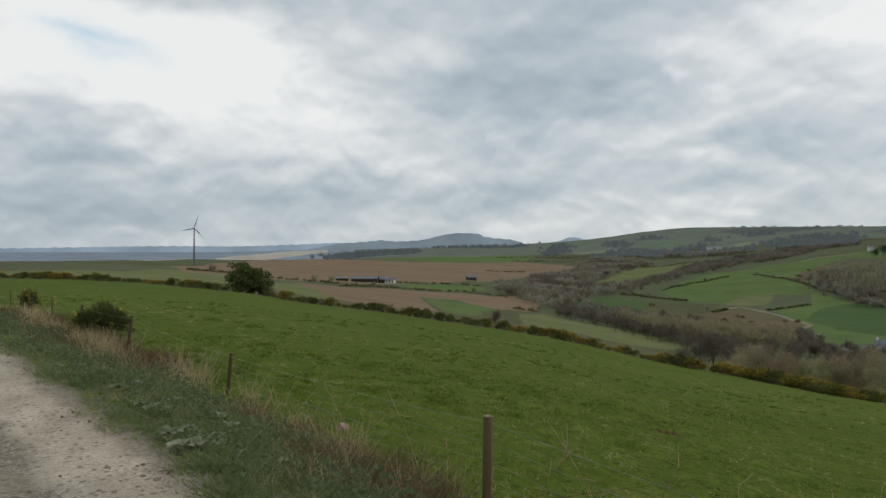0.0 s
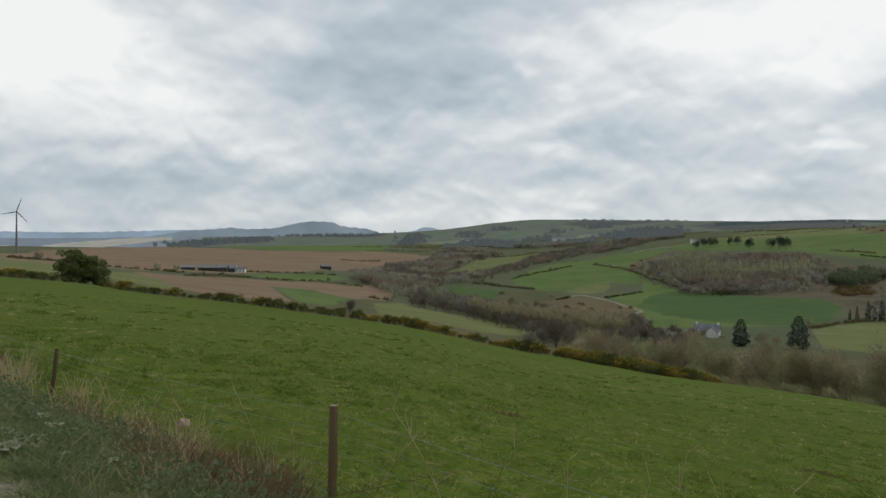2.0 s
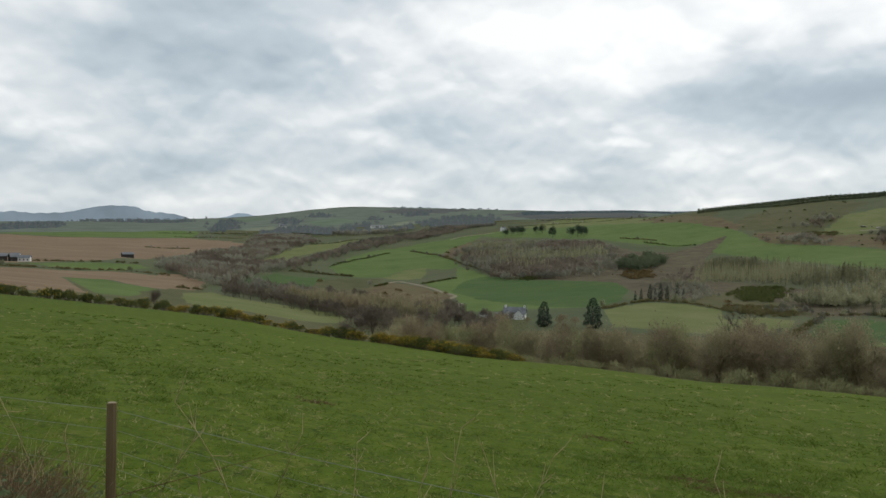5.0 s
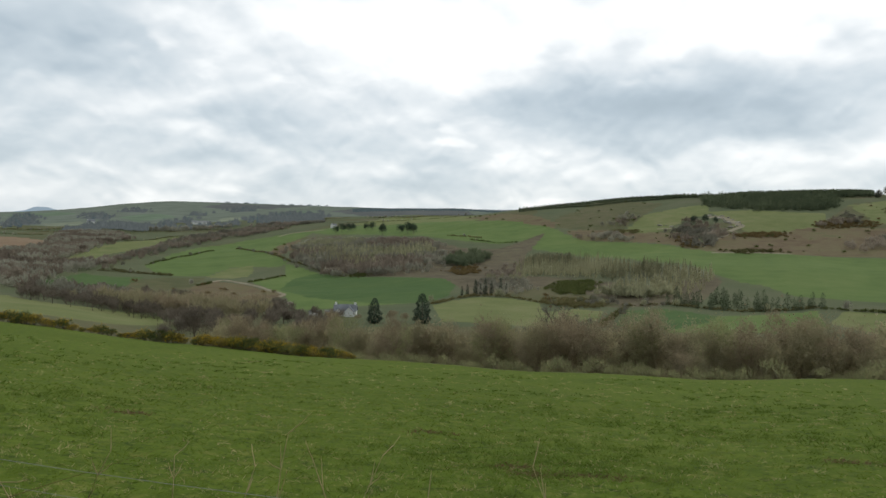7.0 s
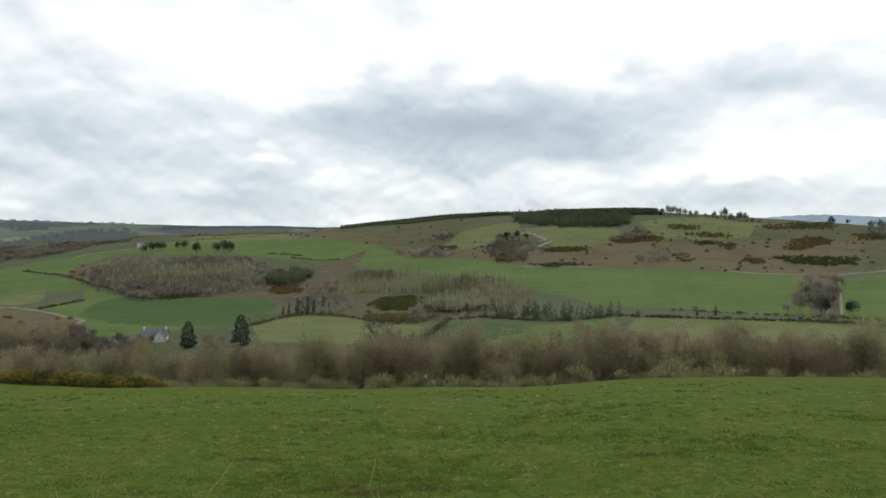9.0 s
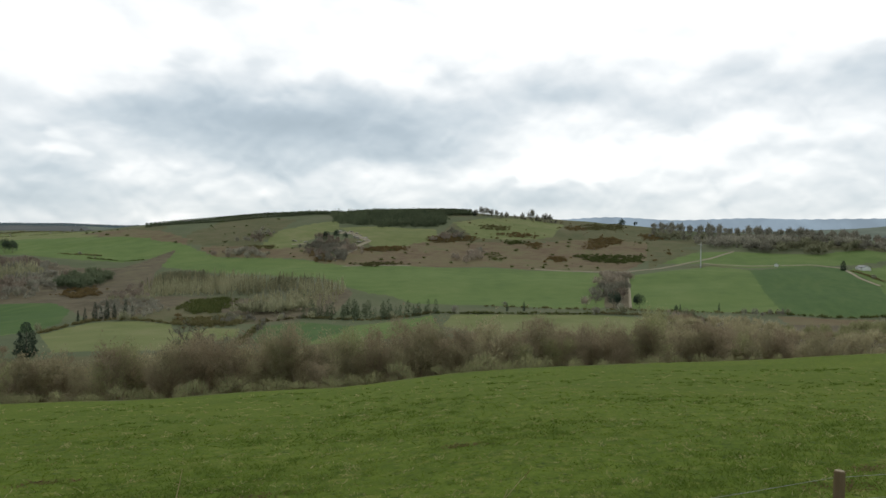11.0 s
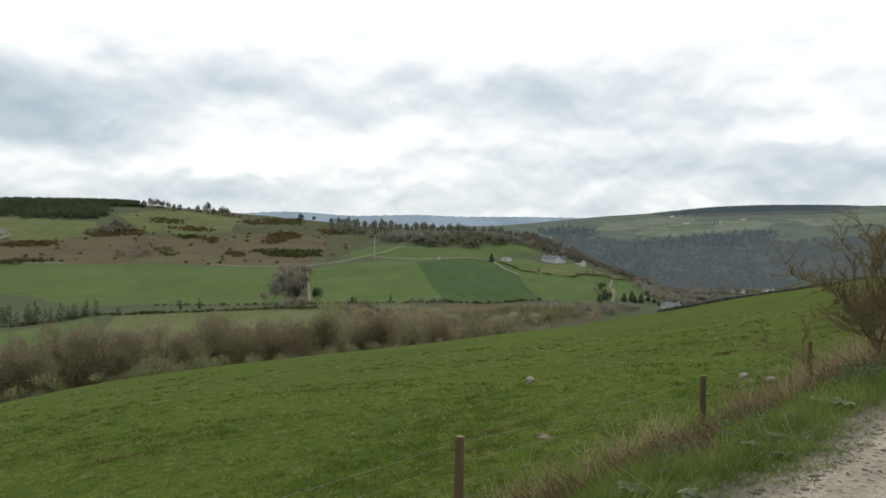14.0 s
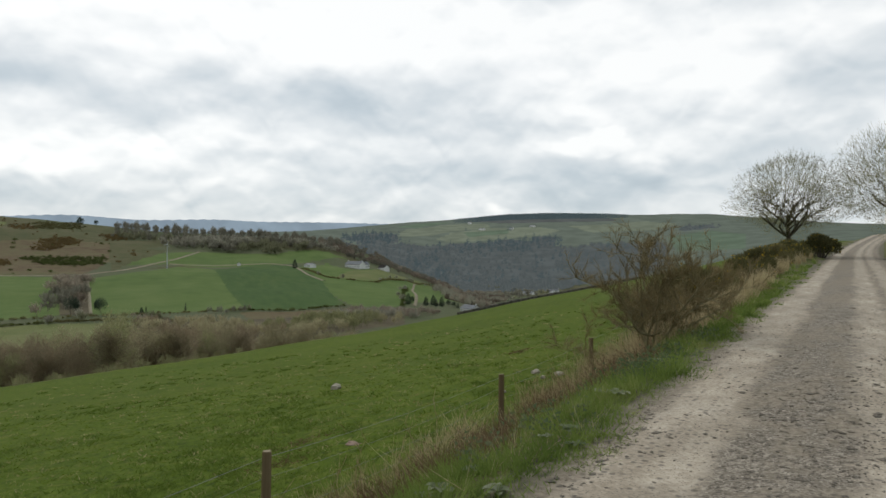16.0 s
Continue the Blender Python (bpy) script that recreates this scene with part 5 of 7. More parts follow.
wood('low_bare', 6, (403, 313), (404, 286), (410, 256), (419, 261), (394, 280), (384, 304))
wood('low_bare', 8, (469, 493), (575, 554), (503, 473), (404, 362), (367, 353), (362, 389))
wood('bare_far', 7, (867, 535), (984, 575), (955, 524), (901, 467), (843, 440), (869, 454), (818, 448), (763, 431), (798, 473), (820, 505))
wood('bare_far', 8, (799, 636), (833, 623), (818, 575), (789, 546), (788, 590), (785, 625))
wood('bare_far', 9, (899, 663), (1005, 698), (981, 665), (962, 657), (888, 630), (882, 660))
wood('copse', 6, (577, 658), (616, 665), (603, 620), (578, 596), (509, 562), (512, 599))
wood('bare_far', 8, (880, 307), (972, 303), (921, 287), (838, 279), (863, 302))
wood('bare_far', 7, (1079, 406), (1128, 405), (1090, 373), (1093, 355), (1054, 379), (1023, 412))
wood('bare_far', 8, (760, 101), (738, 76), (528, 53), (525, 70))
wood('tall_bare', 11, (1251, 89), (1256, 33), (1247, -66), (1225, -160), (1150, -229), (1125, -271), (1108, -229), (1051, -137), (1082, -57), (1145, 3), (1286, 55), (1266, 93))
wood('bare_far', 10, (1150, -229), (2902, -687), (2651, -746), (2469, -786), (2167, -801), (1738, -718), (968, -434), (950, -423), (1034, -419), (1053, -374), (1011, -307), (1073, -258))
wood('brush', 7, (447, 26), (417, -22), (374, -49), (498, -122), (501, -160), (476, -179), (394, -126), (324, -67), (299, -16), (301, 12))
wood('bare_far', 9, (1014, -379), (1965, -826), (1807, -864), (1269, -638), (977, -458), (563, -242))
wood('tall_bare', 26, (1930, -922), (2017, -1127), (2045, -1251), (1819, -1113), (1557, -870), (1339, -667))
wood('low_bare', 7, (491, 125), (500, 70), (501, 70), (492, 126))
wood('low_bare', 7, (506, 41), (508, -43), (516, -44), (506, 42))
wood('spruce', 8, (1239, 698), (1255, 638), (1266, 489), (1169, 451), (1155, 498), (1111, 529), (1104, 561), (1117, 629))
wood('spruce', 8, (1188, 672), (1307, 493), (1254, 456), (1171, 441), (1131, 505), (1122, 561), (1137, 643))
scrub(7, (1033, 416), (1076, 415), (1102, 358), (1061, 349), (1014, 382))
scrub(8, (1210, 388), (1234, 338), (1185, 325), (1170, 360))
scrub(8, (1139, 333), (1190, 286), (1153, 267), (1119, 306))
scrub(8, (1082, 305), (1098, 268), (1058, 263), (1056, 289))
scrub(9, (1314, 250), (1357, 224), (1279, 211), (1253, 233))
scrub(9, (1377, 225), (1458, 163), (1353, 151), (1288, 202))
scrub(7, (1064, 168), (1167, 181), (1214, 150), (1185, 127), (1099, 145), (1055, 152))
scrub(7, (1007, 174), (1003, 140), (1011, 84), (936, 79), (934, 131), (955, 151))
scrub(7, (913, 468), (964, 430), (946, 414), (890, 445))
scrub(7, (770, 412), (810, 362), (793, 347), (757, 385))
scrub(7, (1077, 258), (1112, 253), (1067, 238), (1023, 238))
scrub(7, (949, 284), (971, 284), (901, 260), (884, 261))
scrub(7, (952, 204), (975, 189), (927, 179), (910, 191))
scrub(7, (869, 633), (878, 599), (852, 581), (844, 611))
scrub(7, (831, 506), (846, 503), (783, 447), (772, 452))
scrub(5, (454, 389), (494, 410), (507, 389), (442, 345), (418, 349))
scrub(5, (492, 561), (526, 567), (485, 523), (461, 521))
scrub(6, (372, 328), (406, 326), (406, 297), (382, 284), (354, 302))
scrub(7, (929, 470), (955, 439), (953, 417), (919, 415), (895, 445))
scrub(6, (391, 604), (413, 616), (397, 581), (379, 570))
scrub(8, (1299, 108), (1343, 68), (1249, 68), (1205, 90))
hedge(2.2, (276, 877), (343, 986), (427, 1096), (466, 1141))
hedge(2.2, (413, 1455), (476, 1475), (567, 1561))
hedge(2.5, (505, 1141), (459, 928), (415, 783), (386, 663), (374, 606), (387, 578))
hedge(2, (284, 613), (318, 636), (342, 647))
hedge(1.6, (200, 790), (217, 782), (234, 760), (254, 726))
hedge(1.8, (206, 808), (225, 792), (259, 740))
hedge(2.2, (239, 625), (266, 652))
hedge(1.8, (293, 355), (329, 374), (352, 379), (369, 363), (365, 325), (376, 302), (393, 292))
hedge(1.4, (282, 209), (330, 239), (393, 274))
hedge(2.5, (705, 767), (707, 711), (728, 687))
hedge(2.5, (738, 858), (728, 768))
hedge(1.6, (399, 279), (422, 262), (416, 233), (416, 208), (446, 190), (470, 179))
hedge(1.4, (463, 178), (463, 126), (471, 89), (482, 67))
hedge(1.4, (486, 68), (480, 28), (463, 12), (444, -10), (411, -41))
hedge(3.2, (503, 154), (504, 95), (510, 67), (519, 13), (520, -48))
hedge(2, (523, -48), (515, -79), (540, -128))
hedge(2, (888, -150), (781, -162), (774, -218), (1011, -359))
hedge(2, (1011, -359), (1035, -413), (675, -298))
hedge(1.8, (533, -172), (637, -206), (779, -255))
hedge(2.5, (-77, 518), (-41, 601), (23, 613), (54, 576))
hedge(2.5, (-61, 722), (-13, 687), (37, 695))
hedge(2.5, (-116, 543), (-98, 542), (-82, 554))
hedge(2.5, (-222, 606), (-157, 536), (-112, 528))
hedge(2.2, (46, 458), (60, 447))
hedge(3, (76, 1240), (156, 1323))
GULLY = ((67, 416), (98, 298), (91, 248), (130, 261), (152, 241), (190, 301), (203, 408), (190, 506), (146, 572))
# the ridge, the quarry and the far valley side


# ---------------------------------------------------------------- woods and hedges
FAR_BARE = far_round(11, 9.5, 9.0, 78, 1.8, 0.0, 0.52)
FAR_SPRUCE = teardrop(12, 12.0, 7.5, 46, 2.3, 0.45)
MID_SPRUCE = teardrop(15, 11.0, 6.0, 150, 1.0, 0.55)
FAR_LARCH = larch_spire(13, 12.0, 4.2)
FAR_BUSH = {"crown": gorse_bush(14, 1.9, 3.6, 44, 0.0, 1.2)["crown"]}
MID_BARE = far_round(16, 10.5, 8.5, 220, 1.2, 0.02, 0.32)
FAR_CLUMP = far_round(19, 11.0, 17.0, 60, 4.2, 0.0, 0.6)


def stands(spots, seed):
    """Splits the spots of a wood into three uneven stands."""
    x, y = spots[:, 0], spots[:, 1]
    v = np.sin(x / 33 + seed) + np.sin(y / 29 + 2 * seed) + 0.5 * np.sin((x + y) / 13 + seed)
    return spots[v < -0.5], spots[(v >= -0.5) & (v < 0.9)], spots[v >= 0.9]


TONES = (("bare_woodland", FAR_BARE, "twig_red", "reddish-brown leafless wood on the valley side"),
         ("bare_woodland", FAR_BARE, "twig", "leafless grey-brown broadleaf wood on the valley side"),
         ("larch_wood", FAR_LARCH, "larch", "tawny larches mixed through a bare hillside wood"),
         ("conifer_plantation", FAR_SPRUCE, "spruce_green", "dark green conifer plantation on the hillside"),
         ("bare_woodland", FAR_BARE, "twig_grey", "pale grey leafless wood on the valley side"),
         ("evergreen_copse", FAR_BARE, "spruce_green", "rounded dark green copse on the rough slope"))
MIXES = {"brush": (0, 1, 4), "copse": (5, 5, 5), "bare_far": (0, 1, 0), "mixed": (0, 1, 4), "larch": (2, 2, 4), "spruce": (3, 3, 3), "spruce_mid": (3, 3, 3), "low_bare": (1, 4, 0), "wide_bare": (0, 1, 1), "tall_bare": (1, 1, 4)}
for n, (kind, spacing, corners) in enumerate(WOODS):
    for k, some in enumerate(stands(ragged(fill(corners, spacing * (1.1 if kind == "bare_far" else 1.2 if kind == "spruce_mid" else 1.0), 100 + n, 0.6, 1.25), n, {"mixed": 9.0, "larch": 6.0, "bare_far": 6.0}.get(kind, 3.0)), n)):
        away = np.hypot(some[:, 0], some[:, 1])
        for lot, some_here in enumerate((some[away < 430], some[(away >= 430) & (away < 1900)], some[away >= 1900])):
            if not len(some_here):
                continue
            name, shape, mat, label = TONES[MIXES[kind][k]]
            # past 1900 m the woods take the glowing tones with haze painted in
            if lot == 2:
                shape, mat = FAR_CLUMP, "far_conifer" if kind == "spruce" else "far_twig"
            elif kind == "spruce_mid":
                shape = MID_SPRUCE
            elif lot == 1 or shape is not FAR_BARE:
                # farther trees get the twig copies greyed for haze
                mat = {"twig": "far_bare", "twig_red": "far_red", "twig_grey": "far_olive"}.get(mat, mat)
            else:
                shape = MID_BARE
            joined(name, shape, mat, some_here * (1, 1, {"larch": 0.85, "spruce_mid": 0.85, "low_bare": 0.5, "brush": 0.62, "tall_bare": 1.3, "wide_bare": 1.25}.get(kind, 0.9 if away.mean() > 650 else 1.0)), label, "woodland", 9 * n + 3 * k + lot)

for n, (spacing, corners) in enumerate(SCRUB):
    spots = ragged(fill(corners, spacing * 0.52, 300 + n, 0.5, 1.4), n, 5.0, 0.22)
    if len(spots):
        joined("gorse_scrub", FAR_BUSH, ("brown_gorse", "olive", "brown_gorse", "gorse")[n % 4], spots, "dark gorse scrub scattered over the bracken slope", "scrub", n)
for n, (spacing, line) in enumerate(HEDGES):
    joined("field_hedge", FAR_BUSH, "olive" if n % 3 else "gorse", along_line(line, spacing, 400 + n, 0.7, 0.35, 1.1, 0.1), "dark clipped hedge between two fields", "hedge", n)

# single bushes over the rough slopes
for n, (kind, corners) in enumerate(FIELDS):
    if kind in ("bracken", "rough") and np.linalg.norm(corners.mean(0)) > 350:
        spots = fill(corners, 38, 500 + n, 0.25, 1.7)
        if len(spots) > 3:
            joined("scattered_bushes", FAR_BUSH, "gorse" if n % 2 else "brown_gorse", spots[:260], "small dark bushes dotted over the rough slope", "scrub", 500 + n)
for n, (spacing, line) in enumerate(HEDGES):
    spots = along_line(line, 32, 450 + n, 4.0, 0.35, 0.75, 0.35)
    if spots:
        joined("hedgerow_trees", FAR_BARE, "far_olive" if n % 2 else "far_bare", spots, "small bare trees along a field hedge", "trees", 450 + n)

# old hedgerows and copses over the upper slopes
rng = np.random.default_rng(66)
for n in range(24):
    b, far_r = rng.uniform(4, 40), rng.uniform(1750, 2150)
    x, y, _ = polar(b, far_r)
    turn, long = math.radians(b + rng.choice((70, 95, 20, 110)) + rng.uniform(-15, 15)), rng.uniform(60, 220)
    line = [(x, y), (x + math.sin(turn) * long, y + math.cos(turn) * long)]
    joined("field_hedge", FAR_BUSH, "gorse" if n % 2 else "olive", along_line(line, 3.5, 600 + n, 0.7, 0.6, 1.1, 0.12), "old thorn hedge between upper fields", "hedge", 600 + n)
    if n % 2:
        joined("hedgerow_trees", FAR_BARE, "far_bare", along_line(line, 17, 650 + n, 3.0, 0.4, 0.9, 0.3), "bare trees along an upper hedge", "trees", 650 + n)

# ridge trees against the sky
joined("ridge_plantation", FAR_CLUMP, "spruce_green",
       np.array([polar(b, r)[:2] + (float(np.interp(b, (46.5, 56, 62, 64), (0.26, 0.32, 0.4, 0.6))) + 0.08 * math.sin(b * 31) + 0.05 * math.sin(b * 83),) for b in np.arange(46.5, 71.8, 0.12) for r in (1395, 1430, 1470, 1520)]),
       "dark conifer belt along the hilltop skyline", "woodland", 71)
joined("ridge_trees", far_round(17, 13.0, 9.0, 420, 1.5, 0.0, 0.3), "far_bare",
       np.array([polar(b, r)[:2] + (k * (0.85 + 0.3 * math.sin(b * 17)),) for b, r, k in ((71.2, 1400, .9), (72.1, 1390, 1.1), (72.6, 1400, 1.5), (73.0, 1410, 1.6), (73.4, 1400, 1.7), (73.8, 1400, 1.8), (74.2, 1390, 1.7), (74.6, 1400, 1.5), (75.3, 1390, 1.3), (75.9, 1400, 1.0), (76.6, 1400, 1.5), (77.1, 1390, 1.6), (77.7, 1400, 1.2), (78.1, 1410, 1.1), (78.6, 1400, 1.0))]),
       "row of bare trees along the hill crest", "woodland", 72)
# low growth under the crest trees
joined("crest_thicket", FAR_CLUMP, "far_bare", np.array([polar(b, 1398)[:2] + (0.30 + 0.08 * math.sin(b * 37),) for b in np.arange(71.0, 79.0, 0.3) if math.sin(b * 5) > -0.55]), "dark low thicket under the trees on the hill crest", "thicket", 79)
joined("crest_wood", far_round(18, 10.0, 7.4, 150, 1.5, 0.0, 0.32), "far_bare",
       np.array([polar(b + 0.15 * math.sin(b * 57), r + 30 * math.sin(b * 13))[:2] + (0.95 + 0.75 * abs(math.sin(b * 211) * math.sin(b * 57)) + 0.25 * math.sin(b * 2.1),) for r in (1330, 1400, 1460) for b in np.arange(86.0, 103.0, 0.19)]),
       "tall bare trees along the wooded crest", "woodland", 73)
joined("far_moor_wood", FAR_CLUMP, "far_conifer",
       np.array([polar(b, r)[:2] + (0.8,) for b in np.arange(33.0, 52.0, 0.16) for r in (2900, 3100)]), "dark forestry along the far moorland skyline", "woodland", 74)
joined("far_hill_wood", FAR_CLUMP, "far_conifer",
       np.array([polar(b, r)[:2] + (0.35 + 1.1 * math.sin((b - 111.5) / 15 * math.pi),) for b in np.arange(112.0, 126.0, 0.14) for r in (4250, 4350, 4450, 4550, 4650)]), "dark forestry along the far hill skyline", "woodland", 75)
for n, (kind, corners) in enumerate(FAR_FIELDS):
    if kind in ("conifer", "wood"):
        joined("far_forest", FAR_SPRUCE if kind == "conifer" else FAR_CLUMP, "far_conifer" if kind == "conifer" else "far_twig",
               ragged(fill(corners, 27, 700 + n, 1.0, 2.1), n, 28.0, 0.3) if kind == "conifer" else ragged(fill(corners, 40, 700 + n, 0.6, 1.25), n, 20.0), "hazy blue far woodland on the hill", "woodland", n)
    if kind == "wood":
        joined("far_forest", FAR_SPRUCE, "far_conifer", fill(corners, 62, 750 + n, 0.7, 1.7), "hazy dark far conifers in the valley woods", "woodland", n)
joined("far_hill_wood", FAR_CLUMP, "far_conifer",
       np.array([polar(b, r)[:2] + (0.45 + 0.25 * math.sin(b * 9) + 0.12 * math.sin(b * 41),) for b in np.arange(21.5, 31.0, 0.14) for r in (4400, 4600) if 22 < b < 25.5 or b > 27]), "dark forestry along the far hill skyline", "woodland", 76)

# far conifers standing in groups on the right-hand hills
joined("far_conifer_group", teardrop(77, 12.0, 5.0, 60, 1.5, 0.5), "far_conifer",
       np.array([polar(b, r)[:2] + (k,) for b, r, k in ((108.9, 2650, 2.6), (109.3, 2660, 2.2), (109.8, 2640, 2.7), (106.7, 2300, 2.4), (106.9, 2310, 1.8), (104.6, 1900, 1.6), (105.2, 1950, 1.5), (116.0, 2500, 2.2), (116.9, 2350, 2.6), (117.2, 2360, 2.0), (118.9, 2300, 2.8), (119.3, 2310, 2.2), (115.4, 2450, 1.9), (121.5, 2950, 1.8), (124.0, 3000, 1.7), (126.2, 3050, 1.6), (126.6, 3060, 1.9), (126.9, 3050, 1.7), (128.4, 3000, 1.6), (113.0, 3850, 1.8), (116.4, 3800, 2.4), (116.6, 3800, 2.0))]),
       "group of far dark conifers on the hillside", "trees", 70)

# the wood in the valley below the field: single bare trees
VALLEY = []
for n in range(6):
    shape = round_tree(21 + n, 12.5, 8.6 + n % 3, 1000, 1.3, 0.07, 5, 2, 0.010, 0.02, 750)
    VALLEY.append(plant("bare_tree", shape, {"trunk": "twig_red", "crown": ("twig", "twig_red", "twig_grey", "twig", "twig_red", "twig")[n]}, polar(36 + 9 * n, 150 + 4 * n),
                        ("grey-brown leafless tree in the valley wood", "reddish leafless tree in the valley wood", "pale olive-grey leafless tree in the valley wood")[n % 3], "tree", "valley wood trees", 40 * n, 0.95))


def valley_wood():
    rng = np.random.default_rng(5)
    rear = []
    for b in np.arange(23.0, 104.0, 0.44):
        near = float(np.interp(b, AZ_GRID, _er))
        for k in range(3):
            bb = b + rng.uniform(-0.5, 0.5)
            r = near + (np.interp(b, (23, 40, 60, 80, 100, 118), (75, 62, 50, 50, 66, 120)) + (0, 24, 52)[k]) * rng.uniform(0.85, 1.15)
            size = rng.uniform(0.5, 1.05) * np.interp(b, (23, 35, 50, 62, 85, 100, 118), (0.75, 0.85, 0.95, 1.0, 1.0, 0.85, 0.5)) * (1.0, 0.95, 1.0)[k]
            if k < 2:
                again(VALLEY[rng.integers(6)], polar(bb, r, -0.2), rng.uniform(0, 360), size, rng.uniform(-5, 5))
            else:
                rear.append(polar(bb, r)[:2] + (size * 1.05,))
    joined("valley_wood", MID_BARE, "twig", rear, "leafless grey-brown wood along the valley floor", "woodland", 78)


valley_wood()


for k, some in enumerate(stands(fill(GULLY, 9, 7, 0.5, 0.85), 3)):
    joined("gully_wood", MID_BARE, ("twig_shaded", "twig_shaded", "twig_red")[k], some, "leafless trees down the gully below the gorse hedge", "woodland", 80 + k)
# low thicket along the foot of that wood
rng = np.random.default_rng(8)
joined("valley_thicket", far_round(31, 3.4, 4.4, 150, 0.42, 0.0), "twig_grey",
       np.array([polar(b + rng.uniform(-0.4, 0.4), float(np.interp(b, AZ_GRID, _er)) * rng.uniform(1.12, 1.7))[:2] + (rng.uniform(0.3, 0.8),) for b in np.arange(30, 112, 0.55)]),
       "tangled leafless thicket along the field's lower edge", "thicket", 77)

# the gorse hedge at the field's edge
GORSE = [plant("gorse_bush", gorse_bush(41 + n, 1.6, 2.6, 760, (0.06, 0.22, 0.5)[n], 0.2), {"trunk": "bark", "crown": ("gorse", "gorse", "olive")[n], "blossom": "yellow"},
               polar(-31 + n, 150), ("dark green gorse bush in the field hedge", "dark gorse bush with a few yellow flowers in the field hedge", "gorse bush thick with yellow blossom in the field hedge")[n],
               "gorse bush", "gorse hedge along the field", 0, 0.9) for n in range(3)]


def gorse_hedge():
    rng = np.random.default_rng(9)
    b = -34.0
    while b < 33.5:
        r = float(np.interp(b, AZ_GRID, _er)) * 1.0
        if not -16.8 < b < -14.2:
            pick = 0 if b < 2 and rng.random() < 0.6 else int(rng.choice([0, 1, 1, 2, 2])) if b > 4 else int(rng.choice([0, 0, 1, 2]))
            again(GORSE[pick], polar(b, r + rng.uniform(-0.6, 1.5), -0.1), rng.uniform(0, 360), rng.uniform(0.38, 1.1) * (0.8 if 28 < b else 1.0))
        b += math.degrees(1.0 / r) * rng.uniform(0.7, 1.2)
    # a second drift below the hedge, in flower
    for k in range(34):
        b = rng.uniform(21.5, 33)
        again(GORSE[int(rng.choice([0, 1, 2, 2]))], polar(b, float(np.interp(b, AZ_GRID, _er)) + rng.uniform(2, 9) , 0.0), rng.uniform(0, 360), rng.uniform(0.6, 1.0))


gorse_hedge()

HOLLY = plant("holly_tree", leafy(51, 5.4, 5.2, 46, 3600, 0.3, 0.2), {"trunk": "bark", "crown": "ivy"}, polar(-16.1, 131), "dark evergreen tree with a dense rounded crown in the hedge", "tree", "evergreens in the hedge")
again(HOLLY, polar(-14.7, 132, -0.3), 100, 0.95)
HEDGE_TREE = plant("hedge_tree", round_tree(52, 6.0, 5.6, 1500, 0.7, 0.03, 6, 3, 0.012, 0.05, 1200), {"trunk": "twig_shaded", "crown": "twig_shaded"}, polar(21.2, 92), "small leafless tree standing in the gorse hedge", "tree")
again(HEDGE_TREE, polar(19.6, 97), 120, 0.7)
again(HEDGE_TREE, polar(4.3, 118), 60, 0.55)
again(HEDGE_TREE, polar(18.8, 90, -0.5), 200, 0.5)
plant("oak_tree", bare_tree(53, 18.0, 0.75, 0.4, 7, 3, 2200, 1.0, 0.06, 0.026), {"trunk": "bark", "crown": "twig_shaded"}, polar(50.0, 152), "tall leafless oak rising over the valley wood", "tree")

# single conifers and clumps on the far side
SPRUCE = plant("spruce_tree", teardrop(61, 14.5, 9.6, 4200, 0.52, 0.4), {"trunk": "bark", "crown": "needle"}, polar(38.8, 343), "broad dark conifer beside the white cottage", "tree", "conifers by the cottage")
again(SPRUCE, polar(34.9, 347), 70, 0.85)
BROWN_BUSH = plant("bare_shrub", far_round(64, 6.0, 7.0, 900, 0.45, 0.0), {"trunk": "bark", "crown": "twig_red"}, polar(36.4, 352), "brown leafless shrub between the conifers", "shrub", "shrubs by the cottage")
again(BROWN_BUSH, polar(37.4, 350), 80, 0.8)
again(BROWN_BUSH, polar(33.6, 360), 30, 0.6)
CYPRESS = plant("slender_conifer", teardrop(63, 14.0, 4.6, 900, 0.6, 0.5), {"trunk": "bark", "crown": "needle"}, polar(42.45, 524), "slender dark conifer by the field corner", "tree", "slender conifers", 0, 0.62)
for b, r, k in ((43.1, 525, .85), (43.9, 527, .9), (44.4, 530, .75), (45.15, 537, .85), (43.5, 529, .6), (42.0, 523, .5), (45.6, 540, .55), (74.75, 500, .42), (76.1, 500, .5), (113.5, 560, .6), (88.2, 520, .4), (91.0, 540, .4)):
    again(CYPRESS, polar(b, r), b * 40 % 360, k)
for b, r, k in ((108.3, 584, .62), (109.75, 583, .5), (110.35, 590, .58), (110.6, 579, .4), (111.05, 586, .55), (112.35, 592, .3), (99.2, 905, .75), (87.9, 520, .35), (67.9, 1390, .8), (72.0, 1390, .8)):
    again(SPRUCE, polar(b, r), b * 40 % 360, k)
PINE = plant("pine_tree", far_round(62, 13.5, 10.0, 1300, 0.85, 0.0), {"trunk": "bark", "crown": "needle"}, polar(83.2, 529), "rounded dark pine below the hillside fields", "tree", "dark pines")
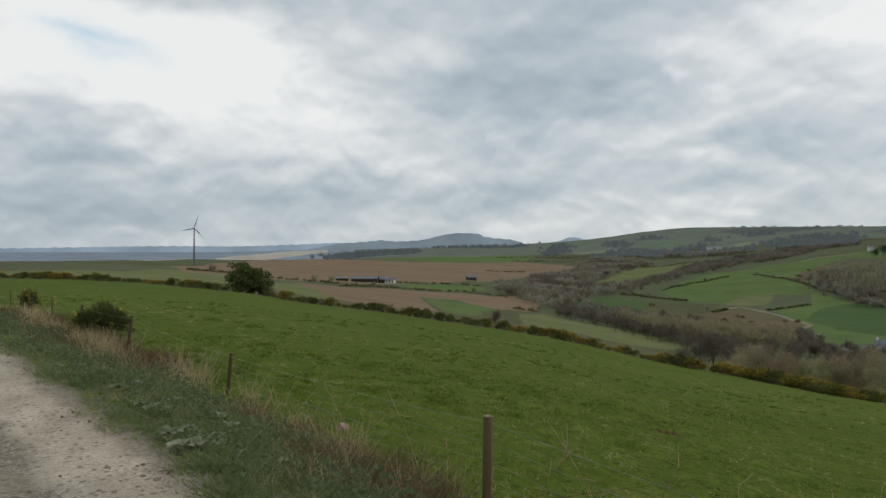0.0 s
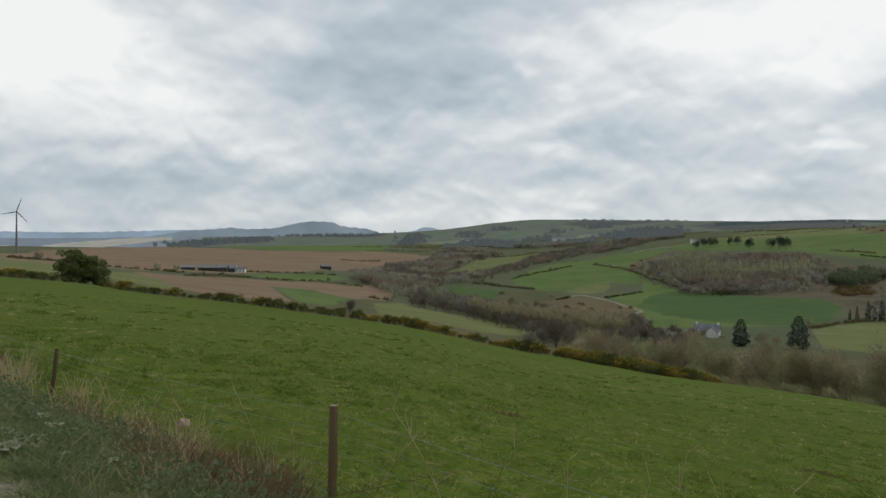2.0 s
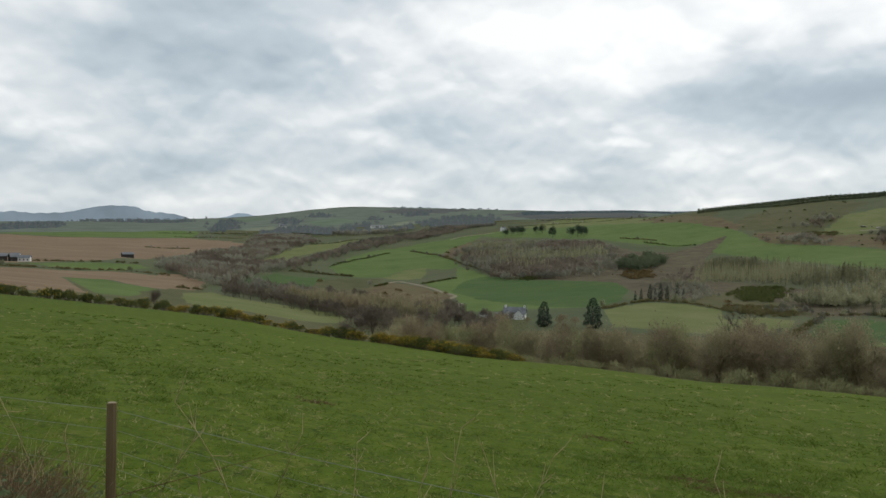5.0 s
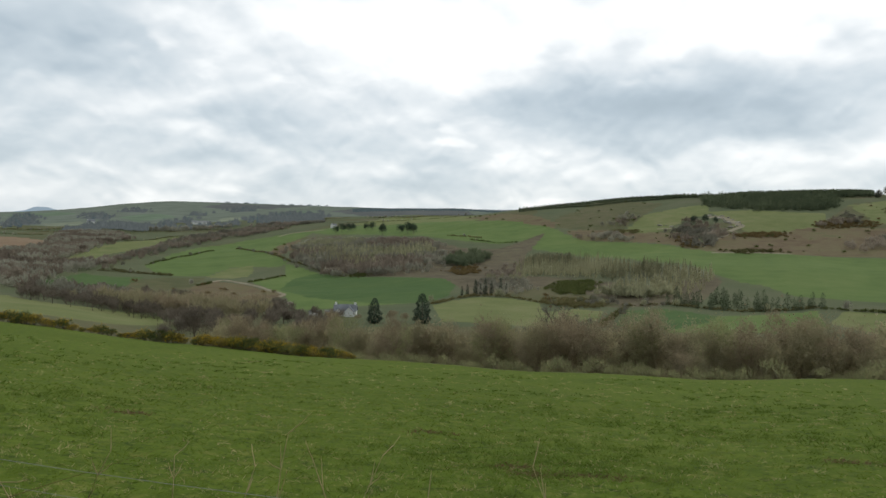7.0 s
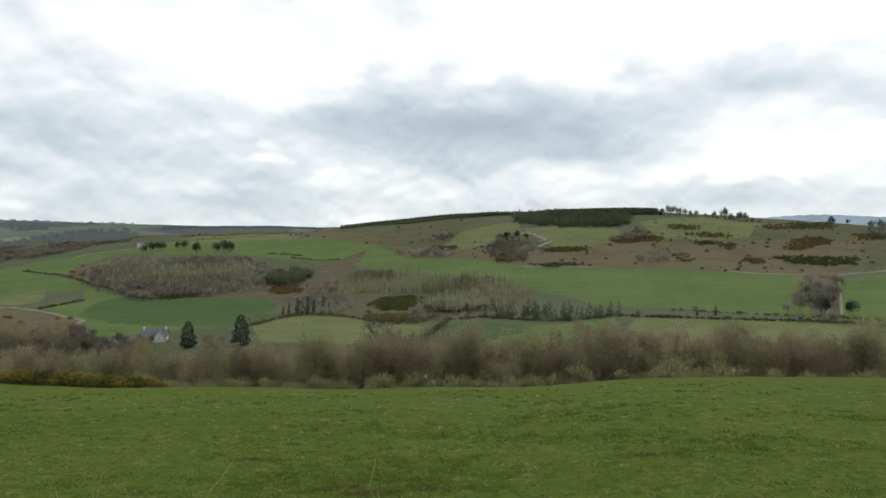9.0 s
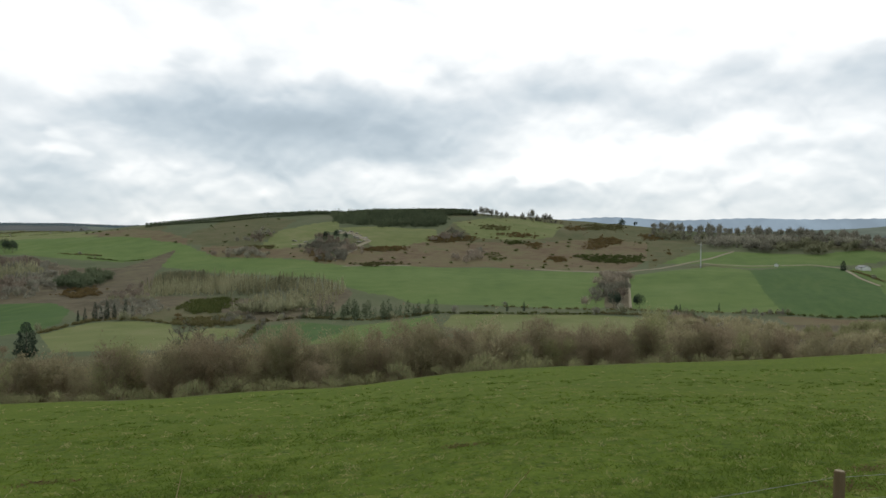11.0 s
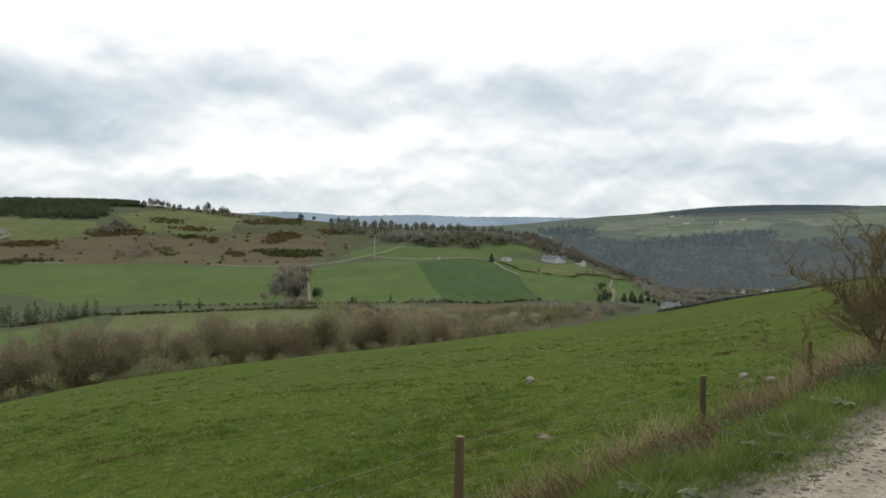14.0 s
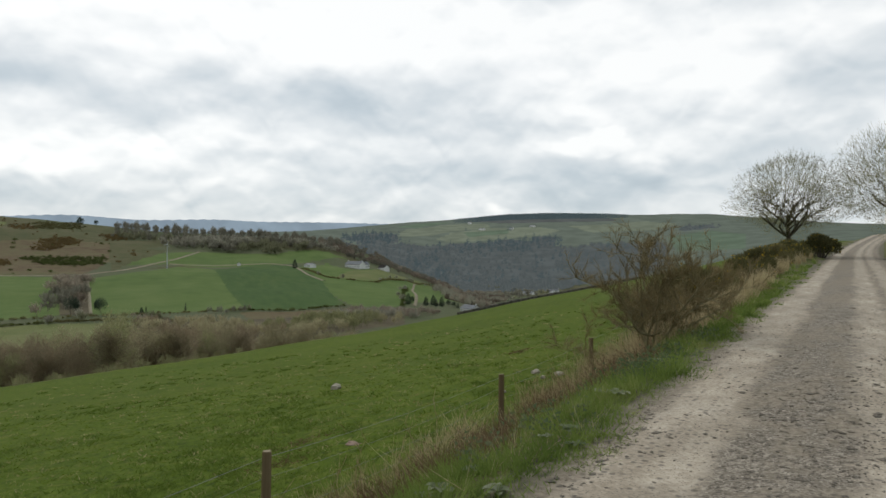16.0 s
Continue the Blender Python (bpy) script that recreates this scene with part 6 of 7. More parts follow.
for b, r, k in ((111.6, 590, .5), (112.0, 586, .42), (108.6, 590, .5), (85.15, 535, .85), (83.75, 1410, 1.35), (84.8, 1440, .8), (31.6, 1390, 1.3), (32.1, 1400, 1.5), (32.6, 1395, 1.4), (33.0, 1385, 1.3), (34.1, 1374, 1.2), (34.6, 1370, 1.3), (35.4, 1241, 1.6), (36.8, 1237, 1.4), (37.4, 1230, 1.7), (37.9, 1225, 1.5), (60.0, 1120, 1.0), (60.8, 1120, 1.1), (61.5, 1110, .9)):
    again(PINE, polar(b, r), b * 70 % 360, k)


# ---------------------------------------------------------------- the fence beside the track
def part(name, v, f, mat, parent, label="", smooth=False):
    ob = mesh_object(name, v, f, [M[mat]], smooth=smooth, parent=parent)
    if label:
        ob["label"] = label
    return ob


def post_shape(seed, tall, thick=0.046):
    rng = np.random.default_rng(seed)
    n, rows = 10, 7
    ang = np.linspace(0, 2 * math.pi, n, endpoint=False)
    v = []
    for k in range(rows):
        h = -0.35 + (tall + 0.35) * k / (rows - 1)
        rad = thick * (1 + 0.08 * np.sin(ang * 3 + seed)) * (1 - 0.08 * k / rows) * rng.uniform(0.96, 1.04)
        v.append(np.c_[np.cos(ang) * rad, np.sin(ang) * rad, np.full(n, h)])
    v.append(np.c_[np.cos(ang) * thick * 0.8, np.sin(ang) * thick * 0.8, np.full(n, tall + 0.008)])
    v = np.concatenate(v)
    i, j = np.meshgrid(np.arange(rows), np.arange(n), indexing="ij")
    q = np.stack([i * n + j, i * n + (j + 1) % n, (i + 1) * n + (j + 1) % n, (i + 1) * n + j], -1).reshape(-1, 4)
    return v, q, rows * n, n


POSTS = ((-38.2, 0.95, 2), (-33.0, 1.0, 2), (-27.9, 1.0, -1), (-23.2, 0.95, 1), (-18.1, 0.95, 6), (-11.75, 0.74, 5), (-5.1, 1.0, 1), (0.0, 1.0, 0), (5.17, 1.0, -1), (10.15, 0.86, -2), (14.4, 0.84, 0.5), (19.0, 1.0, 1), (24.0, 1.0, -2), (29.0, 1.0, 0))


def build_fence():
    fence = tagged(new("post_and_wire_fence"), "weathered wooden post and wire fence along the grass verge", "fence")
    tops = []
    for k, (l, tall, lean) in enumerate(POSTS):
        v, q, first, n = post_shape(k, tall, 0.034 if l < -5.5 else 0.046)
        x, y, z = at(l, FENCE)
        z -= 0.02
        post = part("post", v, q, "post", fence)
        post.matrix_basis = pose(x, y, z, lean, -lean * 0.6, 30 * k)
        cap = part("post_top", np.r_[v[first:first + n], [(0, 0, tall + 0.012)]], [(j, (j + 1) % n, n) for j in range(n)], "post_top", post, "pale sawn post top")
        tops.append((x, y, z, tall))
    for w, frac in enumerate((0.93, 0.74, 0.55, 0.38, 0.22)):
        pts = []
        for (x0, y0, z0, t0), (x1, y1, z1, t1) in zip(tops, tops[1:]):
            for u in np.linspace(0, 1, 7)[:-1]:
                sag = 0.05 * 4 * u * (1 - u) * (1 + 0.3 * w)
                pts.append((x0 + (x1 - x0) * u, y0 + (y1 - y0) * u, z0 + t0 * frac + (z1 + t1 * frac - z0 - t0 * frac) * u - sag))
        pts = np.array(pts) + np.r_[ACROSS * 0.055, 0]
        part("wire", *tube(pts, np.full(len(pts), 0.0017 if w else 0.0022), 4), "wire", fence)
    return fence


build_fence()


# ---------------------------------------------------------------- stones
def rock(name, place, size, label, mat="stone", seed=0, category="stone", group=""):
    rng = np.random.default_rng(seed)
    bm = bmesh.new()
    bmesh.ops.create_icosphere(bm, subdivisions=2, radius=1)
    for v in bm.verts:
        n = v.co.normalized()
        v.co = Vector((v.co.x * size[0], v.co.y * size[1], v.co.z * size[2])) * (1 + 0.4 * noise.noise(n * 1.7 + Vector((seed, 0, 0))) + 0.22 * noise.noise(n * 4 + Vector((0, seed, 0))))
    me = bpy.data.meshes.new(name)
    bm.to_mesh(me)
    bm.free()
    me.materials.append(M[mat])
    ob = new(name, me)
    ob.matrix_basis = pose(*place, rng.uniform(-12, 12), rng.uniform(-12, 12), rng.uniform(0, 360))
    return tagged(ob, label, category, group)


rock("boulder", at(17.3, 13.6, 0.05), (0.18, 0.13, 0.12), "pale rounded boulder lying in the pasture", seed=1)
for k, (l, s, r) in enumerate(((16.0, 6.5, 0.15), (15.2, 5.6, 0.13), (15.0, 5.9, 0.08), (13.6, 6.2, 0.08))):
    rock("field_stone", at(l, s, 0.04), (r * 0.85, r * 0.6, r * 0.45), "pale stone half sunk in the grass by the fence", seed=10 + k, group="stones by the fence")
rock("pink_stone", at(9.75, 7.1, -0.01), (0.16, 0.09, 0.06), "pinkish flat stone in the field grass", mat="pink", seed=20)
rock("pink_stone", at(-9.05, 5.3, -0.01), (0.12, 0.09, 0.11), "pinkish stone in dead grass by the fence", mat="pink", seed=21)
rock("flat_stone", at(-8.7, 4.5, -0.01), (0.11, 0.07, 0.04), "pale flat stone in the verge", seed=22)
for k, (l, s, r) in enumerate(((-11.1, 3.75, 0.10), (-10.9, 3.9, 0.07), (-24, 4.6, .2), (-22, 4.4, .18))):
    rock("verge_stone", at(l, s, 0.03), (r * 1.2, r * 0.7, r * 0.5), "pale broken stone among verge weeds", seed=30 + k, group="stones on the verge")
for k, (l, s) in enumerate(((6.0, 3.6), (9.8, 3.6), (6.6, 3.9), (5.2, 3.9), (12.6, 4.2))):
    rock("earth_clod", at(l, s, 0.05), (0.2, 0.15, 0.12), "dark clod of dug earth under the fence", mat="rust", seed=50 + k, category="earth", group="clods under the fence")

# loose gravel on the track
rng = np.random.default_rng(3)


def pebble_shape(seed):
    r = np.random.default_rng(seed)
    v = np.array([(1, 0, 0), (-1, 0, 0), (0, 1, 0), (0, -1, 0), (0, 0, 0.8), (0, 0, -0.8)], float) * r.uniform(0.6, 1.2, (6, 1))
    return v, np.array([(0, 2, 4), (2, 1, 4), (1, 3, 4), (3, 0, 4), (2, 0, 5), (1, 2, 5), (3, 1, 5), (0, 3, 5)])


def gravel():
    n = 24000
    side = rng.random(n) < 0.72
    l = np.where(side, rng.uniform(1.0, 1.0, n) * 2.0 + rng.exponential(5.0, n), -2.5 - rng.exponential(5.0, n))
    s = rng.uniform(-2.2, 1.95, n)
    heap = np.sin(l * 1.1 + 2 * np.sin(s * 1.7)) * np.sin(s * 2.6 + l * 0.4)
    keep = (heap > rng.uniform(-0.9, 0.5, n)) & (np.abs(l) < 45) & ~((np.abs(s - 1.2) < 0.42) & (rng.random(n) < 0.75))
    l, s = l[keep], s[keep]
    n = len(l)
    x, y = l * ALONG[0] + s * ACROSS[0], l * ALONG[1] + s * ACROSS[1]
    z = height(x, y)
    size = np.minimum(rng.lognormal(-4.55, 0.55, n), 0.045)
    v0, f0 = pebble_shape(1)
    turn = rng.uniform(0, 6.28, n)[:, None]
    sx, sy = size[:, None] * rng.uniform(0.7, 1.6, (n, 1)), size[:, None] * rng.uniform(0.6, 1.1, (n, 1))
    px, py = v0[:, 0] * sx, v0[:, 1] * sy
    v = np.stack([x[:, None] + px * np.cos(turn) - py * np.sin(turn), y[:, None] + px * np.sin(turn) + py * np.cos(turn), z[:, None] + v0[:, 2] * size[:, None] * 0.6 + size[:, None] * 0.15], -1)
    f = f0[None] + (np.arange(n) * 6)[:, None, None]
    tagged(mesh_object("loose_gravel", v.reshape(-1, 3), f.reshape(-1, 3), [M["pebble"]], smooth=False), "loose grey stones scattered over the track", "gravel", kind="stuff")


gravel()


# ---------------------------------------------------------------- grasses and weeds
def tufts(name, l, s, tall, blades, mat, label, seed, width=0.006, flop=0.5, foot=0.03):
    """Tufts of thin blades on the ground at (l, s)."""
    r = np.random.default_rng(seed)
    x, y = l * ALONG[0] + s * ACROSS[0], l * ALONG[1] + s * ACROSS[1]
    z = height(x, y)
    base = np.repeat(np.c_[x, y, z - 0.01], blades, 0)
    n = len(base)
    base[:, :2] += r.normal(size=(n, 2)) * foot
    t = np.repeat(tall, blades) * r.uniform(0.45, 1.1, n)
    way = np.c_[r.normal(size=(n, 2)) * flop * t[:, None], t]
    wide = np.repeat(np.hypot(l, s), blades)
    w = width * np.maximum(1.0, wide / 9.0)
    tagged(mesh_object(name, *slivers(r, base, way, w), [M[mat]], smooth=False), label, "grass", kind="stuff")


def strew(n, seed, near=5.5, far=60, lo=4.4):
    """Spots on the field, thinning out with distance."""
    r = np.random.default_rng(seed)
    b, d = np.radians(r.uniform(-40, 143, n)), near * (far / near) ** r.random(n)
    x, y = d * np.sin(b), d * np.cos(b)
    l, s = x * ALONG[0] + y * ALONG[1], x * ACROSS[0] + y * ACROSS[1]
    ok = s > lo
    return l[ok], s[ok]


rng = np.random.default_rng(4)
l, s = strew(24000, 1, 5.5, 32)
tufts("pasture_grass", l, s, rng.uniform(0.025, 0.06, len(l)), 6, "blade", "short grazed green pasture grass", 2, 0.009, 1.5, 0.05)
l, s = strew(30000, 3, 5.5, 60)
clump = np.sin(l * 0.43 + 2 * np.sin(s * 0.3)) * np.sin(s * 0.36 + 1.3 * np.sin(l * 0.2)) + 0.6 * np.sin(l * 3.1 + s) * np.sin(s * 2.7 - l) + rng.normal(size=len(l)) * 0.45 > 0.62
l, s = l[clump], s[clump]
tufts("pasture_tussocks", l, s, rng.uniform(0.05, 0.12, len(l)), 16, "coarse", "darker tussocks of coarse grass in the pasture", 4, 0.010, 0.8, 0.12)
l, s = strew(4200, 5, 6, 60)
tufts("pale_grass", l, s, rng.uniform(0.03, 0.08, len(l)), 9, "straw", "bleached dead grass scattered in the pasture", 6, 0.007, 1.0, 0.09)


r = np.random.default_rng(20)
for l0, s0 in ((0.1, 11.7), (0.9, 11.8), (-0.7, 12.2), (-0.3, 11.6), (8.6, 7.6), (10.3, 8.4), (-3.0, 16.0), (22.0, 9.5), (5.5, 15.0), (-9.5, 14.0)):
    n = 26
    tufts("worn_grass", l0 + r.normal(size=n) * 0.32, s0 + r.normal(size=n) * 0.14, r.uniform(0.02, 0.06, n), 14, "rust", "worn brown patch of dead grass in the pasture", int(100 + 10 * abs(l0)), 0.012, 1.2, 0.10)


def verge_spots(n, seed, lo, hi, spread=9.0):
    r = np.random.default_rng(seed)
    l = np.where(r.random(n) < 0.5, 1, -1) * (1.0 + r.exponential(spread, n))
    ok = (l < 70) & (l > -45)
    return l[ok], r.uniform(lo, hi, n)[ok] + 0.12 * np.sin(l[ok] * 1.7)


l, s = verge_spots(8000, 11, 2.0, 4.2)
keep = (l < 7) | (s < 3.1 + 0.3 * np.sin(l))
l, s = l[keep], s[keep]
lush = 0.6 + 0.75 * np.sin(l * 1.9 + 2 * np.sin(s * 3)) * np.sin(s * 2.3 + l * 0.7)
size = rng.uniform(0.10, 0.26, len(l)) * np.maximum(0.4 + lush, 0.25)
up = l > 0
tufts("verge_grass", l[up], s[up], size[up], 11, "verge_blade", "lush rough grass on the track's verge", 12, 0.011, 0.5, 0.06)
tufts("verge_grass", l[~up], s[~up], size[~up] * 0.62, 14, "verge_dark", "rank dark grass and weeds on the track's verge", 23, 0.013, 0.9, 0.09)
l, s = verge_spots(1800, 13, 1.75, 2.3)
tufts("verge_grass", l, s, rng.uniform(0.03, 0.10, len(l)), 9, "verge_blade", "short grass creeping onto the grit edge", 14, 0.008, 0.7, 0.05)
l, s = verge_spots(700, 21, 2.2, 4.6, 7.0)
tufts("pale_grass", l, s, rng.uniform(0.12, 0.34, len(l)), 5, "straw", "single bleached grass blades among the verge grass", 22, 0.006, 0.7, 0.08)


def dead_grass():
    r = np.random.default_rng(15)

    def clumps(count, lo, hi, s_lo, s_hi, per, wide):
        """Uneven bunches along the fence."""
        c = np.c_[r.uniform(lo, hi, count), r.uniform(s_lo, s_hi, count)]
        n = r.integers(1, per + 1, count)
        c = np.repeat(c, n, 0)
        return c[:, 0] + r.normal(size=len(c)) * wide, c[:, 1] + r.normal(size=len(c)) * wide * 0.6, len(c)

    for count, lo, hi, s_lo, s_hi, tall_lo, tall_hi, flop in ((190, 10.5, 32, 2.9, 4.5, 0.4, 0.95, 0.24), (26, 4.5, 10, 3.9, 5.2, 0.2, 0.6, 0.4), (46, 28, 72, 3.4, 4.4, 0.5, 1.0, 0.22), (14, -14, -3.6, 3.9, 5.2, 0.25, 0.7, 0.4), (26, -34, -14, 3.4, 4.9, 0.3, 0.7, 0.35)):
        l, s, n = clumps(count, lo, hi, s_lo, s_hi, 8, 0.35)
        tufts("dead_grass", l, s, r.uniform(tall_lo, tall_hi, n), 13, "straw", "tall bleached dead grass along the fence", 16 + count, 0.008, flop, 0.09)
    # thick bunches of fawn stems
    for l0, s0, tall, count in ((-6.5, 3.9, 0.75, 12), (-5.2, 3.1, 0.55, 10), (-9.0, 4.3, 0.5, 7), (-16.5, 3.6, 0.9, 12), (-14.2, 3.5, 0.7, 10), (-12.4, 2.9, 0.4, 5), (-18.5, 3.7, 0.8, 10), (7.9, 4.4, 0.6, 8), (10.6, 4.1, 0.8, 10), (6.6, 4.8, 0.5, 7)):
        l, s = l0 + r.normal(size=count) * 0.22, s0 + r.normal(size=count) * 0.2
        tufts("dead_grass", l, s, r.uniform(0.35, 1.0, count) * tall, 17, "straw", "thick bunch of fawn dead grass on the bank", int(900 + 10 * l0), 0.008, 0.42, 0.10)
    for count, lo, hi, s_lo, s_hi, tall in ((46, -34, -13, 3.2, 4.9, 0.5), (14, -7.5, -4.6, 3.2, 4.2, 0.55), (75, 4.6, 12.5, 3.3, 4.5, 0.4), (30, 12, 22, 2.9, 4.2, 0.6), (16, 17, 40, 3.6, 4.6, 0.6), (8, -10, -6, 4.0, 4.7, 0.35)):
        l, s, n = clumps(count, lo, hi, s_lo, s_hi, 6, 0.3)
        tufts("dead_bracken", l, s, r.uniform(0.4, 1.0, n) * tall, 30, "rust", "rusty dead bracken tangled under the fence", 17 + count, 0.011, 0.8, 0.14)
    # low dark brambles and nettles on the bank
    for count, lo, hi, s_lo, s_hi in ((64, -15, -3.8, 2.3, 4.1), (16, 4.5, 14, 2.2, 3.0), (40, -32, -14, 2.2, 3.8)):
        l, s, n = clumps(count, lo, hi, s_lo, s_hi, 5, 0.3)
        x, y = l * ALONG[0] + s * ACROSS[0], l * ALONG[1] + s * ACROSS[1]
        base = np.repeat(np.c_[x, y, height(x, y)], 34, 0)
        base += r.normal(size=base.shape) * (0.16, 0.16, 0.0) + np.c_[np.zeros((len(base), 2)), r.uniform(0.01, 0.24, len(base))]
        far_off = np.repeat(np.hypot(l, s), 34)
        tagged(mesh_object("brambles", *flakes(r, base, r.uniform(0.025, 0.055, len(base)) * np.maximum(1, far_off / 12)), [M["bramble"]], smooth=False), "low dark brambles and nettles on the bank", "weeds", kind="stuff")


dead_grass()


def dock(seed):
    """A rosette of broad leaves, each folded along its rib."""
    r = np.random.default_rng(seed)
    g = Soup()
    for k in range(11):
        a = k * 2.4 + r.uniform(-0.3, 0.3)
        out, side = np.array((math.cos(a), math.sin(a), 0)), np.array((-math.sin(a), math.cos(a), 0))
        long, up = r.uniform(0.12, 0.26), r.uniform(0.35, 1.0)
        f = np.array((0.0, 0.25, 0.5, 0.8, 1.0))
        wide = np.array((0.01, 0.05, 0.065, 0.05, 0.005)) * long / 0.2
        mid = out * (f * long)[:, None] + np.array((0, 0, 1.0)) * (up * long * (f - 0.75 * f * f) * 1.3)[:, None]
        lift = np.array((0, 0, 0.25)) * wide[:, None]
        v = np.concatenate([mid - side * wide[:, None] + lift, mid, mid + side * wide[:, None] + lift])
        q = [(c * 5 + i, c * 5 + i + 1, (c + 1) * 5 + i + 1, (c + 1) * 5 + i) for c in range(2) for i in range(4)]
        g.add(v, [t for a0, b0, c0, d0 in q for t in ((a0, b0, c0), (a0, c0, d0))])
    return g.arrays()


DOCKS = []
for k in range(3):
    d = tagged(mesh_object("dock_plant", *dock(k), [M["leaf"]], smooth=False), "grey-green broad-leaved dock on the verge", "weed", "docks on the verge")
    d.matrix_basis = pose(*at((-6.6, 6.2, 4.9)[k], (2.3, 2.0, 2.1)[k], 0.02), 0, 0, 50 * k)
    d.scale = (0.45,) * 3
    DOCKS.append(d)
r = np.random.default_rng(19)
for l, s in [(-6.5 + r.normal() * 0.3, 2.3 + r.normal() * 0.18) for _ in range(9)] + [(-8.3 + r.normal() * 0.2, 2.45 + r.normal() * 0.12) for _ in range(5)] + [(6.4, 2.35), (6.6, 2.2), (8.6, 2.5), (8.9, 2.6), (11.2, 2.5)] + [(r.uniform(-9, -5.2), r.uniform(2.3, 3.4)) for _ in range(10)] + [(r.uniform(4.5, 12), r.uniform(2.1, 2.9)) for _ in range(5)] + [(r.uniform(-16, -9), r.uniform(2.2, 3.4)) for _ in range(16)]:
    again(DOCKS[r.integers(3)], at(l, s, 0.06), r.uniform(0, 360), r.uniform(0.3, 0.62))


def stalk(seed, tall):
    """A dry stem with a few short side shoots."""
    r = np.random.default_rng(seed)
    g = Soup()
    t = np.linspace(0, 1, 6)[:, None]
    lean = np.r_[r.normal(size=2) * 0.3 * tall, tall]
    pts = t * lean + t * t * np.r_[r.normal(size=2) * 0.18 * tall, -0.08 * tall]
    g.add(*tube(pts, np.linspace(0.0055, 0.0028, 6), 4))
    for i in (2, 3, 4, 4, 5):
        d = unit(lean + r.normal(size=3) * 0.6 * tall) * tall * r.uniform(0.1, 0.2)
        g.add(*tube([pts[i], pts[i] + d * 0.6, pts[i] + d + np.array((0, 0, 0.02))], [0.0045, 0.0035, 0.002], 3))
    return g.arrays()


for k, (l, s, tall) in enumerate(((-3.6, 5.0, 0.8), (-4.3, 4.9, 0.55), (-5.9, 4.9, 0.7), (-6.4, 4.8, 0.95), (-2.2, 4.9, 0.75), (-1.2, 5.2, 0.85), (0.6, 5.0, 0.8), (1.9, 5.2, 0.75), (6.9, 4.9, 0.85), (7.4, 4.7, 0.6), (6.0, 4.6, 0.7), (8.2, 4.8, 0.7), (-9.4, 4.6, 0.7), (-8.0, 4.9, 0.9), (11.5, 4.9, 0.8), (5.4, 4.9, 0.6), (-7.3, 4.4, 0.6), (-12.5, 4.5, 0.8), (-3.85, 4.95, 0.95), (-1.8, 4.9, 1.0), (-1.6, 5.0, 0.8), (-0.4, 4.9, 0.75), (3.3, 5.0, 0.8), (-4.9, 4.9, 0.85), (-2.9, 5.1, 0.7), (8.9, 5.0, 0.8), (9.4, 4.8, 0.7))):
    st = tagged(mesh_object("dry_stalk", *stalk(70 + k, tall * (1.5 if -4.2 < l < 2.5 else 1.0)), [M["straw"]]), "dry bent weed stalk beside the fence", "weed", "dry stalks by the fence")
    st.matrix_basis = pose(*at(l, s, -0.03))

# ---------------------------------------------------------------- shrubs and trees beside the track
LOW = (*(ALONG * -0.25 + ACROSS * 0.95), 0.16)
plant("broom_bush", broom(81, 3.2, 4.6, 8, 34, 0.16, LOW), {"trunk": "twig", "crown": "broom"}, at(14.5, 3.4, -0.05), "brown leggy broom bush growing through the fence", "shrub")
BROOM = plant("broom_bush", broom(82, 1.9, 2.6, 6, 14, 0.17), {"trunk": "bark", "crown": "broom"}, at(18.2, 4.1, -0.05), "brown broom bush among dead grass by the fence", "shrub", "brooms along the fence", 60)
SCRUB_BUSH = plant("gorse_bush", gorse_bush(83, 1.9, 2.9, 4200, 0.03, 0.15), {"trunk": "bark", "crown": "olive", "blossom": "yellow"}, at(26.0, 4.6, -0.05), "dense olive gorse bush beside the track", "gorse bush", "gorse along the track")
rr = np.random.default_rng(84)
for l in np.arange(21.0, 70.0, 2.3):
    again(SCRUB_BUSH if rr.random() < 0.6 else BROOM, at(l, 4.7 + rr.uniform(-0.5, 0.7), -0.08), rr.uniform(0, 360), rr.uniform(0.65, 1.0))
again(BROOM, at(20.5, 4.6, -0.05), 190, 1.0)
plant("gorse_bush", gorse_bush(85, 1.1, 1.45, 2600, 0.01, 0.12), {"trunk": "bark", "crown": "gorse", "blossom": "yellow"}, at(-22.6, 5.0, -0.05), "dark round gorse bush behind the fence", "gorse bush")
plant("gorse_bush", gorse_bush(86, 1.1, 0.75, 700, 0.12, 0.14), {"trunk": "bark", "crown": "gorse", "blossom": "yellow"}, at(-36, 5.0, -0.05), "small gorse bush with a yellow tip by the fence", "gorse bush")
TREE = plant("roadside_tree", round_tree(91, 10.0, 11.0, 14000, 0.65, 0.02, 8, 4, 0.0125, 0.16), {"trunk": "bark", "crown": "twig_bud"}, at(75.0, 5.1, -0.3), "spreading roadside tree with pale opening buds", "tree", "roadside trees", 10)
again(TREE, at(76.0, -4.4, -0.2), 140, 1.2)
again(SCRUB_BUSH, at(73.0, 2.6, -0.1), 40, 1.25)
again(SCRUB_BUSH, at(79.0, 3.2, -0.1), 80, 1.1)
again(SCRUB_BUSH, at(70.0, -3.6, -0.1), 10, 0.7)


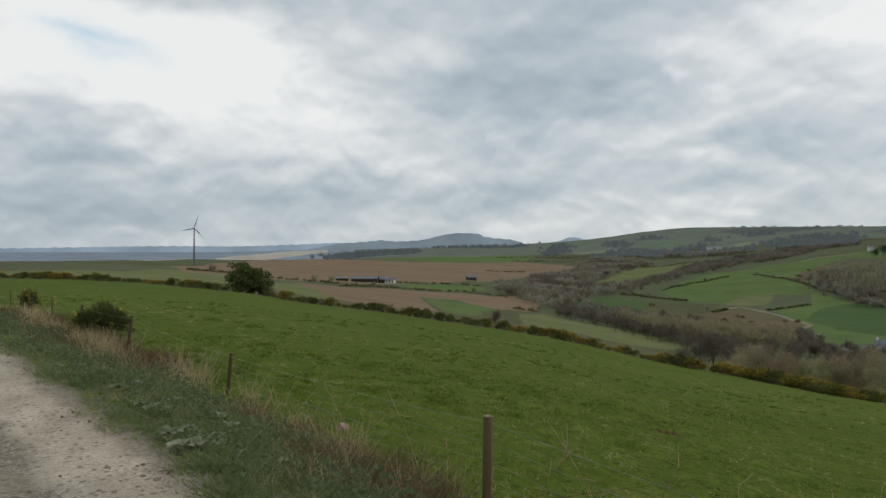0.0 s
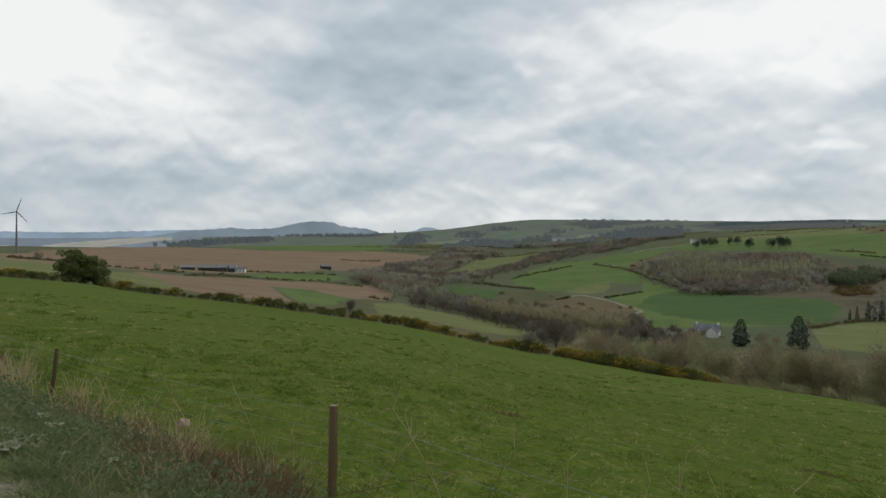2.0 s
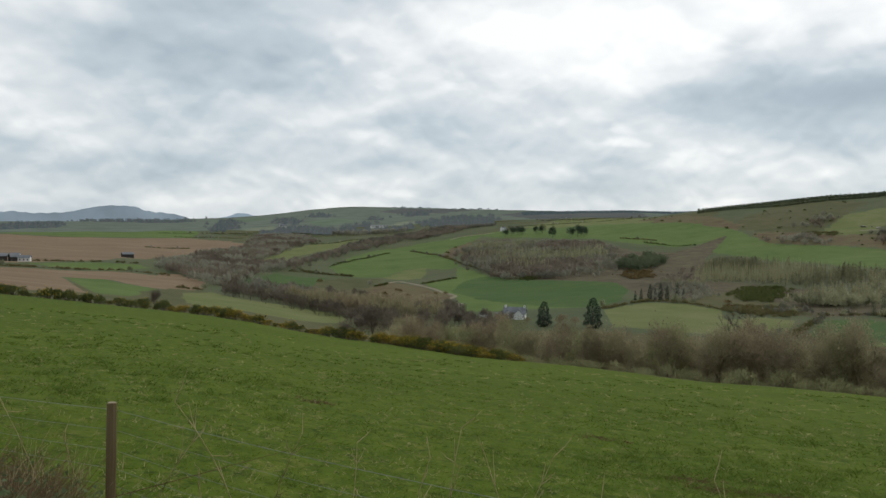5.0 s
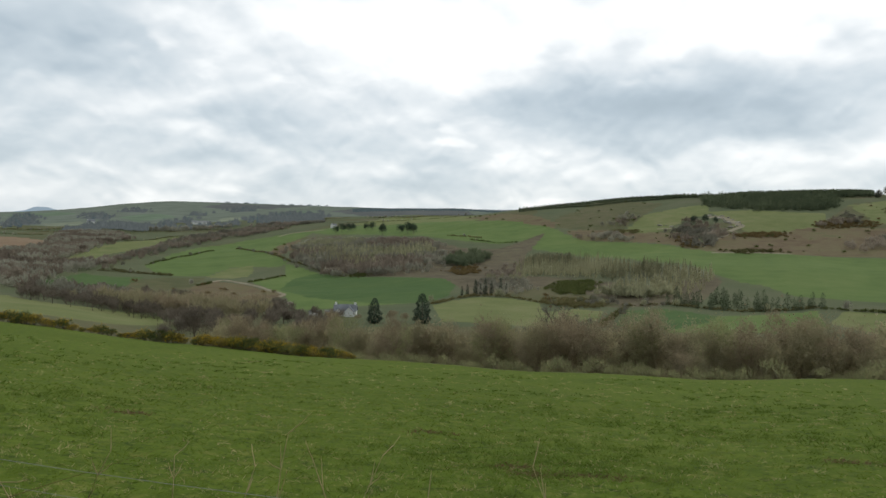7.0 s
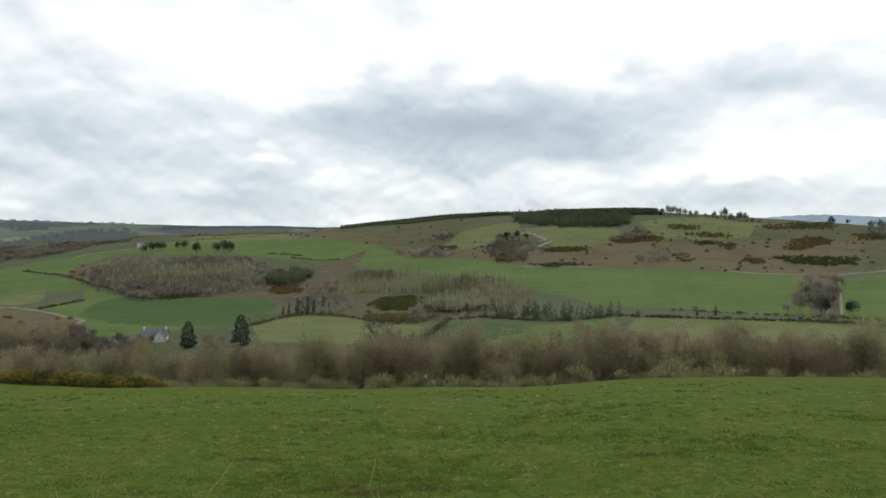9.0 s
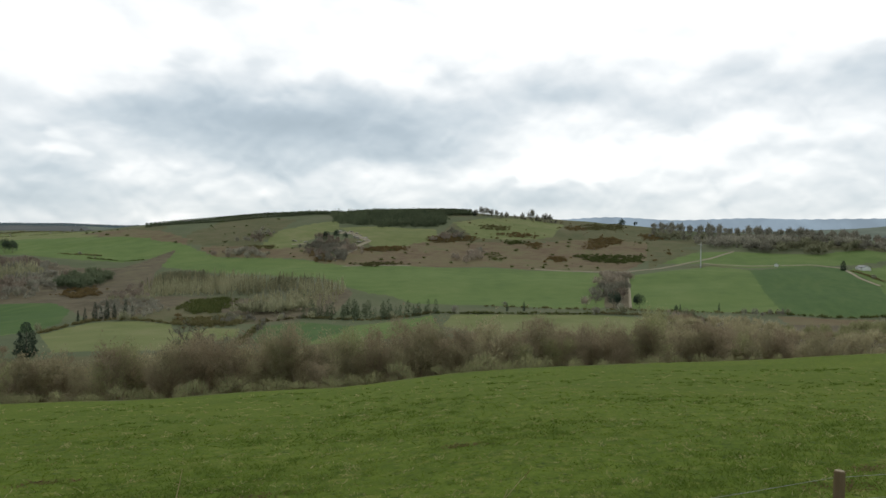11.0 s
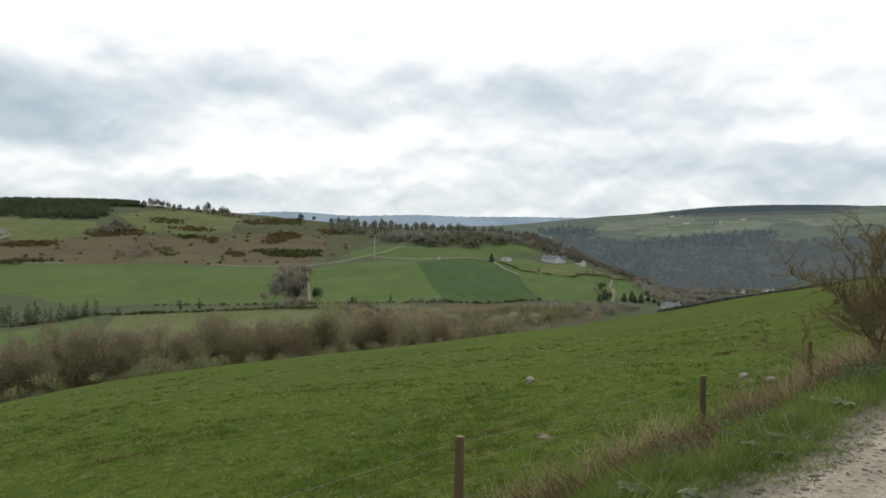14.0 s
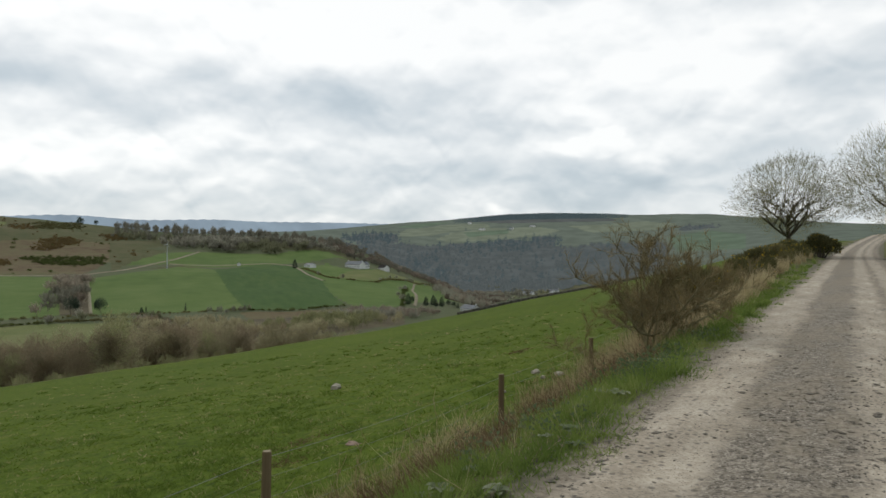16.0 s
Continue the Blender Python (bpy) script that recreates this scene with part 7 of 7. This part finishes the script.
# ---------------------------------------------------------------- the stone wall on the field's brow
def build_wall():
    wall = tagged(new("dry_stone_wall"), "low dark dry stone wall along the field's brow", "wall", kind="structure")
    r = np.random.default_rng(95)
    shapes = []
    for k in range(5):
        bm = bmesh.new()
        bmesh.ops.create_cube(bm, size=1)
        bmesh.ops.bevel(bm, geom=bm.edges[:], offset=0.12, segments=1, affect="EDGES")
        for v in bm.verts:
            v.co *= 1 + 0.12 * noise.noise(v.co * 3 + Vector((k, 0, 0)))
        me = bpy.data.meshes.new("stone")
        bm.to_mesh(me)
        bm.free()
        me.materials.append(M["wallstone"])
        shapes.append(me)
    b0, b1 = 112.5, 127.0
    n = 95
    for k in range(n):
        b = b0 + (b1 - b0) * k / n
        edge = float(np.interp(b, AZ_GRID, _er)) + 1.5
        x, y, z = polar(b, edge)
        for row in range(2):
            st = new("stone", shapes[r.integers(5)])
            st.parent = wall
            st.matrix_basis = pose(x + r.uniform(-0.05, 0.05), y, z + 0.16 + row * 0.34, r.uniform(-4, 4), r.uniform(-4, 4), -b + r.uniform(-6, 6)) @ Matrix.Diagonal((0.50 * r.uniform(0.8, 1.15) * 1.0, 0.4, 0.36 * r.uniform(0.85, 1.1), 1))


build_wall()


# ---------------------------------------------------------------- buildings and masts
def block(x0, x1, y0, y1, z0, z1):
    v = [(x, y, z) for z in (z0, z1) for x, y in ((x0, y0), (x1, y0), (x1, y1), (x0, y1))]
    f = [(0, 3, 2, 1), (4, 5, 6, 7), (0, 1, 5, 4), (1, 2, 6, 5), (2, 3, 7, 6), (3, 0, 4, 7)]
    return v, f


def gabled(length, width, eave, ridge):
    """Walls with gable ends, along x."""
    a, b = length / 2, width / 2
    v = [(-a, -b, -1.5), (a, -b, -1.5), (a, b, -1.5), (-a, b, -1.5), (-a, -b, eave), (a, -b, eave), (a, b, eave), (-a, b, eave), (-a, 0, ridge), (a, 0, ridge)]
    quads = [(0, 1, 5, 4), (2, 3, 7, 6)]
    tris = [(1, 2, 6), (1, 6, 9), (1, 9, 5), (3, 0, 4), (3, 4, 8), (3, 8, 7)]
    f = [t for q in quads for t in ((q[0], q[1], q[2]), (q[0], q[2], q[3]))] + tris
    return v, f


def roof_slabs(length, width, eave, ridge, over=0.4, thick=0.25):
    g = Soup()
    a, b = length / 2 + over, width / 2 + over
    drop = (ridge - eave) / (width / 2) * over
    for sgn in (-1, 1):
        low, top = (sgn * b, eave - drop + 0.05), (0, ridge + 0.05)
        v = [(x, y, z + t) for t in (0, thick) for x, (y, z) in ((-a, low), (a, low), (a, top), (-a, top))]
        q = [(0, 3, 2, 1), (4, 5, 6, 7), (0, 1, 5, 4), (1, 2, 6, 5), (2, 3, 7, 6), (3, 0, 4, 7)]
        g.add(v, [t for c in q for t in ((c[0], c[1], c[2]), (c[0], c[2], c[3]))])
    return g.arrays()


def building(name, place, turn, length, width, eave, ridge, wall, roof, label, category, windows=0, chimneys=0, door=False, wings=(), group=""):
    """A gabled building with its roof, windows and chimneys; wings: (x, y, turn, length, width, eave, ridge)."""
    root = tagged(new(name), label, category, group)
    root.matrix_basis = pose(*place, 0, 0, turn)
    for x, y, t, ln, wd, ev, rg in ((0, 0, 0, length, width, eave, ridge),) + tuple(wings):
        m = pose(x, y, 0, 0, 0, t)
        w = part("wall", *gabled(ln, wd, ev, rg), wall, root)
        w.matrix_basis = m
        rf = part("roof", *roof_slabs(ln, wd, ev, rg), roof, root)
        rf.matrix_basis = m
        for k in range(chimneys if x == 0 and y == 0 else 0):
            c = part("chimney", *block(-0.5, 0.5, -0.4, 0.4, -0.6, 1.3), wall, rf)
            c.matrix_basis = pose((-1, 1, 0)[k] * (ln / 2 - 0.8), 0, rg)
        n = windows if (x, y) == (0, 0) else max(windows // 2, 0)
        for k in range(n):
            for row in range(2 if ev > 4 else 1):
                for sgn in (-1, 1):
                    g = part("window", *block(-0.55, 0.55, -0.05, 0.05, 0, 1.3), "window", w)
                    g.matrix_basis = pose((k + 0.5) / n * ln - ln / 2, sgn * (wd / 2 + 0.03), 0.9 + 2.6 * row)
    if door:
        d = part("door", *block(-0.6, 0.6, -0.06, 0.06, 0, 2.1), "dark_shed", root)
        d.matrix_basis = pose(0.6, -width / 2 - 0.05, 0)
    return root


building("white_cottage", polar(32.55, 388, 0.3), -40, 12.0, 6.2, 3.0, 5.9, "white_wall", "slate", "white rendered cottage with a grey slate roof in the valley", "house", 4, 2, True,
         ((2.6, -3.6, 90, 4.4, 4.6, 2.9, 5.2), (-3.4, -3.2, 90, 3.0, 3.6, 2.6, 4.4)))
building("stone_outbuilding", polar(31.4, 386), -40, 6, 4, 2.0, 3.2, "wallstone", "sheet_roof", "low grey outbuilding beside the white cottage", "shed", 1)
building("garden_shed", polar(30.0, 392), 10, 4, 3, 2.2, 3.2, "white_wall", "sheet_roof", "small pale shed near the white cottage", "shed")
building("long_barn", polar(-6.4, 705), 4, 26, 12, 3.6, 5.8, "dark_shed", "slate", "long dark barn with a pale sheet roof among ploughed fields", "barn", 0, 0, False)
building("farm_shed", polar(-4.9, 700), 20, 8, 7, 4, 7, "dark_shed", "slate", "tall dark farm shed beside the long barn", "barn")
building("farmhouse", polar(-4.3, 698), -10, 9, 6, 3.2, 5.2, "white_wall", "slate", "small pale farmhouse beside the barn", "house", 3, 1)
building("farm_store", polar(-8.2, 690), 8, 12, 6, 2.5, 4, "dark_shed", "sheet_roof", "low dark store beside the barn", "shed")
building("field_barn", polar(2.3, 880), 10, 12, 8, 4, 6, "dark_shed", "slate", "dark barn alone among ploughed fields", "barn")
building("white_manor", polar(104.0, 968, 0.5), 22, 34, 10, 4.8, 8.6, "white_wall", "slate", "large white house with grey roofs on the far slope", "house", 9, 2, True,
         ((-12, -7, 90, 10, 8, 4.6, 8), (-1, -6, 90, 8, 6, 4.4, 7.2), (11, -6, 90, 9, 7, 4.4, 7.6)))
building("dark_barn", polar(106.3, 1030), 20, 15, 10, 4, 8, "white_wall", "dark_shed", "white-walled barn with a dark roof near the manor", "barn")
building("pale_shed", polar(100.4, 920), 15, 18, 8, 3, 5, "white_wall", "sheet_roof", "low pale shed on the far green slope", "shed", 2)
building("small_hut", polar(94.9, 936), 0, 6, 4, 2.2, 3.5, "white_wall", "sheet_roof", "tiny white hut on the far slope", "shed")
building("white_farm", polar(13.65, 2420), 0, 22, 12, 7, 13, "white_wall", "slate", "white farmhouse far off on the hillside", "house", 3, 1)
building("long_white_farm", polar(21.3, 2170), -10, 52, 14, 5, 9, "white_wall", "sheet_roof", "long white farm buildings far up the valley", "barn", 4)
building("white_hall", polar(31.45, 1640), 10, 13, 8, 6, 9, "white_wall", "slate", "white house among dark trees on the rise", "house", 3, 1)
building("roadside_bungalow", polar(113.4, 548), 10, 17, 8, 3, 5.5, "white_wall", "slate", "white bungalow at the foot of the green slope", "house", 4, 1)
for k, (b, r, n) in enumerate(((117.4, 1765, 15), (117.8, 1790, 20), (118.35, 1800, 13), (119.9, 1890, 16), (120.3, 1930, 14), (115.3, 1850, 9))):
    building("village_house", polar(b, r), 12 * k - 20, n, 8, 5, 8.5, "white_wall", "slate", "pale village house in the wooded valley", "house", 3, 1, group="village houses")
for k, (b, r, n) in enumerate(((113.3, 4150, 30), (114.3, 3850, 46), (116.7, 3830, 24), (118.4, 3900, 30))):
    building("hill_farm", polar(b, r), 15 * k, n, 12, 6, 10, "white_wall", "sheet_roof", "pale farm buildings far off on the hill", "barn", 3, group="hill farms")


def wind_turbine(place, tall, blade, face, spin):
    root = tagged(new("wind_turbine"), "slender grey three-bladed wind turbine on the plain", "wind turbine")
    root.matrix_basis = pose(*place, 0, 0, face)
    part("tower", *tube([(0, 0, -2), (0, 0, tall * 0.5), (0, 0, tall)], [tall * 0.028, tall * 0.021, tall * 0.013], 12), "grey_metal", root, smooth=True)
    part("nacelle", *tube([(0, 2.2, tall + 0.6), (0, 1.2, tall + 0.6), (0, -2.0, tall + 0.6), (0, -3.0, tall + 0.6)], [0.5, 1.3, 1.2, 0.4], 8), "grey_metal", root, smooth=True)
    hub = part("hub", *tube([(0, -3.0, tall + 0.6), (0, -3.8, tall + 0.6), (0, -4.4, tall + 0.6)], [1.1, 1.0, 0.2], 8), "grey_metal", root, smooth=True)
    f = np.linspace(0, 1, 7)
    chord = np.array((0.5, 0.95, 1.0, 0.8, 0.6, 0.42, 0.12)) * blade / 16
    for k in range(3):
        v = np.concatenate([np.c_[-chord * 0.35, np.zeros(7), f * blade], np.c_[chord * 0.65, np.zeros(7) + 0.15 * chord, f * blade], np.c_[chord * 0.1, np.zeros(7) - 0.25 * chord, f * blade]])
        q = [(a * 7 + i, a * 7 + i + 1, (a + 1) % 3 * 7 + i + 1, (a + 1) % 3 * 7 + i) for a in range(3) for i in range(6)]
        b = part("blade", v, q, "grey_metal", hub, smooth=True)
        b.matrix_basis = pose(0, -3.7, tall + 0.6, 0, spin + 120 * k, 0)
    return root


wind_turbine(polar(-19.55, 1300), 64, 24, 200, -18)


def hill_mast(place, tall):
    root = tagged(new("pole_mast"), "slim pale pole mast with a small white turbine head", "mast")
    root.matrix_basis = pose(*place)
    part("pole", *tube([(0, 0, -1), (0, 0, tall * 0.6), (0, 0, tall)], [0.55, 0.45, 0.3], 8), "white_metal", root, smooth=True)
    part("head", *tube([(-1.6, 0, tall + 0.4), (-0.6, 0, tall + 0.4), (1.2, 0, tall + 0.4), (2.0, 0, tall + 0.4)], [0.3, 0.9, 0.8, 0.2], 8), "white_metal", root, smooth=True)
    for k in range(3):
        b = part("blade", *tube([(0, 0, 0), (0, 0, 2.0), (0, 0, 4.0)], [0.16, 0.2, 0.05], 4), "white_metal", root)
        b.matrix_basis = pose(-1.8, 0, tall + 0.4, 20 + 120 * k, 0, 0)
    part("cabinet", *block(2, 4, -1, 1, 0, 2.2), "grey_metal", root)


hill_mast(polar(89.65, 905), 28)
for k, (b, r) in enumerate(((27.9, 470), (28.1, 474))):
    rock("heap", polar(b, r, 0.5), (3.0, 2.0, 1.2), "pale heap of stone beside the farm lane", seed=120 + k, group="stone heaps")
SPOIL = ((1019, 570), (1030, 569), (1035, 561), (1035, 551), (1028, 537), (1014, 522), (997, 506), (984, 494), (978, 498), (967, 501), (954, 500), (905, 477), (873, 466), (850, 460), (830, 455), (811, 450), (794, 445), (1019, 548), (1005, 531), (988, 513), (936, 596), (940, 588), (934, 576), (811, 481), (1017, 539), (994, 520))
for k, (x, y) in enumerate(SPOIL):
    big = 1.0 + 0.5 * math.sin(k * 2.3)
    rock("quarry_stone", (x, y, float(height(x, y)) + 0.5), (3.4 * big, 2.6 * big, 1.0 * big), "pale stone spoil round the old quarry", mat="scree", seed=130 + k, group="quarry spoil")

# ---------------------------------------------------------------- far blue hills, beyond the farmland
def far_hills(label, r, colour, *crest):
    """A range on the horizon: crest of (bearing, rise in degrees), falling away in front and behind."""
    b = np.arange(crest[0][0], crest[-1][0] + 0.01, 0.25)
    k = np.array(crest, float)
    rise = pchip(k[:, :1], k[:, 1:], b[:, None])[:, 0] + 0.02 * np.sin(b * 7.1) + 0.012 * np.sin(b * 17.3)
    rows = []
    for dr, f in ((-160, -1.0), (-90, 0.3), (-30, 0.9), (0, 1.0), (60, 0.7)):
        top = EYE + r * np.tan(np.radians(rise))
        low = EYE - r * math.tan(radians(1.5))
        z = low + (top - low) * max(f, 0) - (40 if f < 0 else 0)
        rows.append(np.c_[(r + dr) * np.sin(np.radians(b)), (r + dr) * np.cos(np.radians(b)), z])
    n = len(b)
    v = np.concatenate(rows)
    f = [(a * n + i, a * n + i + 1, (a + 1) * n + i + 1, (a + 1) * n + i) for a in range(4) for i in range(n - 1)]
    ob = mesh_object("backdrop", v, f, [hazed_backdrop("far_hills", colour)])
    return tagged(ob, label, "hills", kind="structure")


# the blue of each range is haze put into its glowing colour
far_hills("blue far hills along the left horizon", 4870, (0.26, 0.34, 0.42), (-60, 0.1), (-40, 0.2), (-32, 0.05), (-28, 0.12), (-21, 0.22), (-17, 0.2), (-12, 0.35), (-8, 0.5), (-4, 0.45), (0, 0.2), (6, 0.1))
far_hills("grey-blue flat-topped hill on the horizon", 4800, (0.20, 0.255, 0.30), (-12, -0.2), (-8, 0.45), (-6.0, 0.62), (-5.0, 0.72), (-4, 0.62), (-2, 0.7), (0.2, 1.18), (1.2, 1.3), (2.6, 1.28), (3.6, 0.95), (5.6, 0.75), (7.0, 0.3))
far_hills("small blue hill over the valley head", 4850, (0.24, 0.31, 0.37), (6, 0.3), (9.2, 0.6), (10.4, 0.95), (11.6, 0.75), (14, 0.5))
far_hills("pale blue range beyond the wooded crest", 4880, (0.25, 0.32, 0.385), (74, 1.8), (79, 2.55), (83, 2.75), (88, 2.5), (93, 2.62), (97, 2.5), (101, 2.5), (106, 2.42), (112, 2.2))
